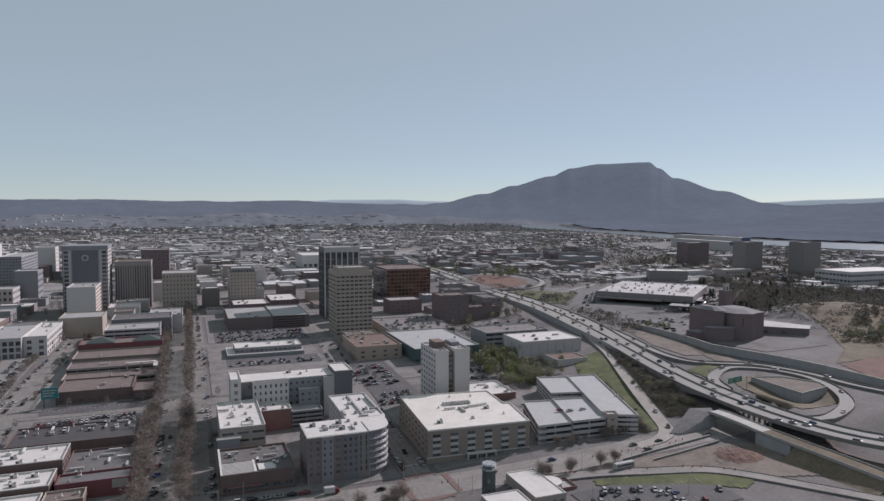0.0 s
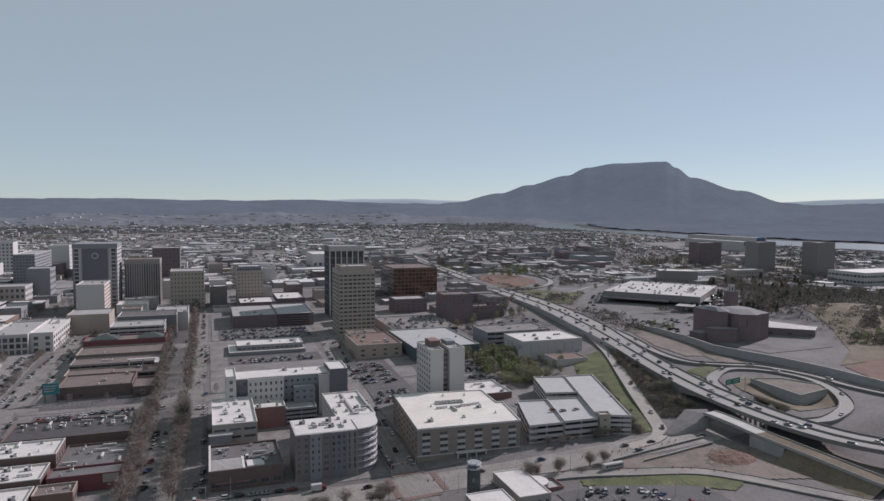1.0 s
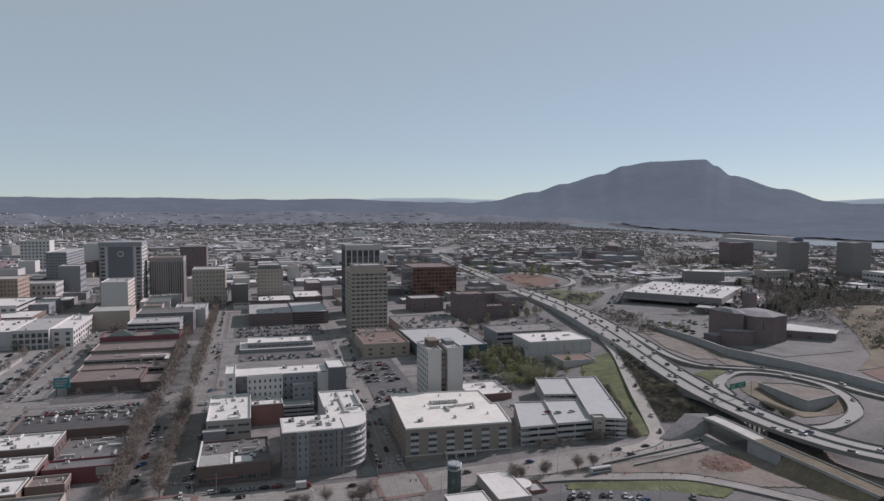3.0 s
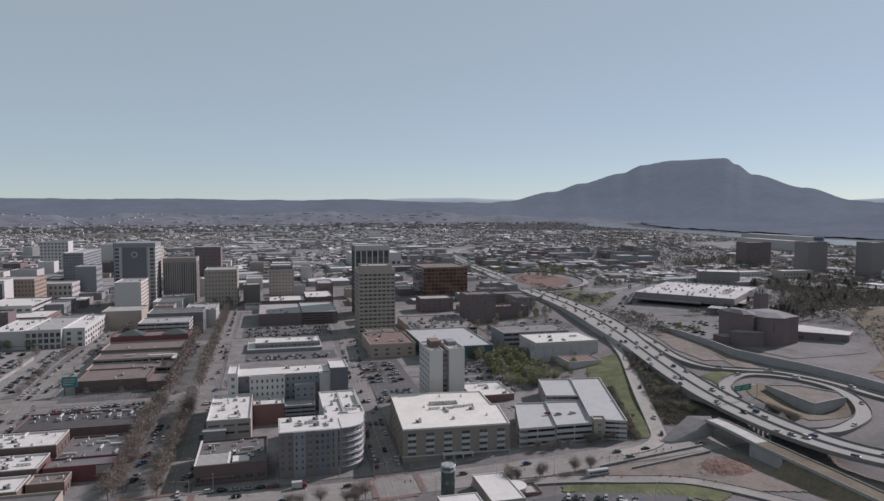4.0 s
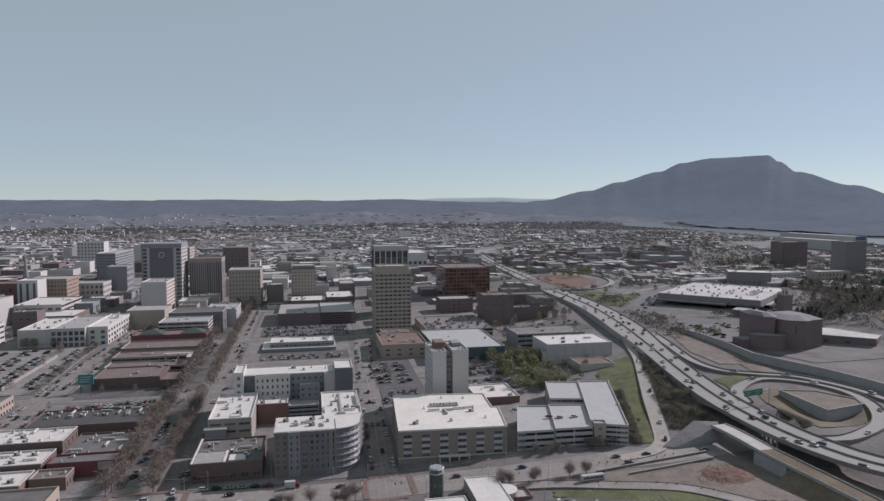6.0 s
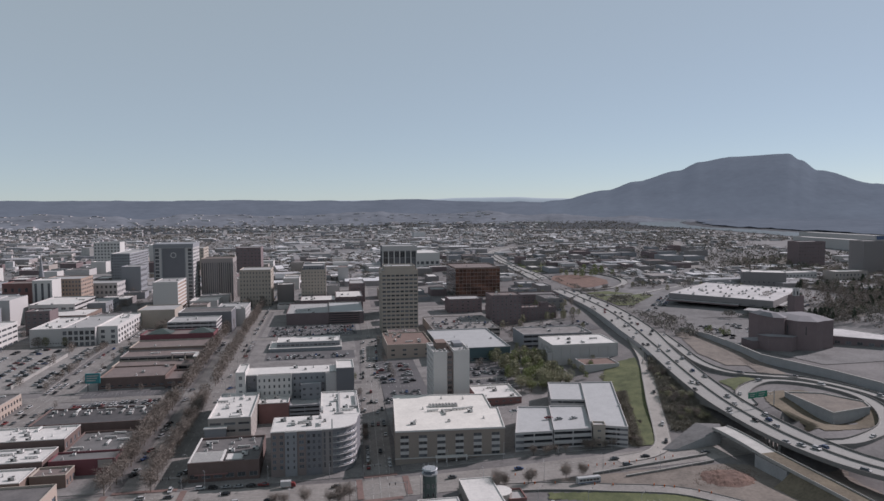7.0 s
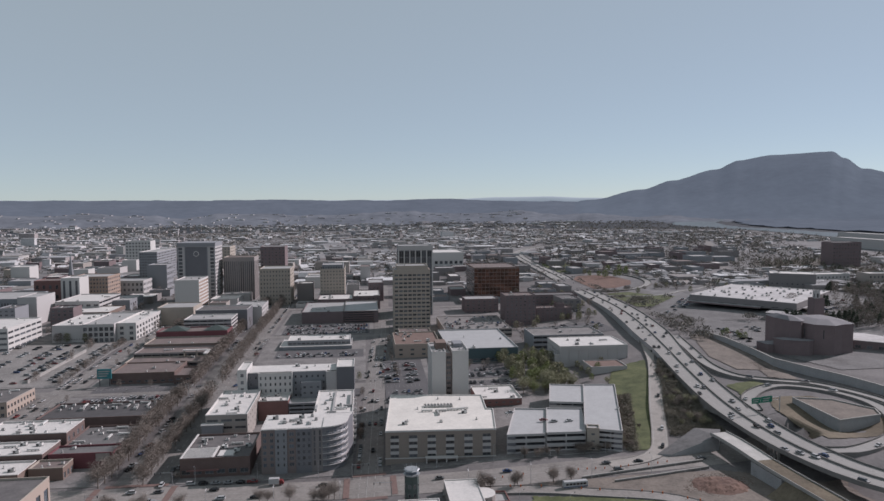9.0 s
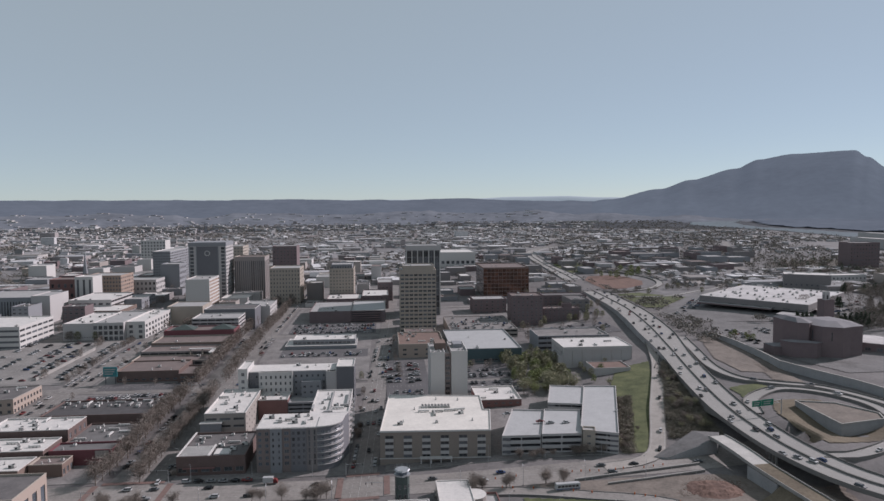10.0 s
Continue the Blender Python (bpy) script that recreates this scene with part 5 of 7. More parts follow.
tagged(put("church_spire", m), "pointed grey church spire on a brick tower", "spire")
building("white slab hotel with plain painted walls", -225, -195, 1250, 1280, 62.0, WHITEWALL, WHITEROOF, front=None, right=grid(4, 8, 0.3, 0.4))
building("banded pale office slab", -330, -285, 1290, 1320, 66.0, WHITEWALL, GREYROOF, front=grid(8, 9, 0.5, 0.5))
building("beige office slab with plain painted walls", -170, -125, 1210, 1260, 58.0, TAN, GREYROOF, front=grid(8, 9, 0.4, 0.4), right=grid(6, 9, 0.4, 0.4))
building("brown tower behind the clock tower", -60, -20, 1130, 1170, 62.0, PURPLEBRICK, GREYROOF, front=grid(7, 10, 0.4, 0.4))
building("red-brick shop hall by the far street", -215, -165, 750, 800, 14.0, BROWNBRICK, WHITEROOF, right=grid(6, 2, 0.4, 0.4), units=4)
building("grey flat-roofed store with plain painted walls", -215, -170, 830, 880, 16.0, MIDGREY, GREYROOF, right=grid(6, 2, 0.4, 0.4), units=3)
building("small white gridded offices", -240, -195, 960, 1000, 26.0, PALEGREY, GREYROOF, front=grid(8, 3, 0.5, 0.5), right=grid(6, 3, 0.5, 0.5))

# ---- right of the highway ----
st = thing("store_building", "very large flat store with bright white roof", "building", (559, 630, 0), group="city buildings", turn=41)
g0 = land(620, 720) - 3
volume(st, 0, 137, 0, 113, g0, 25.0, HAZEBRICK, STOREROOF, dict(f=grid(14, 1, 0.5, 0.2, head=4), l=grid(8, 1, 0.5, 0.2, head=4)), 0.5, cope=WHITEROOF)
for q in ((-8, -0.2, 34, 112, 18.5), (20, 60, -9, -0.2, 18.0), (-30, -8.2, -6, 22, 17.0)):
    annex = Mesh()
    annex.box(*q[:4], g0, q[4], PURPLEBRICK, GREYROOF)
    put("loading_porch", annex, st, "low plum-grey loading porch")
rnd = random.Random(5)
for _ in range(56):
    u, v = rnd.uniform(4, 133), rnd.uniform(4, 109)
    c, s_ = math.cos(radians(41)), math.sin(radians(41))
    UNITS.append((rnd.choice((0, 0, 3)), 559 + u * c - v * s_, 630 + u * s_ + v * c, 24.5, 41))
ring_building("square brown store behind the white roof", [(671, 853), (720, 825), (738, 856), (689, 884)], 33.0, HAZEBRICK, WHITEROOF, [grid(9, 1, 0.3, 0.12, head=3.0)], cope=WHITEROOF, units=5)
def church_hall():
    """Faceted brick blocks under low hipped roofs, a lower wing in front and a porch."""
    ob = thing("church_hall", "brown brick church hall of faceted blocks with grey hipped roofs", "building", (475, 480, 0), group="city buildings")
    z0 = land(475, 470) - 5
    for ring, zt, rise, name in (
        ([(-21, 4), (-15, -16), (-3, -23), (6, -19), (17, -17), (22, 4), (18, 26), (-14, 26)], 34.5, 3.0, "main_block"),
        ([(-31, 10), (-28, -5), (-21.2, -9), (-15.6, -4), (-18, 24), (-29, 26)], 36.0, 3.0, "side_block"),
        ([(-41, -4), (-38, -13), (-22, -20), (-15.4, -16.4), (-21.4, -9.4), (-31.4, -3.6)], 22.5, 0.4, "front_wing"),
        ([(-47, 9), (-46, -4), (-41.4, -5), (-31.6, -3.2), (-31.4, 9)], 17.5, 0.3, "porch_block"),
    ):
        m, r = Mesh(), Mesh()
        m.prism(ring, z0, zt, PURPLEBRICK, GREYROOF)
        put(name, m, ob)
        cx, cy = sum(q[0] for q in ring) / len(ring), sum(q[1] for q in ring) / len(ring)
        eave, top = inset(ring, -0.6), [(cx + (q[0] - cx) * 0.45, cy + (q[1] - cy) * 0.45, zt + rise) for q in ring]
        for k, q in enumerate(eave):
            t = eave[(k + 1) % len(eave)]
            r.poly([(*q, zt + 0.05), (*t, zt + 0.05), top[(k + 1) % len(top)], top[k]], CHURCHROOF)
        r.poly(top, CHURCHROOF)
        put("roof", r, ob, "grey hipped roof")
        for q, t in zip(ring, ring[1:]):
            if q[1] < 6 and t[1] < 6 and zt > 30:
                d = math.dist(q, t)
                for k in range(1, int(d / 6)):
                    u = k * 6 / d
                    put("window", pane(0.9, 7.0, GLASS), ob, at=Matrix.Translation((q[0] + (t[0] - q[0]) * u + (t[1] - q[1]) / d * 0.06, q[1] + (t[1] - q[1]) * u - (t[0] - q[0]) / d * 0.06, zt - 11)) @ Matrix.Rotation(math.atan2(t[1] - q[1], t[0] - q[0]), 4, "Z"))


CHURCHROOF = mat("grey_shingle_roof", (0.235, 0.225, 0.235), 0.9, 0.2, 0.12, 1.2)
church_hall()
building("square brick bell tower of the church hall", 494, 503, 512, 521, 47.5, PURPLEBRICK, CHURCHROOF, name="brick_tower", category="tower", left=grid(2, 1, 0.3, 0.2), front=grid(2, 1, 0.3, 0.2))
building("slender lantern stage on the bell tower", 496.5, 500.5, 514.5, 518.5, 54.0, PALEGREY, CHURCHROOF, z0=47.0, name="lantern", category="tower", front=grid(1, 1, 0.4, 0.6), left=grid(1, 1, 0.4, 0.6))
ring_building("low wing with bright white roof", [(500, 474), (530, 448), (548, 462), (532, 500), (506, 512)], 19.5, PURPLEBRICK, STOREROOF, [grid(5, 1, 0.5, 0.4), grid(4, 1, 0.5, 0.4)], cope=WHITEROOF, parapet=0.3)
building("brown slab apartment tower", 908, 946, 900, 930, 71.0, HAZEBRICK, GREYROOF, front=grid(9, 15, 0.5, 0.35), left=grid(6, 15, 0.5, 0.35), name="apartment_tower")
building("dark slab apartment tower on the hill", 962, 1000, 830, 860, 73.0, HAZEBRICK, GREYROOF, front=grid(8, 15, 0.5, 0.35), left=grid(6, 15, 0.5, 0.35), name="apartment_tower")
building("brown brick flats among trees", 904, 956, 1040, 1070, 63.0, PURPLEBRICK, GREYROOF, front=grid(10, 7, 0.4, 0.4))
building("long low office with white roof on the hill", 905, 1040, 700, 760, 37.0, PALEGREY, WHITEROOF, front=grid(24, 3, 0.8, 0.4), left=grid(10, 3, 0.8, 0.4))
building("low white-roofed clinic with plain painted walls", 760, 812, 880, 905, 27.0, PALEGREY, WHITEROOF, front=grid(9, 2, 0.4, 0.4))
building("low shop with white roof", 826, 880, 860, 885, 29.0, BEIGE, WHITEROOF, front=grid(9, 2, 0.4, 0.4))
for x0, x1, y0, y1, zt in ((1196, 1228, 1240, 1440, 52.0), (1312, 1346, 1320, 1570, 57.0)):
    works = building("long works hall with blue gable and pale ridged roof", x0, x1, y0, y1, zt, PALEGREY, WHITEROOF, name="works_hall", cope=PALEGREY)
    m = Mesh()
    m.box((x0 - x1) / 2 + 4, (x1 - x0) / 2 - 4, (y0 - y1) / 2 - 0.5, (y0 - y1) / 2 - 0.1, zt - 9, zt - 1, mat("blue_cladding", (0.10, 0.14, 0.24), 0.6))
    put("gable", m, works, "blue-clad gable")
building("wide white-roofed arena hall", 205, 300, 1250, 1340, 40.0, WHITEWALL, WHITEROOF, front=grid(10, 1, 0.6, 0.2))



# ---- trees ----
def tree_parts(kind, seed):
    """Trunk with limbs, and a crown of many small twig or leaf blades with gaps."""
    rnd = random.Random(seed)
    t, c = Mesh(), Mesh()
    tall = {"bare": 8.5, "bud": 8.5, "leaf": 7.5, "pine": 11.0}[kind]
    mat_ = {"bare": TWIG, "bud": BUD, "leaf": LEAF, "pine": PINE}[kind]
    t.tube((0, 0, -0.4), (0.1, 0, tall * 0.35), 0.22, 0.15, BARK, 7)
    t.tube((0.1, 0, tall * 0.35), (0, 0.1, tall * 0.8), 0.15, 0.05, BARK, 6)
    tips = []
    for i in range(16 if kind != "pine" else 22):
        ang = i * 2.4 + rnd.uniform(-0.4, 0.4)
        zb = tall * rnd.uniform(0.25, 0.6)
        if kind == "pine":
            zb = tall * (0.15 + 0.8 * i / 22)
            ln = (1 - i / 23) * 2.6 + 0.3
            tip = Vector((math.cos(ang) * ln, math.sin(ang) * ln, zb - 0.2))
        else:
            ln = rnd.uniform(1.6, 3.3)
            tip = Vector((math.cos(ang) * ln, math.sin(ang) * ln, zb + rnd.uniform(1.4, 3.2)))
        t.tube((0, 0, zb), tip, 0.08, 0.025, BARK, 5)
        tips.append((Vector((0, 0, zb)), tip))
    blades = {"bare": 1500, "bud": 1000, "leaf": 800, "pine": 720}[kind]
    for _ in range(blades):
        a, b = rnd.choice(tips)
        p = a.lerp(b, rnd.uniform(0.35, 1.2)) + Vector((rnd.gauss(0, 0.85), rnd.gauss(0, 0.85), rnd.gauss(0.05, 0.85)))
        d = Vector((rnd.gauss(0, 1), rnd.gauss(0, 1), rnd.gauss(0.35, 0.8))).normalized()
        s = d.cross(Vector((rnd.gauss(0, 1), rnd.gauss(0, 1), rnd.gauss(0, 1)))).normalized()
        ln, wd = {"bare": (1.5, 0.045), "bud": (1.0, 0.09), "leaf": (0.42, 0.22), "pine": (0.55, 0.2)}[kind]
        ln *= rnd.uniform(0.6, 1.3)
        c.poly([p - s * wd, p + d * ln, p + s * wd], mat_)
    return t.data("trunk"), c.data("crown")


TREES = {}
TREE_WORDS = {"bare": "leafless brown street tree with fine twigs", "bud": "street tree just coming into bud", "leaf": "small tree with fresh green spring leaves", "pine": "dark evergreen tree with dense needles"}


FEW = {"tree": 0, "car": 0}
REST = {"tree": Mesh(), "car": Mesh()}


def tree(kind, x, y, size=1.0, variant=0, dz=0.0):
    if y > 455 or x > 330 or x < -60:                      # far ones are joined
        rt = random.Random(int(x * 13 + y * 7))
        k, z, mt = REST["tree"], land(x, y), {"bare": TWIG, "bud": BUD, "leaf": LEAF, "pine": PINE}[kind]
        k.tube((x, y, z - 0.3), (x, y, z + 5 * size), 0.2 * size, 0.06 * size, BARK, 4)
        for _ in range(300):
            up = rt.uniform(0.22, 1.0)
            wide = 3.3 * size * ((1.08 - up) if kind == "pine" else math.sin(math.pi * min(1, max(0.08, up * 0.92))) ** 0.6)
            ang, rad = rt.uniform(0, 6.283), wide * math.sqrt(rt.random())
            p = Vector((x + rad * math.cos(ang), y + rad * math.sin(ang), z + 9.0 * size * up))
            d = Vector((rt.gauss(0, 1), rt.gauss(0, 1), rt.gauss(0.4, 0.8))).normalized() * size * rt.uniform(0.8, 1.7)
            s = d.cross(Vector((rt.gauss(0, 1), rt.gauss(0, 1), rt.gauss(0, 1)))).normalized() * size * (0.13 if kind == "bare" else 0.26)
            k.poly([p - s, p + d, p + s], mt)
        return None
    key = (kind, variant % 3)
    m = pose(x, y, land(x, y) + 0.25 + dz, 0, 0, (x * 37 + y * 91) % 360)
    if key not in TREES:
        tr, cr = tree_parts(kind, 11 + variant % 3)
        ob = thing("tree", TREE_WORDS[kind], "tree", group="trees")
        put("trunk", tr, ob)
        put("crown", cr, ob)
        TREES[key] = ob
    else:
        ob = copy_thing(TREES[key], m)
    ob.matrix_basis = m
    ob.scale = (size, size, size * (0.92 + 0.16 * ((x * 7 + y * 3) % 1)))
    return ob


rnd = random.Random(21)
n = 0
for side, x0 in ((-1, -15.0), (1, 4.5)):
    y = 322
    while y < 1000:
        if not any(a < y < b for a, b in ((300, 322), (472, 492), (642, 662), (820, 840))):
            xx = x0 + 3.5 * S((y - 320) / 300) + rnd.uniform(-1.8, 1.2)
            tree("bare", xx, y, rnd.uniform(1.05, 1.5), n)
            n += 1
        y += rnd.uniform(5.0, 6.6) if side < 0 else rnd.uniform(6.0, 8.0)
for y in range(325, 640, 80):                      # median trees
    if not (470 < y < 492):
        tree("bare", 19 + 0.003 * y, y + rnd.uniform(-3, 3), rnd.uniform(0.5, 0.7), n)
        n += 1
for x0, x1, y0, y1, count, kinds, lo, hi in (
    (-92, -90, 400, 640, 8, ("bare",), 0.5, 0.7), (-138, -134, 500, 640, 9, ("bare",), 0.7, 1.0), (-180, -140, 648, 650, 5, ("bare", "bud"), 0.9, 1.2),
    (-84, -80, 655, 730, 7, ("bare",), 0.9, 1.2), (109, 112, 325, 460, 9, ("bare",), 0.4, 0.6),
    (192, 245, 319, 324, 13, ("bare",), 0.45, 0.7), (-113, -110, 500, 640, 26, ("bare",), 0.5, 0.8), (-17, -14, 325, 470, 14, ("bare",), 0.8, 1.2), (262, 350, 600, 760, 34, ("bare", "bud"), 0.7, 1.1), (452, 462, 505, 515, 5, ("pine",), 0.9, 1.2), (-330, -60, 660, 1000, 120, ("bare",), 0.7, 1.2), (222, 262, 428, 530, 84, ("bud", "leaf", "bud"), 0.85, 1.35),
    (250, 262, 470, 560, 8, ("bare", "bud"), 0.7, 1.0), (166, 216, 286, 291, 10, ("bare",), 0.6, 0.95), (58, 108, 290, 296, 8, ("bare",), 0.75, 1.0), (-20, 50, 288, 294, 8, ("bare",), 0.7, 0.9),
    (296, 313, 345, 364, 12, ("bare", "bud"), 0.4, 0.7), (307, 319, 376, 400, 14, ("bare", "bud"), 0.4, 0.7), (320, 330, 418, 446, 10, ("bare", "bud"), 0.4, 0.6), (253, 258, 324, 340, 8, ("bare", "bud"), 0.4, 0.55), (262, 284, 352, 408, 10, ("bare",), 0.3, 0.4),
    (518, 575, 525, 600, 26, ("pine", "pine", "bare"), 1.0, 1.6), (460, 480, 500, 520, 6, ("pine", "leaf"), 0.7, 1.1), (575, 760, 575, 690, 60, ("bare", "bare", "pine"), 1.1, 1.7), (548, 600, 412, 432, 12, ("bud", "leaf"), 0.7, 1.0),
    (690, 900, 700, 830, 60, ("bare", "bare", "pine"), 1.1, 1.7), (460, 640, 790, 900, 14, ("bare", "bud"), 0.7, 1.0), (470, 560, 1000, 1080, 18, ("leaf", "bare"), 1.0, 1.5),
    (330, 392, 640, 780, 18, ("bare", "bud"), 0.7, 1.1), (300, 372, 820, 900, 18, ("bare", "bud"), 0.8, 1.2), (134, 139, 490, 640, 8, ("bare",), 0.6, 0.8), (24, 110, 490, 496, 8, ("bare", "bud"), 0.6, 0.8),
    (190, 240, 505, 520, 6, ("bud", "bare"), 0.6, 0.8), (-72, -20, 494, 497, 3, ("bare",), 0.5, 0.7), (-16, -13, 500, 640, 6, ("bare",), 0.7, 0.9), (430, 450, 520, 640, 8, ("leaf", "bare"), 0.5, 0.8),
    (278, 300, 440, 495, 8, ("leaf", "bud"), 0.5, 0.8),
):
    for _ in range(count):
        tree(rnd.choice(kinds), rnd.uniform(x0, x1), rnd.uniform(y0, y1), rnd.uniform(lo, hi), n)
        n += 1


def undergrowth(name, pts, count, material, label, seed, size=0.5, tall=1.6):
    rnd = random.Random(seed)
    m = Mesh()
    xs, ys = [p[0] for p in pts], [p[1] for p in pts]
    done = 0
    while done < count:
        x, y = rnd.uniform(min(xs), max(xs)), rnd.uniform(min(ys), max(ys))
        if not inside(pts, x, y):
            continue
        done += 1
        z = land(x, y)
        hgt = tall * (0.35 + 0.65 * abs(noise.noise(Vector((x / 7, y / 7, 0)))) * 2)
        for _ in range(9):
            p = Vector((x + rnd.gauss(0, 0.9), y + rnd.gauss(0, 0.9), z + rnd.uniform(0, hgt)))
            d = Vector((rnd.gauss(0, 1), rnd.gauss(0, 1), rnd.gauss(0.5, 0.7))).normalized() * size * rnd.uniform(0.6, 1.6)
            s = d.cross(Vector((rnd.gauss(0, 1), rnd.gauss(0, 1), rnd.gauss(0, 1)))).normalized() * size * 0.45
            m.poly([p - s, p + d, p + s], material)
    return tagged(put(name, m), label, "undergrowth", kind="stuff")


BRUSH = mat("winter_brush", (0.17, 0.16, 0.125), 0.98, 0.45, 0.15, 1.0, tint=(0.20, 0.175, 0.145))
undergrowth("brush", [(286, 340), (300, 334), (315, 334), (318, 360), (325, 400), (336, 450), (342, 480), (332, 462), (314, 412), (300, 380)], 7000, BRUSH, "tangled brown-green brush on the highway slope", 3, 0.45, 3.2)
undergrowth("hedge", [(252, 322), (258, 321), (290, 412), (282, 414)], 2600, BRUSH, "ragged brown-green hedge beside the parking deck", 4, 0.45, 4.2)
undergrowth("brush", [(318, 226), (330, 232), (320, 262), (314, 262)], 900, BRUSH, "dark brush below the highway edge", 5)
undergrowth("earth_clods", [(258, 270), (270, 264), (286, 266), (295, 274), (288, 286), (272, 286)], 260, REDDIRT, "heap of turned red earth and rubble", 6, 0.3, 2.0)
mound = Mesh()
for i in range(25):
    for j in range(25):
        x, y = 260 + 1.5 * i, 258 + 1.3 * j
        u = math.hypot((x - 278) / 16, (y - 274) / 13)
        mound.v.append((x, y, land(x, y) - 0.25 + 2.2 * S(1.15 - u) + 0.9 * noise.noise(Vector((x / 3, y / 3, 1))) * S(1.3 - u)))
for i in range(24):
    for j in range(24):
        a = i * 25 + j
        mound.f.append((a, a + 25, a + 26, a + 1))
        mound.m.append(mound.slot(REDDIRT))
tagged(put("earth_mound", mound), "low heap of red and tan earth beside the street", "earth", kind="stuff")


# ---- vehicles ----
CARCOLS = [("white", (0.45, 0.45, 0.45)), ("black", (0.015, 0.015, 0.017)), ("silver", (0.29, 0.295, 0.30)), ("grey", (0.12, 0.125, 0.13)), ("red", (0.17, 0.03, 0.03)), ("blue", (0.03, 0.06, 0.15))]
BODY = {c: mat(c + "_car_paint", v, 0.5, 0.05, 1.0, spec=0.35) for c, v in CARCOLS}
SHAPES = {
    "sedan": ([(-2.3, 0.35), (2.3, 0.35), (2.35, 0.7), (1.3, 0.92), (-1.5, 0.98), (-2.3, 0.9)], [(-1.55, 0.96), (1.3, 0.92), (0.55, 1.42), (-0.85, 1.45)]),
    "suv": ([(-2.35, 0.4), (2.3, 0.4), (2.35, 0.85), (1.35, 1.08), (-2.3, 1.1)], [(-2.2, 1.1), (1.35, 1.08), (0.75, 1.68), (-2.0, 1.72)]),
    "pickup": ([(-2.8, 0.45), (2.6, 0.45), (2.65, 0.9), (1.6, 1.1), (-2.8, 1.1)], [(-0.6, 1.1), (1.55, 1.1), (0.9, 1.75), (-0.5, 1.78)]),
}
WHEEL = None


def loft(m, prof, w0, w1, zmid, material):
    """A side profile drawn out across the car, narrowing above zmid."""
    def half(z):
        return w0 if z <= zmid else w1
    k = len(prof)
    L = [(x, -half(z), z) for x, z in prof]
    Rr = [(x, half(z), z) for x, z in prof]
    m.poly(L, material)
    m.poly(Rr[::-1], material)
    for i in range(k):
        j = (i + 1) % k
        m.poly([L[i], Rr[i], Rr[j], L[j]], material)


def car_proto(shape, colour):
    global WHEEL
    lower, upper = SHAPES[shape]
    ob = thing("car", f"{colour} {shape} on the street or parked in a marked bay" if shape != "pickup" else f"{colour} pickup truck with an open bed", "car", group="cars")
    m = Mesh()
    loft(m, lower, 0.9, 0.9, 9, BODY[colour])
    zt = upper[2][1]
    m.box(min(upper[3][0], upper[2][0]) + 0.05, upper[2][0] - 0.05, -0.66, 0.66, zt - 0.02, zt + 0.05, BODY[colour])
    put("body", m, ob)
    m = Mesh()
    loft(m, upper, 0.84, 0.68, 1.2, CARGLASS)
    put("cabin", m, ob, "dark glass cabin")
    if WHEEL is None:
        w = Mesh()
        w.tube((0, -0.11, 0), (0, 0.11, 0), 0.33, 0.33, TYRE, 10, True)
        w.tube((0, -0.12, 0), (0, 0.12, 0), 0.18, 0.18, STEEL, 8, True)
        WHEEL = w.data("wheel")
    for x in (-1.4, 1.4):
        for y in (-0.82, 0.82):
            put("wheel", WHEEL, ob, at=pose(x, y, 0.33))
    return ob


CARS = {}


def car(x, y, turn, rnd, z=None):
    colour = rnd.choice(("white", "white", "white", "black", "black", "silver", "silver", "grey", "grey", "black", "white", "silver", "grey", "black", "silver", "white", "red", "blue"))
    shape = rnd.choice(("sedan", "sedan", "suv", "suv", "pickup"))
    zz = land(x, y) + 0.32 if z is None else z
    m = pose(x, y, zz, 0, 0, turn)
    if y > 470 or x < -100 or FEW["car"] >= 235:
        k = REST["car"]
        lower, upper = SHAPES[shape]
        for prof, w0, w1, mt in ((lower, 0.9, 0.9, BODY[colour]), (upper, 0.84, 0.68, CARGLASS)):
            n0 = len(k.v)
            loft(k, prof, w0, w1, 1.2 if w1 < w0 else 9, mt)
            k.v[n0:] = [tuple(m @ Vector(v)) for v in k.v[n0:]]
        zt, n0 = upper[2][1], len(k.v)
        k.poly([(upper[3][0], -0.66, zt + 0.04), (upper[2][0], -0.66, zt + 0.04), (upper[2][0], 0.66, zt + 0.04), (upper[3][0], 0.66, zt + 0.04)], BODY[colour])
        k.v[n0:] = [tuple(m @ Vector(v)) for v in k.v[n0:]]
        return None
    FEW["car"] += 1
    if (colour, shape) in CARS:
        return copy_thing(CARS[colour, shape], m)
    CARS[colour, shape] = car_proto(shape, colour)
    CARS[colour, shape].matrix_basis = m
    return CARS[colour, shape]


rnd = random.Random(8)


def car_row(x0, y0, x1, y1, gap, turn, fill, z=None):
    d = math.dist((x0, y0), (x1, y1))
    for i in range(int(d / gap) + 1):
        if rnd.random() < fill:
            t = i * gap / d
            car(x0 + (x1 - x0) * t, y0 + (y1 - y0) * t, turn + rnd.uniform(-2, 2) + (180 if rnd.random() < 0.4 else 0), rnd, z)


# parking lots
for y in (446, 452, 462, 468):
    car_row(-78, y, -24, y, 2.9, 90, 0.62)
for x in (-118, -124, -142, -148, -160, -166, -182, -200):
    car_row(x, 512, x, 640, 3.0, 0, 0.34)
for y in (662, 669, 681, 687, 700, 706):
    car_row(34, y, 118, y, 2.9, 90, 0.6)
for x in (131, 137, 147, 152):
    car_row(x, 478, x, 535, 3.0, 0, 0.36)
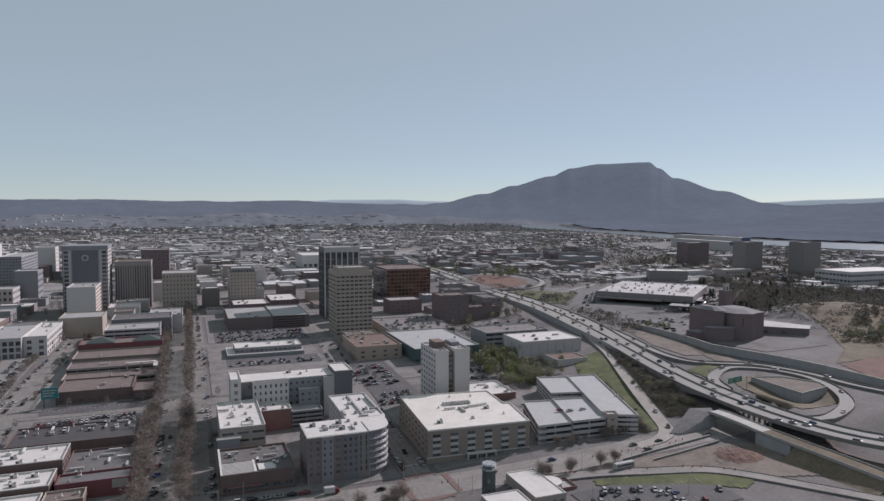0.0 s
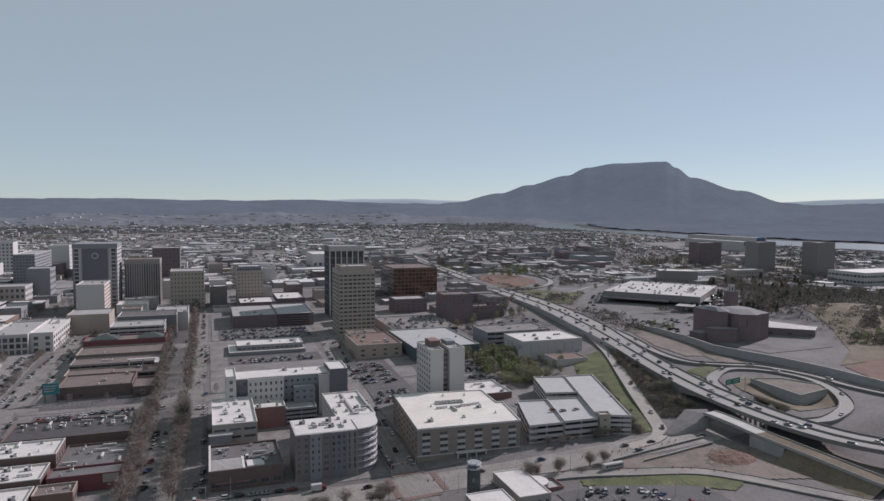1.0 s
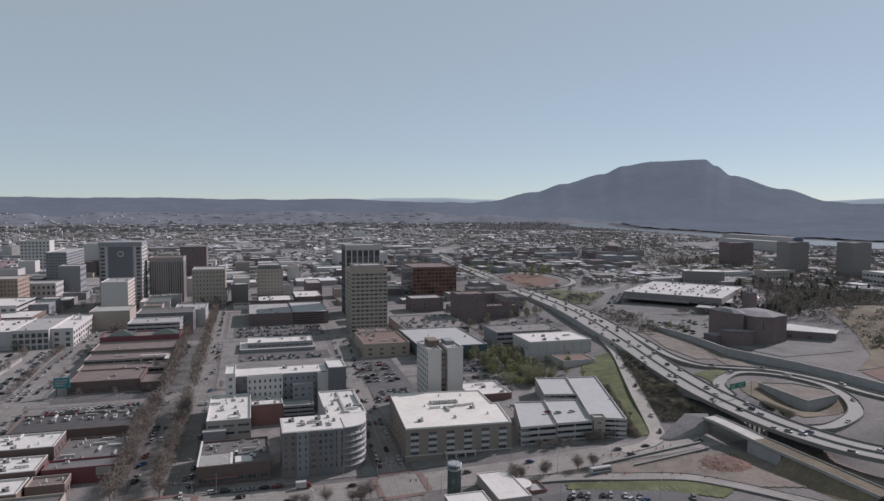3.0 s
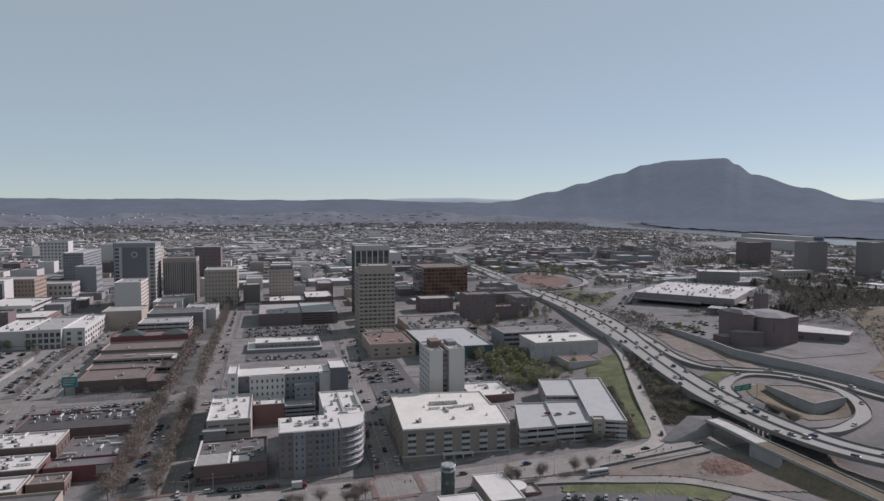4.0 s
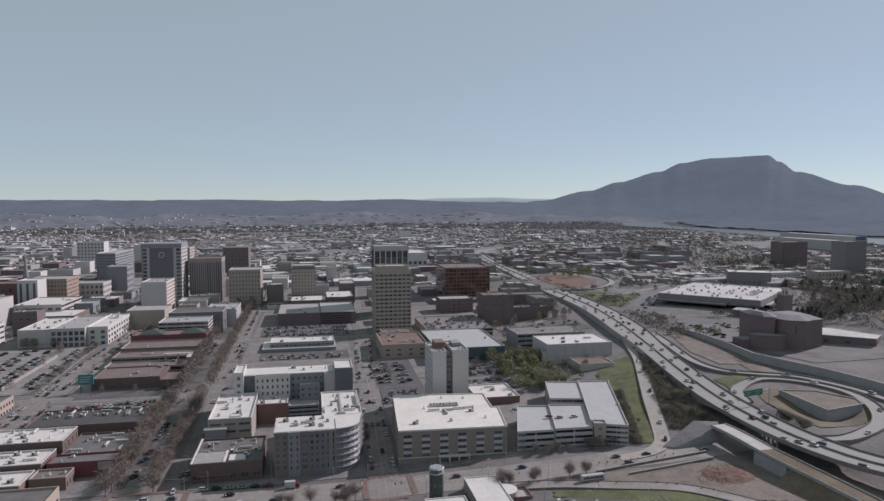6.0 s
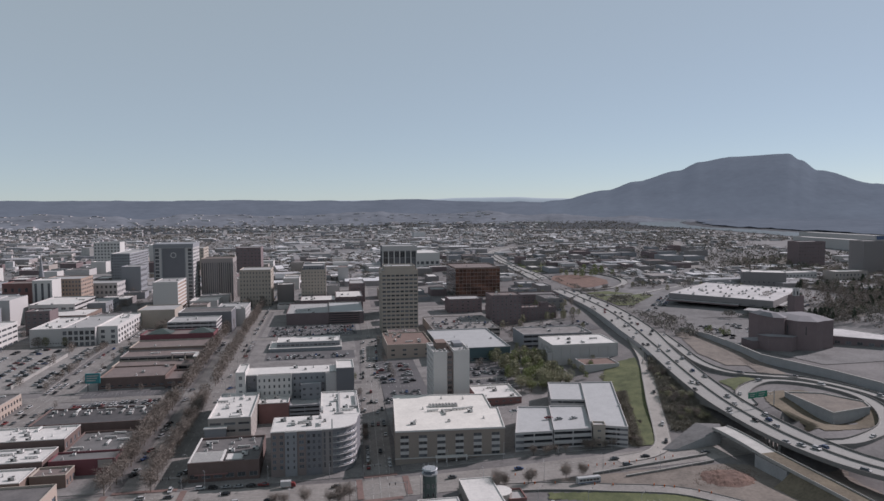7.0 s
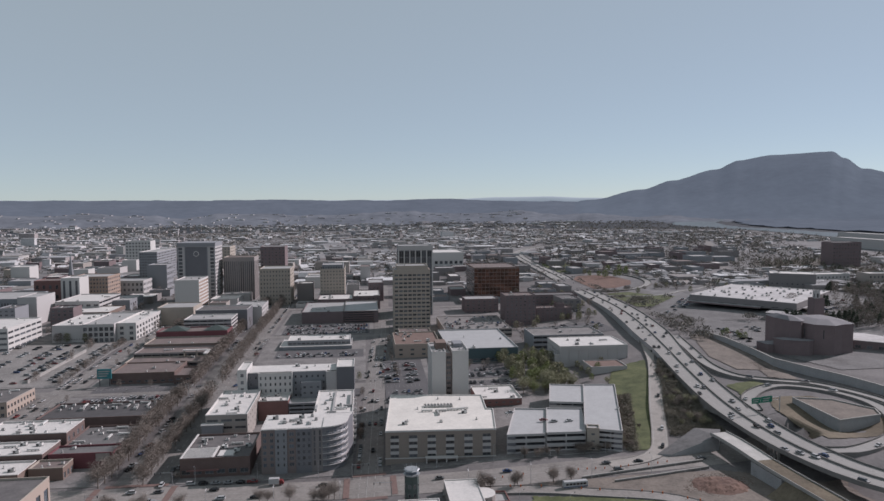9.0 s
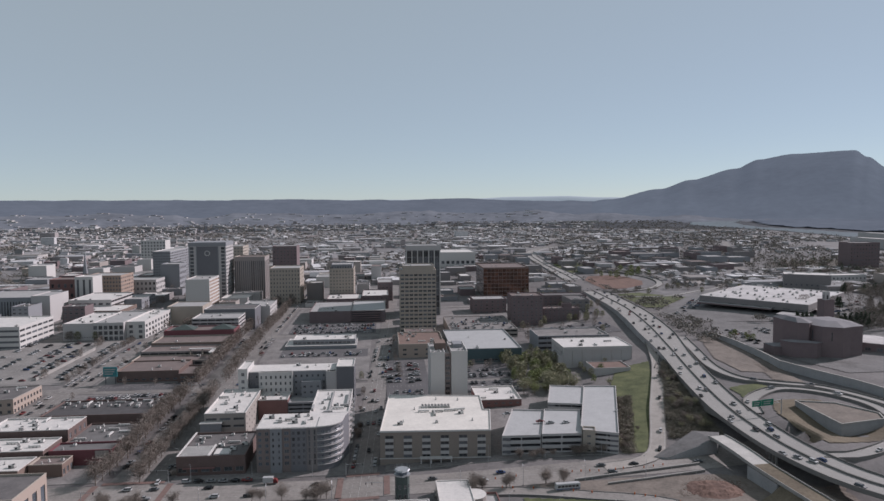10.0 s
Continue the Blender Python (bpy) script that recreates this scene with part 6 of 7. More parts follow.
for y in (448, 455, 466):
    car_row(188, y, 224, y, 2.9, 90, 0.55)
for y in (484, 490, 500):
    car_row(178, y, 226, y, 2.9, 90, 0.5)
for y in (436, 442, 450, 456):
    car_row(130, y, 154, y, 2.9, 90, 0.6)
for a, b in ((262, 0.5), (257, 0.4), (250, 0.35), (243, 0.45), (237, 0.4)):
    car_row(176 + a % 5, a + 5, 236, a - 20 + a % 3, 3.3, 65 - 40 * (a % 2), b)
for y in (630, 640, 652, 664, 676, 690):
    car_row(194, y, 258, y, 3.0, 90, 0.45, 8.1)
for y in (612, 622, 632, 642, 652):
    car_row(270, y, 352, y, 3.0, 90, 0.4)
for y in (714, 726, 738):
    car_row(304, y, 366, y, 3.0, 90, 0.35)
for y in (566, 573):
    car_row(40, y, 108, y, 3.0, 90, 0.55)
for y in (610, 622, 634, 648, 660):
    car_row(560, y, 660, y + 30, 3.2, 105, 0.35)
for i in range(5):
    car_row(440 + i * 16, 680 + i * 12, 500 + i * 16, 760 + i * 12, 3.2, -35, 0.35)
for x in (440, 446, 470, 476):
    car_row(x, 520, x + 10, 590, 3.2, 0, 0.3)
for y in (625, 640):
    car_row(540, y, 700, y + 15, 5, 10, 0.4)
# cars left on the parking deck roof
for x, y, turn in ((214, 349, 8), (219, 346, -170), (228, 346, 15), (198, 366, 20)):
    car(x, y, turn, rnd, 5.95 if x > 210 else 5.35)
# kerbside rows and traffic
for x, f in ((-9, 0.55), (17.3, 0.5)):
    car_row(x, 326, x + 2.5, 640, 5.6, 60, f * 0.45)
    car_row(x, 665, x, 1000, 6.0, 90, f * 0.8)
for x, f in ((-4, 0.16), (0, 0.2), (14, 0.2)):
    car_row(x, 300, x + 3, 950, 20, 90, f)
for off, f in ((-5.6, 0.65), (5.6, 0.7)):
    car_row(115.5 + off, 325, 120 + off, 462, 5.8, 88, f * 0.4)
    car_row(121 + off, 492, 129 + off, 640, 5.8, 88, f * 0.5)
for off in (-1.8, 1.8):
    car_row(115 + off, 330, 130 + off, 650, 22, 88, 0.55)
for x, f in ((-111.5, 0.6), (-95.5, 0.45), (-100, 0.12), (-106.5, 0.12)):
    car_row(x, 400, x + 4.5, 480, 6.2, 86, f)
    car_row(x + 4, 497, x + 10.5, 645, 6.2, 87, f)
    car_row(x + 11, 665, x + 10, 800, 6.2, 90, f)
car_row(-50, 314, 100, 310, 13, 0, 0.4)
car_row(-50, 303, 240, 297, 16, 0, 0.4)
car_row(150, 306, 290, 306, 17, 0, 0.45)
car_row(28, 320, 58, 319, 6.0, 0, 0.7)
car_row(195, 284, 262, 254, 15, -30, 0.5)
# highway traffic
line = along(HWY, 3.0, HWY_Z)
for lane, s in ((-9, 1), (-5.4, 1), (-2.4, 1), (2.4, -1), (5.4, -1), (9, -1)):
    i = rnd.randrange(4)
    while i < len(line) - 1:
        x, y, z, nx, ny = line[i]
        if y < 1250:
            k = highway_half(y) / 11.5
            car(x + nx * lane * k, y + ny * lane * k, math.degrees(math.atan2(-nx, ny)) + (180 if s < 0 else 0), rnd, z + 0.04)
        i += int(rnd.uniform(9, 34))
for road, zz in ((LOOP, on(LOOP, 0.75)), (OUTER, on(OUTER, 0.95)), (FRONTAGE, [z + 0.05 for z in FRONTAGE_Z])):
    ln = along(road, 3.0, zz)
    i = 6
    while i < len(ln) - 2:
        x, y, z, nx, ny = ln[i]
        car(x + nx * 1.5, y + ny * 1.5, math.degrees(math.atan2(-nx, ny)), rnd, z)
        i += int(rnd.uniform(8, 22))


def bus(x, y, turn, label):
    ob = thing("bus", label, "bus", (x, y, land(x, y) + 0.3), turn=turn)
    m = Mesh()
    m.box(-5.8, 5.8, -1.25, 1.25, 0.45, 3.1, BODY["white"])
    m.box(-5.6, 5.6, -1.1, 1.1, 3.1, 3.25, BODY["white"])
    put("body", m, ob)
    for s in (-1, 1):
        for i in range(6):
            w = Mesh()
            w.box(-5.0 + i * 1.7, -3.6 + i * 1.7, s * 1.25 - 0.03, s * 1.25 + 0.03, 1.6, 2.6, CARGLASS)
            put("window", w, ob)
        st = Mesh()
        st.box(-5.8, 5.8, s * 1.26 - 0.02, s * 1.26 + 0.02, 0.7, 1.0, BODY["blue"])
        put("stripe", st, ob, "blue side stripe")
    w = Mesh()
    w.box(5.78, 5.84, -1.1, 1.1, 1.4, 2.8, CARGLASS)
    put("windscreen", w, ob)
    for x_ in (-3.6, 3.6):
        for y_ in (-1.1, 1.1):
            put("wheel", WHEEL, ob, at=pose(x_, y_, 0.48) @ Matrix.Diagonal((1.45, 1.45, 1.45, 1)))
    return ob


bus(211, 281.3, 4, "white city bus with a blue stripe on the slip road")


def box_truck(x, y, turn):
    ob = thing("box_truck", "small box truck with a white body and red cab", "truck", (x, y, land(x, y) + 0.3), turn=turn)
    m = Mesh()
    m.box(-3.6, 1.4, -1.2, 1.2, 0.8, 3.4, BODY["white"])
    put("cargo_box", m, ob)
    m = Mesh()
    loft(m, [(1.5, 0.5), (3.6, 0.5), (3.6, 1.4), (3.0, 2.4), (1.5, 2.5)], 1.05, 1.0, 9, BODY["red"])
    put("cab", m, ob, "red cab")
    for x_ in (-2.2, 2.6):
        for y_ in (-1.0, 1.0):
            put("wheel", WHEEL, ob, at=pose(x_, y_, 0.45) @ Matrix.Diagonal((1.35, 1.35, 1.35, 1)))


box_truck(70, 315, 0)

# ---- by the river street ----
def lamp_post(x, y, turn, first=[]):
    m4 = pose(x, y, land(x, y) + 0.25, 0, 0, turn)
    if first:
        return copy_thing(first[0], m4)
    ob = thing("street_lamp", "tall grey steel street lamp with a curved arm", "street lamp", group="street lamps")
    m = Mesh()
    m.tube((0, 0, 0), (0, 0, 0.5), 0.25, 0.22, CONCRETE, 8, True)
    put("base", m, ob)
    m = Mesh()
    m.tube((0, 0, 0.4), (0, 0, 9), 0.11, 0.07, STEEL, 6)
    put("pole", m, ob)
    m = Mesh()
    m.tube((0, 0, 9), (1.2, 0, 9.7), 0.06, 0.05, STEEL, 5)
    m.tube((1.2, 0, 9.7), (2.4, 0, 9.8), 0.05, 0.05, STEEL, 5)
    put("arm", m, ob)
    m = Mesh()
    m.box(2.3, 3.1, -0.16, 0.16, 9.68, 9.86, DARKSTEEL)
    put("lamp_head", m, ob, "dark flat lamp head")
    ob.matrix_basis = m4
    first.append(ob)
    return ob


for y in range(335, 640, 33):
    lamp_post(-12, y, 0)
    lamp_post(17.5, y + 8, 180)
for x in range(30, 250, 30):
    lamp_post(x, 320.6, -90)
    lamp_post(x + 12, 290, 90)
for x, y in ((180, 262), (200, 254), (220, 245), (-50, 455), (-35, 458), (-65, 456), (134, 450), (210, 455), (-160, 560), (-180, 600), (270, 400), (455, 540), (470, 570)):
    lamp_post(x, y, 30)


def signal_mast(x, y, turn, first=[]):
    m4 = pose(x, y, land(x, y) + 0.25, 0, 0, turn)
    if first:
        return copy_thing(first[0], m4)
    ob = thing("traffic_signal", "traffic signal heads on a long steel mast arm", "traffic signal", group="traffic signals")
    m = Mesh()
    m.tube((0, 0, 0), (0, 0, 7), 0.15, 0.1, STEEL, 6)
    put("pole", m, ob)
    m = Mesh()
    m.tube((0, 0, 6.2), (9, 0, 6.6), 0.1, 0.05, STEEL, 5)
    put("mast_arm", m, ob)
    for u in (5.5, 8.3):
        m = Mesh()
        m.box(u - 0.2, u + 0.2, -0.2, 0.2, 5.5, 6.6, DARKSTEEL)
        put("signal_head", m, ob, "dark three-lamp signal head")
    ob.matrix_basis = m4
    first.append(ob)
    return ob


for x, y, t in ((19, 321, 180), (-12.5, 297, 0), (107, 319, 0), (126, 293, 180), (18, 493, 180), (-11, 471, 0), (108, 490, 0), (126, 468, 180)):
    signal_mast(x, y, t)

m = Mesh()
for x0, x1, y0, y1 in ((-13, 17, 320.5, 323.5), (-13, 17, 293, 296), (-17, -14, 297, 320), (19, 22, 297, 320), (107, 124, 318, 321), (105, 124, 290, 293), (103, 106, 294, 317), (126, 129, 294, 316)):
    k = 6
    for i in range(k):
        for j in range(k):
            xa, xb = x0 + (x1 - x0) * i / k, x0 + (x1 - x0) * (i + 1) / k
            ya, yb = y0 + (y1 - y0) * j / k, y0 + (y1 - y0) * (j + 1) / k
            m.poly([(u, v, land(u, v) + 0.34) for u, v in ((xa, ya), (xb, ya), (xb, yb), (xa, yb))], BRICKPAVE)
structure("brick_crosswalk", m, "worn red brick pedestrian crossings", "crosswalk")


TURRET_TOP = 8.2


def turret(x, y):
    """Octagonal copper-clad corner turret with a glazed lantern."""
    ob = thing("turret", "green copper octagonal turret with lantern top and finials", "turret", (x, y, 0))
    z0, z1 = land(x, y) - 0.3, TURRET_TOP
    m = Mesh()
    m.tube((0, 0, z0), (0, 0, z1), 3.3, 3.2, COPPER, 8, True)
    put("shaft", m, ob)
    m = Mesh()
    m.tube((0, 0, z1), (0, 0, z1 + 0.6), 3.7, 3.7, STEEL, 8, True)
    m.tube((0, 0, z1 + 2.2), (0, 0, z1 + 2.7), 3.6, 3.2, STEEL, 8, True)
    put("cornice", m, ob, "pale metal rings")
    m = Mesh()
    m.tube((0, 0, z1 + 0.6), (0, 0, z1 + 2.2), 2.8, 2.8, BLUEGLASS, 8)
    put("lantern", m, ob, "glazed lantern")
    for i in range(8):
        a = math.pi / 4 * i
        m = Mesh()
        m.tube((3.1 * math.cos(a), 3.1 * math.sin(a), z1 + 2.6), (3.4 * math.cos(a), 3.4 * math.sin(a), z1 + 4.4), 0.12, 0.03, STEEL, 5, True)
        put("finial", m, ob)
        for k in range(3):
            put("window", pane(1.1, 1.8, GLASS), ob, at=Matrix.Rotation(a + math.pi / 8, 4, "Z") @ Matrix.Translation((-0.55, -3.12, z0 + 2.5 + k * 4.2)))


turret(134.4, 277)
building("low pale building with white flat roof by the river street", 150.5, 166, 262, 292, -1.6, BEIGE, WHITEROOF, front=grid(4, 1, 0.5, 0.5), right=grid(6, 1, 0.5, 0.5), cope=WHITEROOF, parapet=0.3)
m = Mesh()
m.prism([(166.5 + 6 * math.cos(t), 278 + 6 * math.sin(t)) for t in [2 * math.pi * i / 14 for i in range(14)]], -8.5, -2.4, BEIGE, WHITEROOF)
tagged(put("rotunda", m), "round end bay with white roof", "rotunda")
building("pale lower hall in front of the turret", 128, 146, 253, 271, -0.8, BEIGE, WHITEROOF, cope=WHITEROOF, parapet=0.3)
building("small brick kiosk with flat roof and red chimney", 170, 178, 272, 283, -4.2, REDBRICK, GREYROOF)

# ---- street underpass and old ramp bridge ----
def ramp_bridge():
    ob = thing("ramp_bridge", "old concrete ramp bridge over the street, with abutments", "bridge", (0, 0, 0), kind="structure")
    pts, zs = [(301.5, 318), (302.5, 311), (304, 296), (305, 282), (307, 262), (310, 242), (314, 215)], [5.8, 5.8, 5.2, 4.4, 3.8, 2.8, 1.2]
    m = Mesh()
    prev = None
    for x, y, z, nx, ny in along(pts, 4.0, zs):
        row = [(x + nx * o, y + ny * o, z + dz) for o, dz in ((-5, -1.0), (-5, 0.6), (-4.7, 0.6), (-4.7, 0), (4.7, 0), (4.7, 0.6), (5, 0.6), (5, -1.0))]
        if prev:
            for i in range(7):
                m.poly((prev[i], row[i], row[i + 1], prev[i + 1]), (PALEDECK if y > 281 else DRYGRASS) if i == 3 else CONCRETE)
            m.poly((prev[7], row[7], row[0], prev[0]), CONCRETE)
        prev = row
    put("deck", m, ob)
    for pts2, name in (([(266, 314), (294, 330), (307, 326), (301, 316), (272, 311)], "abutment"), ([(299.5, 284), (310, 284), (312, 263), (301.5, 263)], "pier_wall")):
        m = Mesh()
        tops = [-2.5, 4.7, 4.7, 4.6, -2.2] if name == "abutment" else [3.3, 3.3, 2.7, 2.7]
        m.prism(pts2[::-1], -6, tops[::-1], WALLC, top=LOTGREY)
        put(name, m, ob)
    m = Mesh()
    prev = None
    for i, (x, y, z, nx, ny) in enumerate(along(pts[4:], 3.0, zs[4:])):
        row = []
        for off, drop in ((-16, 1.0), (-10, 0.55), (-5.1, 0.03), (5.1, 0.03), (10, 0.25), (18, 0.6), (30, 1.0)):
            px, py = x + nx * off, y + ny * off
            g = land(px, py) - 0.3
            row.append((px, py, (z - 0.9) * (1 - drop) + g * drop + 0.35 * noise.noise(Vector((px / 4, py / 4, 3))) * (abs(off) > 6)))
        if prev:
            for k in range(6):
                m.poly((prev[k], row[k], row[k + 1], prev[k + 1]), DIRT if k > 2 else DRYGRASS)
        prev = row
    put("embankment", m, ob, "rough brown grass embankment")


ramp_bridge()
for i in range(7):
    m = Mesh()
    x, y = 319 + i * 2.0, 292 + i * 6.0
    m.tube((x, y, -6), (x, y, 6.4), 0.75, 0.75, CONCRETE, 10)
    m.box(x - 1.0, x + 1.0, y - 0.9, y + 0.9, 6.0, 6.5, CONCRETE)
    tagged(put("bridge_pier", m), "round concrete pier under the highway deck", "pier", "bridge piers")


def gantry(x, y, z, turn, label, panels, span=16):
    ob = thing("sign_gantry", label, "road sign", (x, y, z), turn=turn)
    m = Mesh()
    m.tube((0, 0, -1), (0, 0, 8.4), 0.3, 0.22, STEEL, 8)
    put("post", m, ob)
    m = Mesh()
    for dz in (6.2, 7.8):
        m.tube((0, 0, dz), (-span, 0, dz), 0.12, 0.1, STEEL, 6)
    for i in range(9):
        m.tube((-span * i / 9, 0, 6.2), (-span * (i + 1) / 9, 0, 7.8), 0.06, 0.06, STEEL, 4)
    put("truss", m, ob)
    for u, w, hgt in panels:
        m = Mesh()
        m.box(u - w / 2, u + w / 2, -0.35, -0.22, 5.4, 5.4 + hgt, SIGNGREEN)
        p = put("sign_panel", m, ob, "green road sign panel")
        m = Mesh()
        for k in range(2):
            m.box(u - w * 0.36, u + w * (0.3 - 0.1 * k), -0.38, -0.35, 5.4 + hgt * (0.58 - 0.34 * k), 5.4 + hgt * (0.74 - 0.34 * k), PAINT)
        put("lettering_bar", m, p)


gantry(354, 345, 8.0, 12, "green road sign on a steel cantilever gantry", [(-10, 8, 3.6), (-17.5, 6.5, 3.4)], 21)
sg = thing("roadside_sign", "tall teal sign board with white panel on two posts", "sign", (-78, 499, 0))
m = Mesh()
m.box(-5, 5, -0.4, 0.4, 1.5, 8.8, mat("teal_sign", (0.05, 0.22, 0.24), 0.5))
put("board", m, sg)
for k in range(3):
    m = Mesh()
    m.box(-4, 4 - k, -0.46, -0.4, 6.6 - k * 1.7, 7.4 - k * 1.7, PAINT)
    put("lettering_bar", m, sg)
for x in (-3.5, 3.5):
    m = Mesh()
    m.tube((x, 0.2, -6), (x, 0.2, 1.6), 0.3, 0.3, DARKSTEEL, 6)
    put("post", m, sg)

# cones along the road works
cone = None
rc = random.Random(31)
for i in range(44):
    if rc.random() < 0.35:
        continue
    ln = along(LOWRAMP if i % 2 else [(150, 297), (200, 296), (245, 297), (288, 303)], 4.4)
    q = ln[min(len(ln) - 1, 4 + (i // 2) % (len(ln) - 5))]
    o = 3.4 + rc.uniform(-0.9, 0.4)
    x, y = q[0] + q[3] * o, q[1] + q[4] * o
    mm4 = pose(x, y, land(x, y) + 0.6)
    if cone is None:
        cone = thing("traffic_cone", "orange and white road-works barrel", "traffic cone", group="road-works barrels")
        m = Mesh()
        m.tube((0, 0, 0), (0, 0, 1.0), 0.32, 0.24, mat("orange_plastic", (0.5, 0.13, 0.03), 0.6), 8, True)
        put("barrel", m, cone)
        cone.matrix_basis = mm4
    else:
        copy_thing(cone, mm4)

# low wall round the far car park
wall_line("car_park_wall", [(-138, 512), (-135, 560), (-133, 606)], [-8, -6, -3], [-1.4, 0.2, 2.0], 0.6, "pale low wall beside a car park", CONCRETE)



# ---- woods beyond the highway ----
def woods(pts, count, seed, evergreen=0.2, lo=3.2, hi=5.5):
    """Leafless woods: each crown a loose heap of small blades round a thin trunk."""
    rt = random.Random(seed)
    m = Mesh()
    xs, ys = [p[0] for p in pts], [p[1] for p in pts]
    done = 0
    while done < count:
        x, y = rt.uniform(min(xs), max(xs)), rt.uniform(min(ys), max(ys))
        if not inside(pts, x, y):
            continue
        done += 1
        z, size = land(x, y), rt.uniform(lo, hi)
        pine = rt.random() < evergreen
        mt = PINE if pine else rt.choice((WOODTWIG, WOODTWIG, WOODTAN))
        m.tube((x, y, z - 0.3), (x, y, z + size * 1.2), 0.22, 0.1, BARK, 4)
        for _ in range(95):
            up = rt.random()
            wide = size * ((1.05 - up) * 0.8 if pine else math.sqrt(max(0.05, 1 - (up * 1.7 - 0.7) ** 2)))
            ang, rad = rt.uniform(0, 6.283), wide * math.sqrt(rt.random())
            p = Vector((x + rad * math.cos(ang), y + rad * math.sin(ang), z + size * (0.45 + 1.5 * up)))
            d = Vector((rt.gauss(0, 1), rt.gauss(0, 1), rt.gauss(0.4, 0.8))).normalized() * rt.uniform(0.7, 1.5)
            s = d.cross(Vector((rt.gauss(0, 1), rt.gauss(0, 1), rt.gauss(0, 1)))).normalized() * 0.36
            m.poly([p - s, p + d, p + s], mt)
    return tagged(put("woods", m), "brown leafless woods with dark evergreens on the hillside", "woods", kind="stuff")


WOODTWIG = mat("woodland_twigs", (0.24, 0.205, 0.185), 0.97, 0.4, 0.1, 0.8, tint=(0.17, 0.145, 0.13))
WOODTAN = mat("woodland_tan_twigs", (0.27, 0.24, 0.19), 0.97, 0.4, 0.1, 0.8, tint=(0.15, 0.135, 0.10))
for pts, count, evergreen in zip(WOODLAND, (820, 320, 320, 300), (0.4, 0.25, 0.2, 0.25)):
    woods(pts, count, 41 + count, evergreen)
woods([(524, 520), (566, 540), (570, 610), (545, 640), (520, 600)], 34, 45, 0.75, 3.6, 5.2)
woods([(600, 440), (650, 470), (640, 480), (592, 452)], 22, 46, 0.0, 2.0, 3.0)

tagged(put("far_cars", REST["car"]), "rows of parked and passing cars across the city", "cars", kind="stuff")
tagged(put("distant_trees", REST["tree"]), "leafless and evergreen trees on slopes and along streets", "trees", kind="stuff")

# ---- the far city ----
HWY_LINE = along(HWY, 25.0, HWY_Z)
DIAGONAL = along(STREETS[8][0], 20.0)


def free(x, y, gap=20):
    if any(a - gap < x < b + gap and c - gap < y < d + gap for a, b, c, d in ((-150, -84, 840, 1000), (560, 720, 670, 840), (445, 540, 880, 1080), (450, 560, 780, 870), (435, 545, 420, 610), (1100, 1330, 1200, 1580))):
        return False
    if any(abs(x - p[0]) < 16 + gap and abs(y - p[1]) < 30 + gap for p in HWY_LINE):
        return False
    return not any(inside(ln, x, y - 40) or inside(ln, x + 25, y) or inside(ln, x, y) for ln in (RIVER_LINE,))


# single buildings of the middle distance
rnd = random.Random(77)
WALLS = [TAN, HAZEBRICK, PURPLEBRICK, PALEGREY, PURPLEBRICK, BEIGE, MIDGREY, WHITEWALL]
ROOFS = [WHITEROOF, WHITEROOF, GREYROOF, GREYROOF, BROWNROOF, DARKROOF]
LABELS = {"white_membrane_roof": "white", "grey_roof": "grey", "brown_gravel_roof": "brown gravel", "dark_roof": "dark"}
used = []
for ob in list(scene.collection.objects):
    if ob.get("group") == "city buildings":
        for ch in ob.children:
            if ch.name.startswith(("roof", "wall")):
                xs = [ob.matrix_basis.translation.x + v[0] for v in ch.bound_box]
                ys = [ob.matrix_basis.translation.y + v[1] for v in ch.bound_box]
                used.append((min(xs), max(xs), min(ys), max(ys)))
made = 0
tries = [(rnd.uniform(-0.36 * y - 40, 0.62 * y + 60), y) for y in [rnd.uniform(655, 1420) for _ in range(2600)]]
tries = [(rnd.uniform(-330, 140), rnd.uniform(665, 1150)) for _ in range(900)] + tries
lanes = [p for pts, wd in STREETS[:3] for p in along(pts, 60)]
for x, y in tries:
    if made >= 222:
        break
    w, d = rnd.uniform(16, 42), rnd.uniform(18, 44)
    if x < 400:
        if any(abs(x - p[0]) < w / 2 + 15 and abs(y - p[1]) < 60 for p in lanes) or any(abs(y - yy) < d / 2 + 9 for yy in (650, 830, 1008)):
            continue
    if not free(x, y, w / 2) or any(a - 6 < x + w / 2 and b + 6 > x - w / 2 and c - 6 < y + d / 2 and e + 6 > y - d / 2 for a, b, c, e in used):
        continue
    if 34 < x < 118 and 655 < y < 715 or 420 < x < 760 and 590 < y < 1060 or 200 < x < 400 and 540 < y < 745:
        continue
    floors = rnd.choice((1, 2, 2, 3, 3, 4, 6)) if x < 200 and y < 1250 else rnd.choice((1, 1, 2, 2, 3))
    wall, roof = rnd.choice(WALLS), rnd.choice(ROOFS)
    if x > 185:
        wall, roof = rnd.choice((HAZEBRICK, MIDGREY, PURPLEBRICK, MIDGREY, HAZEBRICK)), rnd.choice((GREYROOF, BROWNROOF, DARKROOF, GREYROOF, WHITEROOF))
    used.append((x - w / 2, x + w / 2, y - d / 2, y + d / 2))
    spec = grid(max(2, int(w / 5.5)), floors, 0.5, 0.45)
    side = grid(max(2, int(d / 6)), floors, 0.5, 0.45)
    building(f"{wall.name.replace('_', ' ')} building of {floors} storeys with {LABELS[roof.name]} flat roof", x - w / 2, x + w / 2, y - d / 2, y + d / 2, land(x, y) + 1 + 3.9 * floors, wall, roof,
             front=spec if y < 790 else None, right=None, left=None, units=2 if y < 1000 else 0)
    made += 1

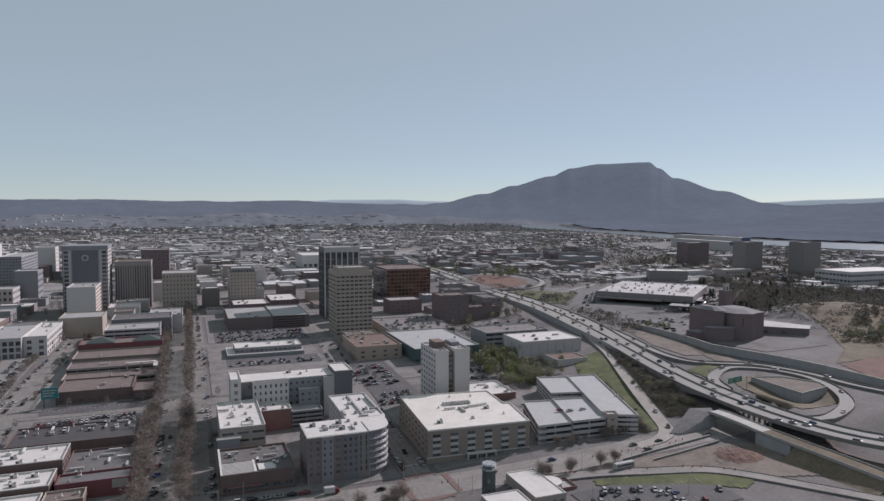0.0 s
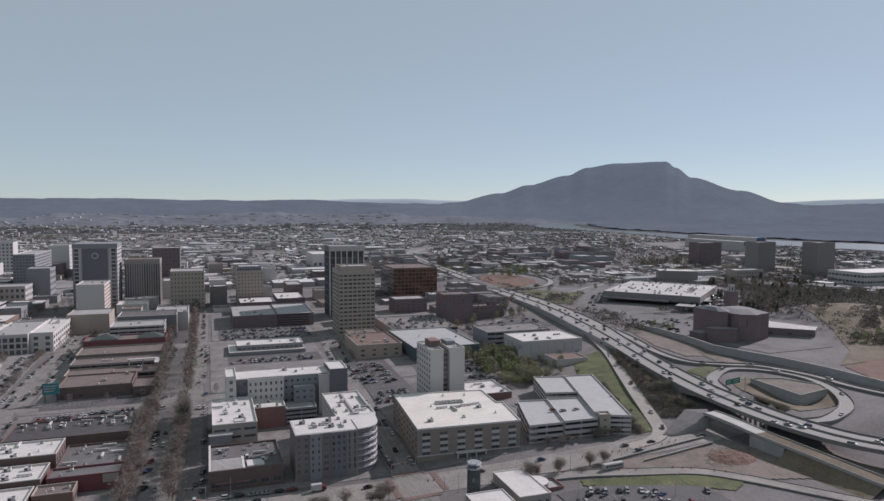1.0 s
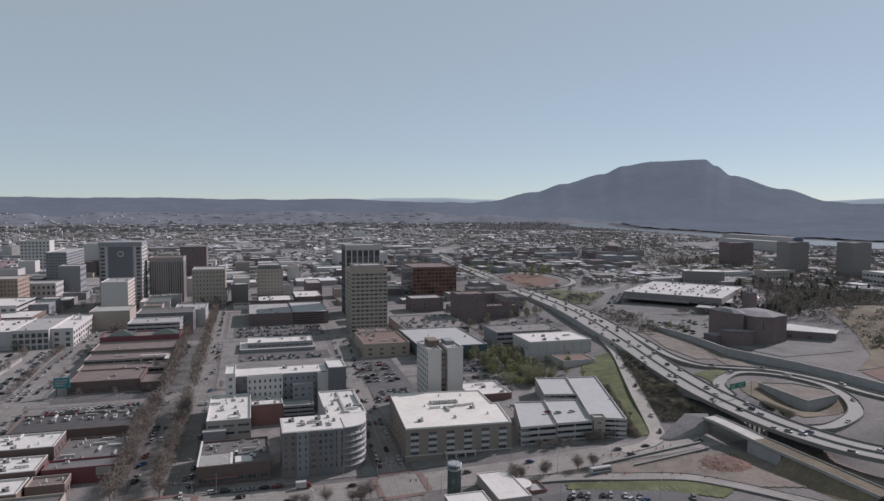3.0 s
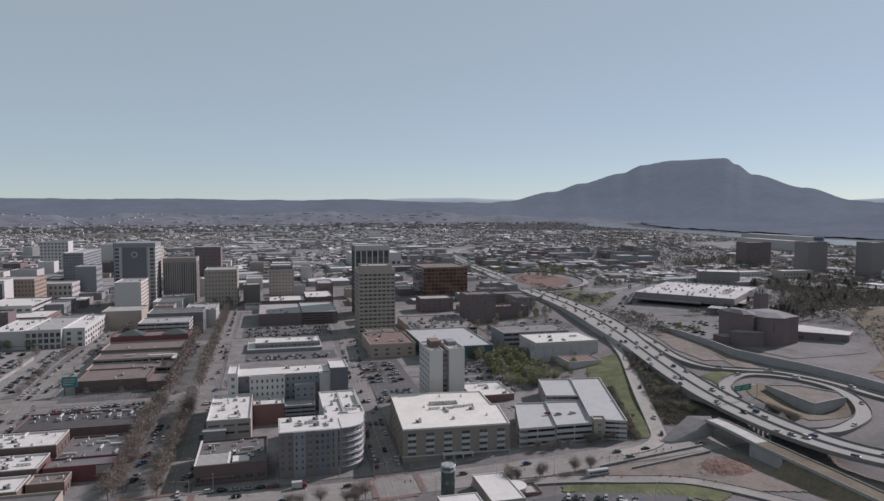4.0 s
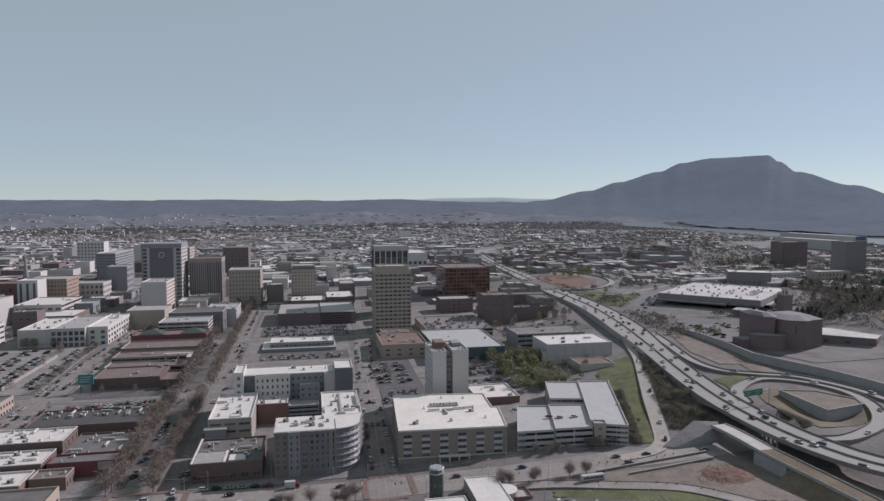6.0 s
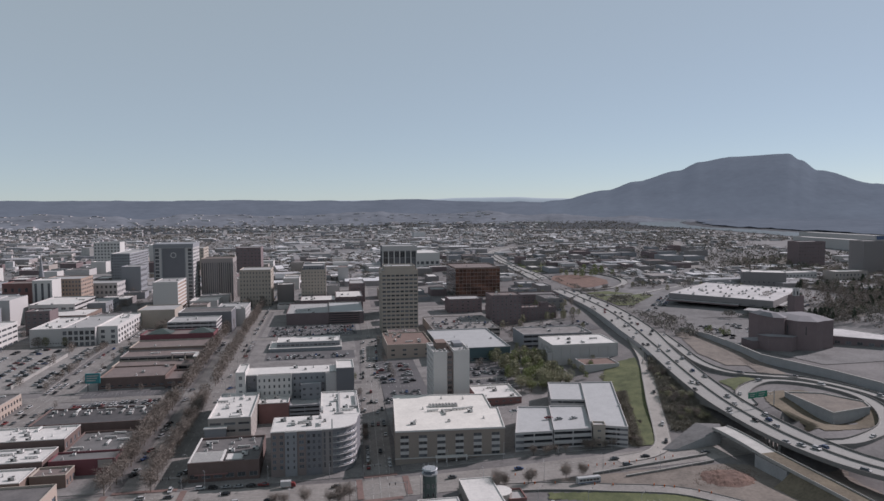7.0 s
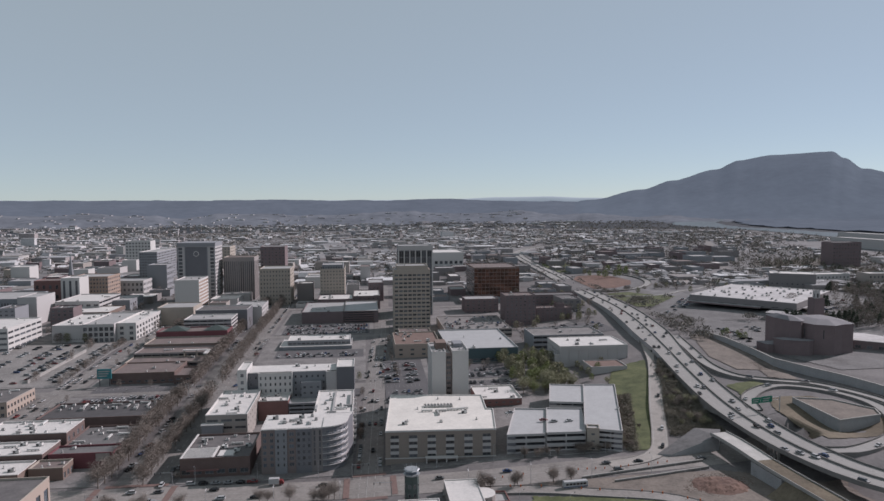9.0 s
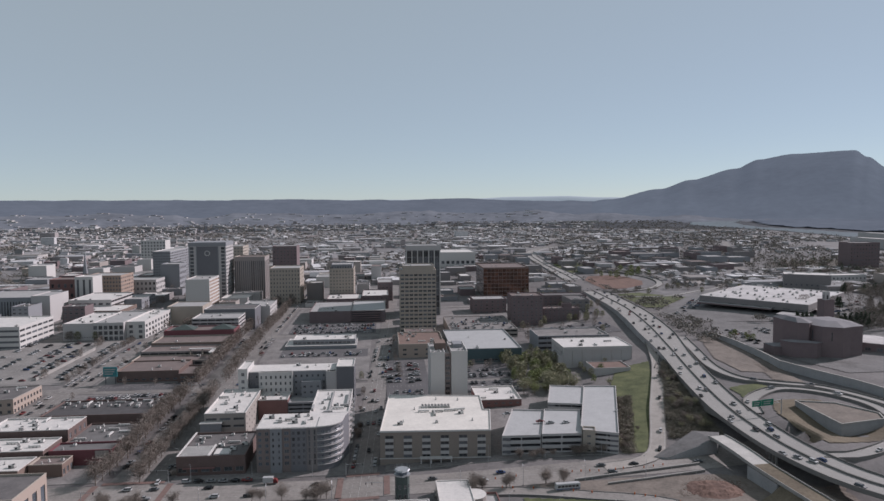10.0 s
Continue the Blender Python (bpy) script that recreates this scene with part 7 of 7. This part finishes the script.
# dark tones of the far city are lifted, haze put into the colours
FARWALLS = island("far_walls", [(0.46, 0.445, 0.445), (0.33, 0.30, 0.295), (0.54, 0.53, 0.53), (0.35, 0.315, 0.31), (0.32, 0.31, 0.325), (0.48, 0.455, 0.435)])
FARROOFS = island("far_roofs", [(0.58, 0.575, 0.58), (0.28, 0.275, 0.275), (0.21, 0.205, 0.20), (0.44, 0.435, 0.44), (0.25, 0.23, 0.22), (0.31, 0.31, 0.32), (0.26, 0.255, 0.26), (0.60, 0.595, 0.60), (0.27, 0.27, 0.275)])
FARTREES = island("far_trees", [(0.215, 0.188, 0.17), (0.175, 0.158, 0.145), (0.255, 0.222, 0.20), (0.15, 0.147, 0.13), (0.22, 0.205, 0.16)])
rnd = random.Random(99)
m = Mesh()
for i in range(14000):
    r = 1050 + 2450 * rnd.random() ** 1.1
    ang = radians(rnd.uniform(-33, 56))
    x, y = 60 + r * math.sin(ang), r * math.cos(ang)
    if any(math.hypot(x - p[0], y - p[1]) < 22 for p in DIAGONAL) or not free(x, y, 8) or any(a - 4 < x < b + 4 and c - 4 < y < e + 4 for a, b, c, e in used):
        continue
    dens = noise.noise(Vector((x / 330, y / 330, 7.0)))
    if dens < -0.3 or x > 1380 or (ang > radians(26) and r > 1300 and rnd.random() < 0.6) or (ang > radians(19) and r > 2500) or (r > 2500 and rnd.random() < 0.5):
        continue
    big = rnd.random() < 0.055
    w, d = (rnd.uniform(26, 70), rnd.uniform(18, 45)) if big else (rnd.uniform(7, 17), rnd.uniform(7, 15))
    hh = rnd.uniform(5, 10) if big else rnd.uniform(3.5, 8)
    if rnd.random() < 0.02 and ang < radians(10):
        hh *= 2.6
    z = land(x, y) - 1
    t = rnd.choice((0.0, 0.0, 0.12, 0.7))
    c, s = math.cos(t), math.sin(t)
    q = [(x + u * c - v * s, y + u * s + v * c) for u, v in ((-w / 2, -d / 2), (w / 2, -d / 2), (w / 2, d / 2), (-w / 2, d / 2))]
    if big or rnd.random() < 0.5:
        m.prism(q, z, z + hh, FARWALLS)
        m.poly([(px, py, z + hh + 0.15) for px, py in q], FARROOFS)
    else:
        m.prism(q, z, z + hh * 0.6, FARWALLS)
        a, b = ((q[0][0] + q[3][0]) / 2, (q[0][1] + q[3][1]) / 2, z + hh), ((q[1][0] + q[2][0]) / 2, (q[1][1] + q[2][1]) / 2, z + hh)
        e = [(px, py, z + hh * 0.6) for px, py in q]
        m.poly([e[0], e[1], b, a], FARROOFS)
        m.poly([e[2], e[3], a, b], FARROOFS)
        m.poly([e[3], e[0], a], FARWALLS)
        m.poly([e[1], e[2], b], FARWALLS)
hill = HILL_TOP["wooded_hills"].v
for i in range(330):                         # pale sheds and houses on the wooded rises
    x, y, z = hill[rnd.randrange(421 * 2, 421 * 14)]
    if abs(math.atan2(x - 60, y)) > 0.6 or (x > 900):
        continue
    x, y = x + rnd.uniform(-6, 6), y + rnd.uniform(-14, 14)
    w, d, hh = rnd.uniform(7, 24) * rnd.choice((1, 1, 1, 1.8)), rnd.uniform(14, 30), rnd.uniform(1.5, 3.5)
    q = [(x - w / 2, y - d / 2), (x + w / 2, y - d / 2), (x + w / 2, y + d / 2), (x - w / 2, y + d / 2)]
    m.prism(q, z - 9, z + hh, FARWALLS)
    m.poly([(px, py, z + hh + 0.15) for px, py in q], FARROOFS)
tagged(put("far_houses", m), "thousands of far houses and warehouses of the outer city", "city", kind="stuff")

rnd = random.Random(123)
m = Mesh()
for i in range(44000):
    r = 640 + 2800 * rnd.random() ** 1.05
    ang = radians(rnd.uniform(-33, 58))
    x, y = 60 + r * math.sin(ang), r * math.cos(ang)
    if any(math.hypot(x - p[0], y - p[1]) < 14 for p in DIAGONAL) or not free(x, y, 2) or any(a - 3 < x < b + 3 and c - 3 < y < e + 3 for a, b, c, e in used):
        continue
    if x > 1400 or r < 1050 and x < 400 or any(pm is LOTGREY and inside(pp, x, y) for pp, pm in PATCHES):
        continue
    dens = noise.noise(Vector((x / 240, y / 240, 3.0)))
    if rnd.random() > 0.42 - 0.9 * dens + (0.3 if ang > radians(17) else 0) + (0.5 if x > 1430 else 0):
        continue
    z, size = land(x, y), rnd.uniform(3.0, 6.5)
    pts = []
    blades, part_ = (60, 0.26) if r < 1300 else (15, 0.5)
    for _ in range(blades):
        p = Vector((rnd.gauss(0, 1), rnd.gauss(0, 1), abs(rnd.gauss(0.6, 0.8)))).normalized() * size * rnd.uniform(0.5, 1.1)
        c0 = Vector((x + p.x, y + p.y, z + size * 0.5 + p.z * 0.8))
        d1 = Vector((rnd.gauss(0, 1), rnd.gauss(0, 1), rnd.gauss(0, 1))).normalized() * size * part_
        d2 = Vector((rnd.gauss(0, 1), rnd.gauss(0, 1), rnd.gauss(0, 1))).normalized() * size * part_
        pts.append((c0, c0 + d1, c0 + d2))
    for tri in pts:
        m.poly(tri, FARTREES)
tagged(put("far_trees", m), "brown leafless trees scattered through the far city", "trees", kind="stuff")

# ---- roof equipment ----
protos = {}
for k, x, y, z, turn in UNITS:
    if k not in protos:
        ob = tagged(put(UNIT_WORDS[k][0], unit_mesh(k), at=pose(x, y, z, 0, 0, turn)), UNIT_WORDS[k][1], "roof unit", "roof equipment")
        protos[k] = ob
    else:
        copy_thing(protos[k], pose(x, y, z, 0, 0, turn))
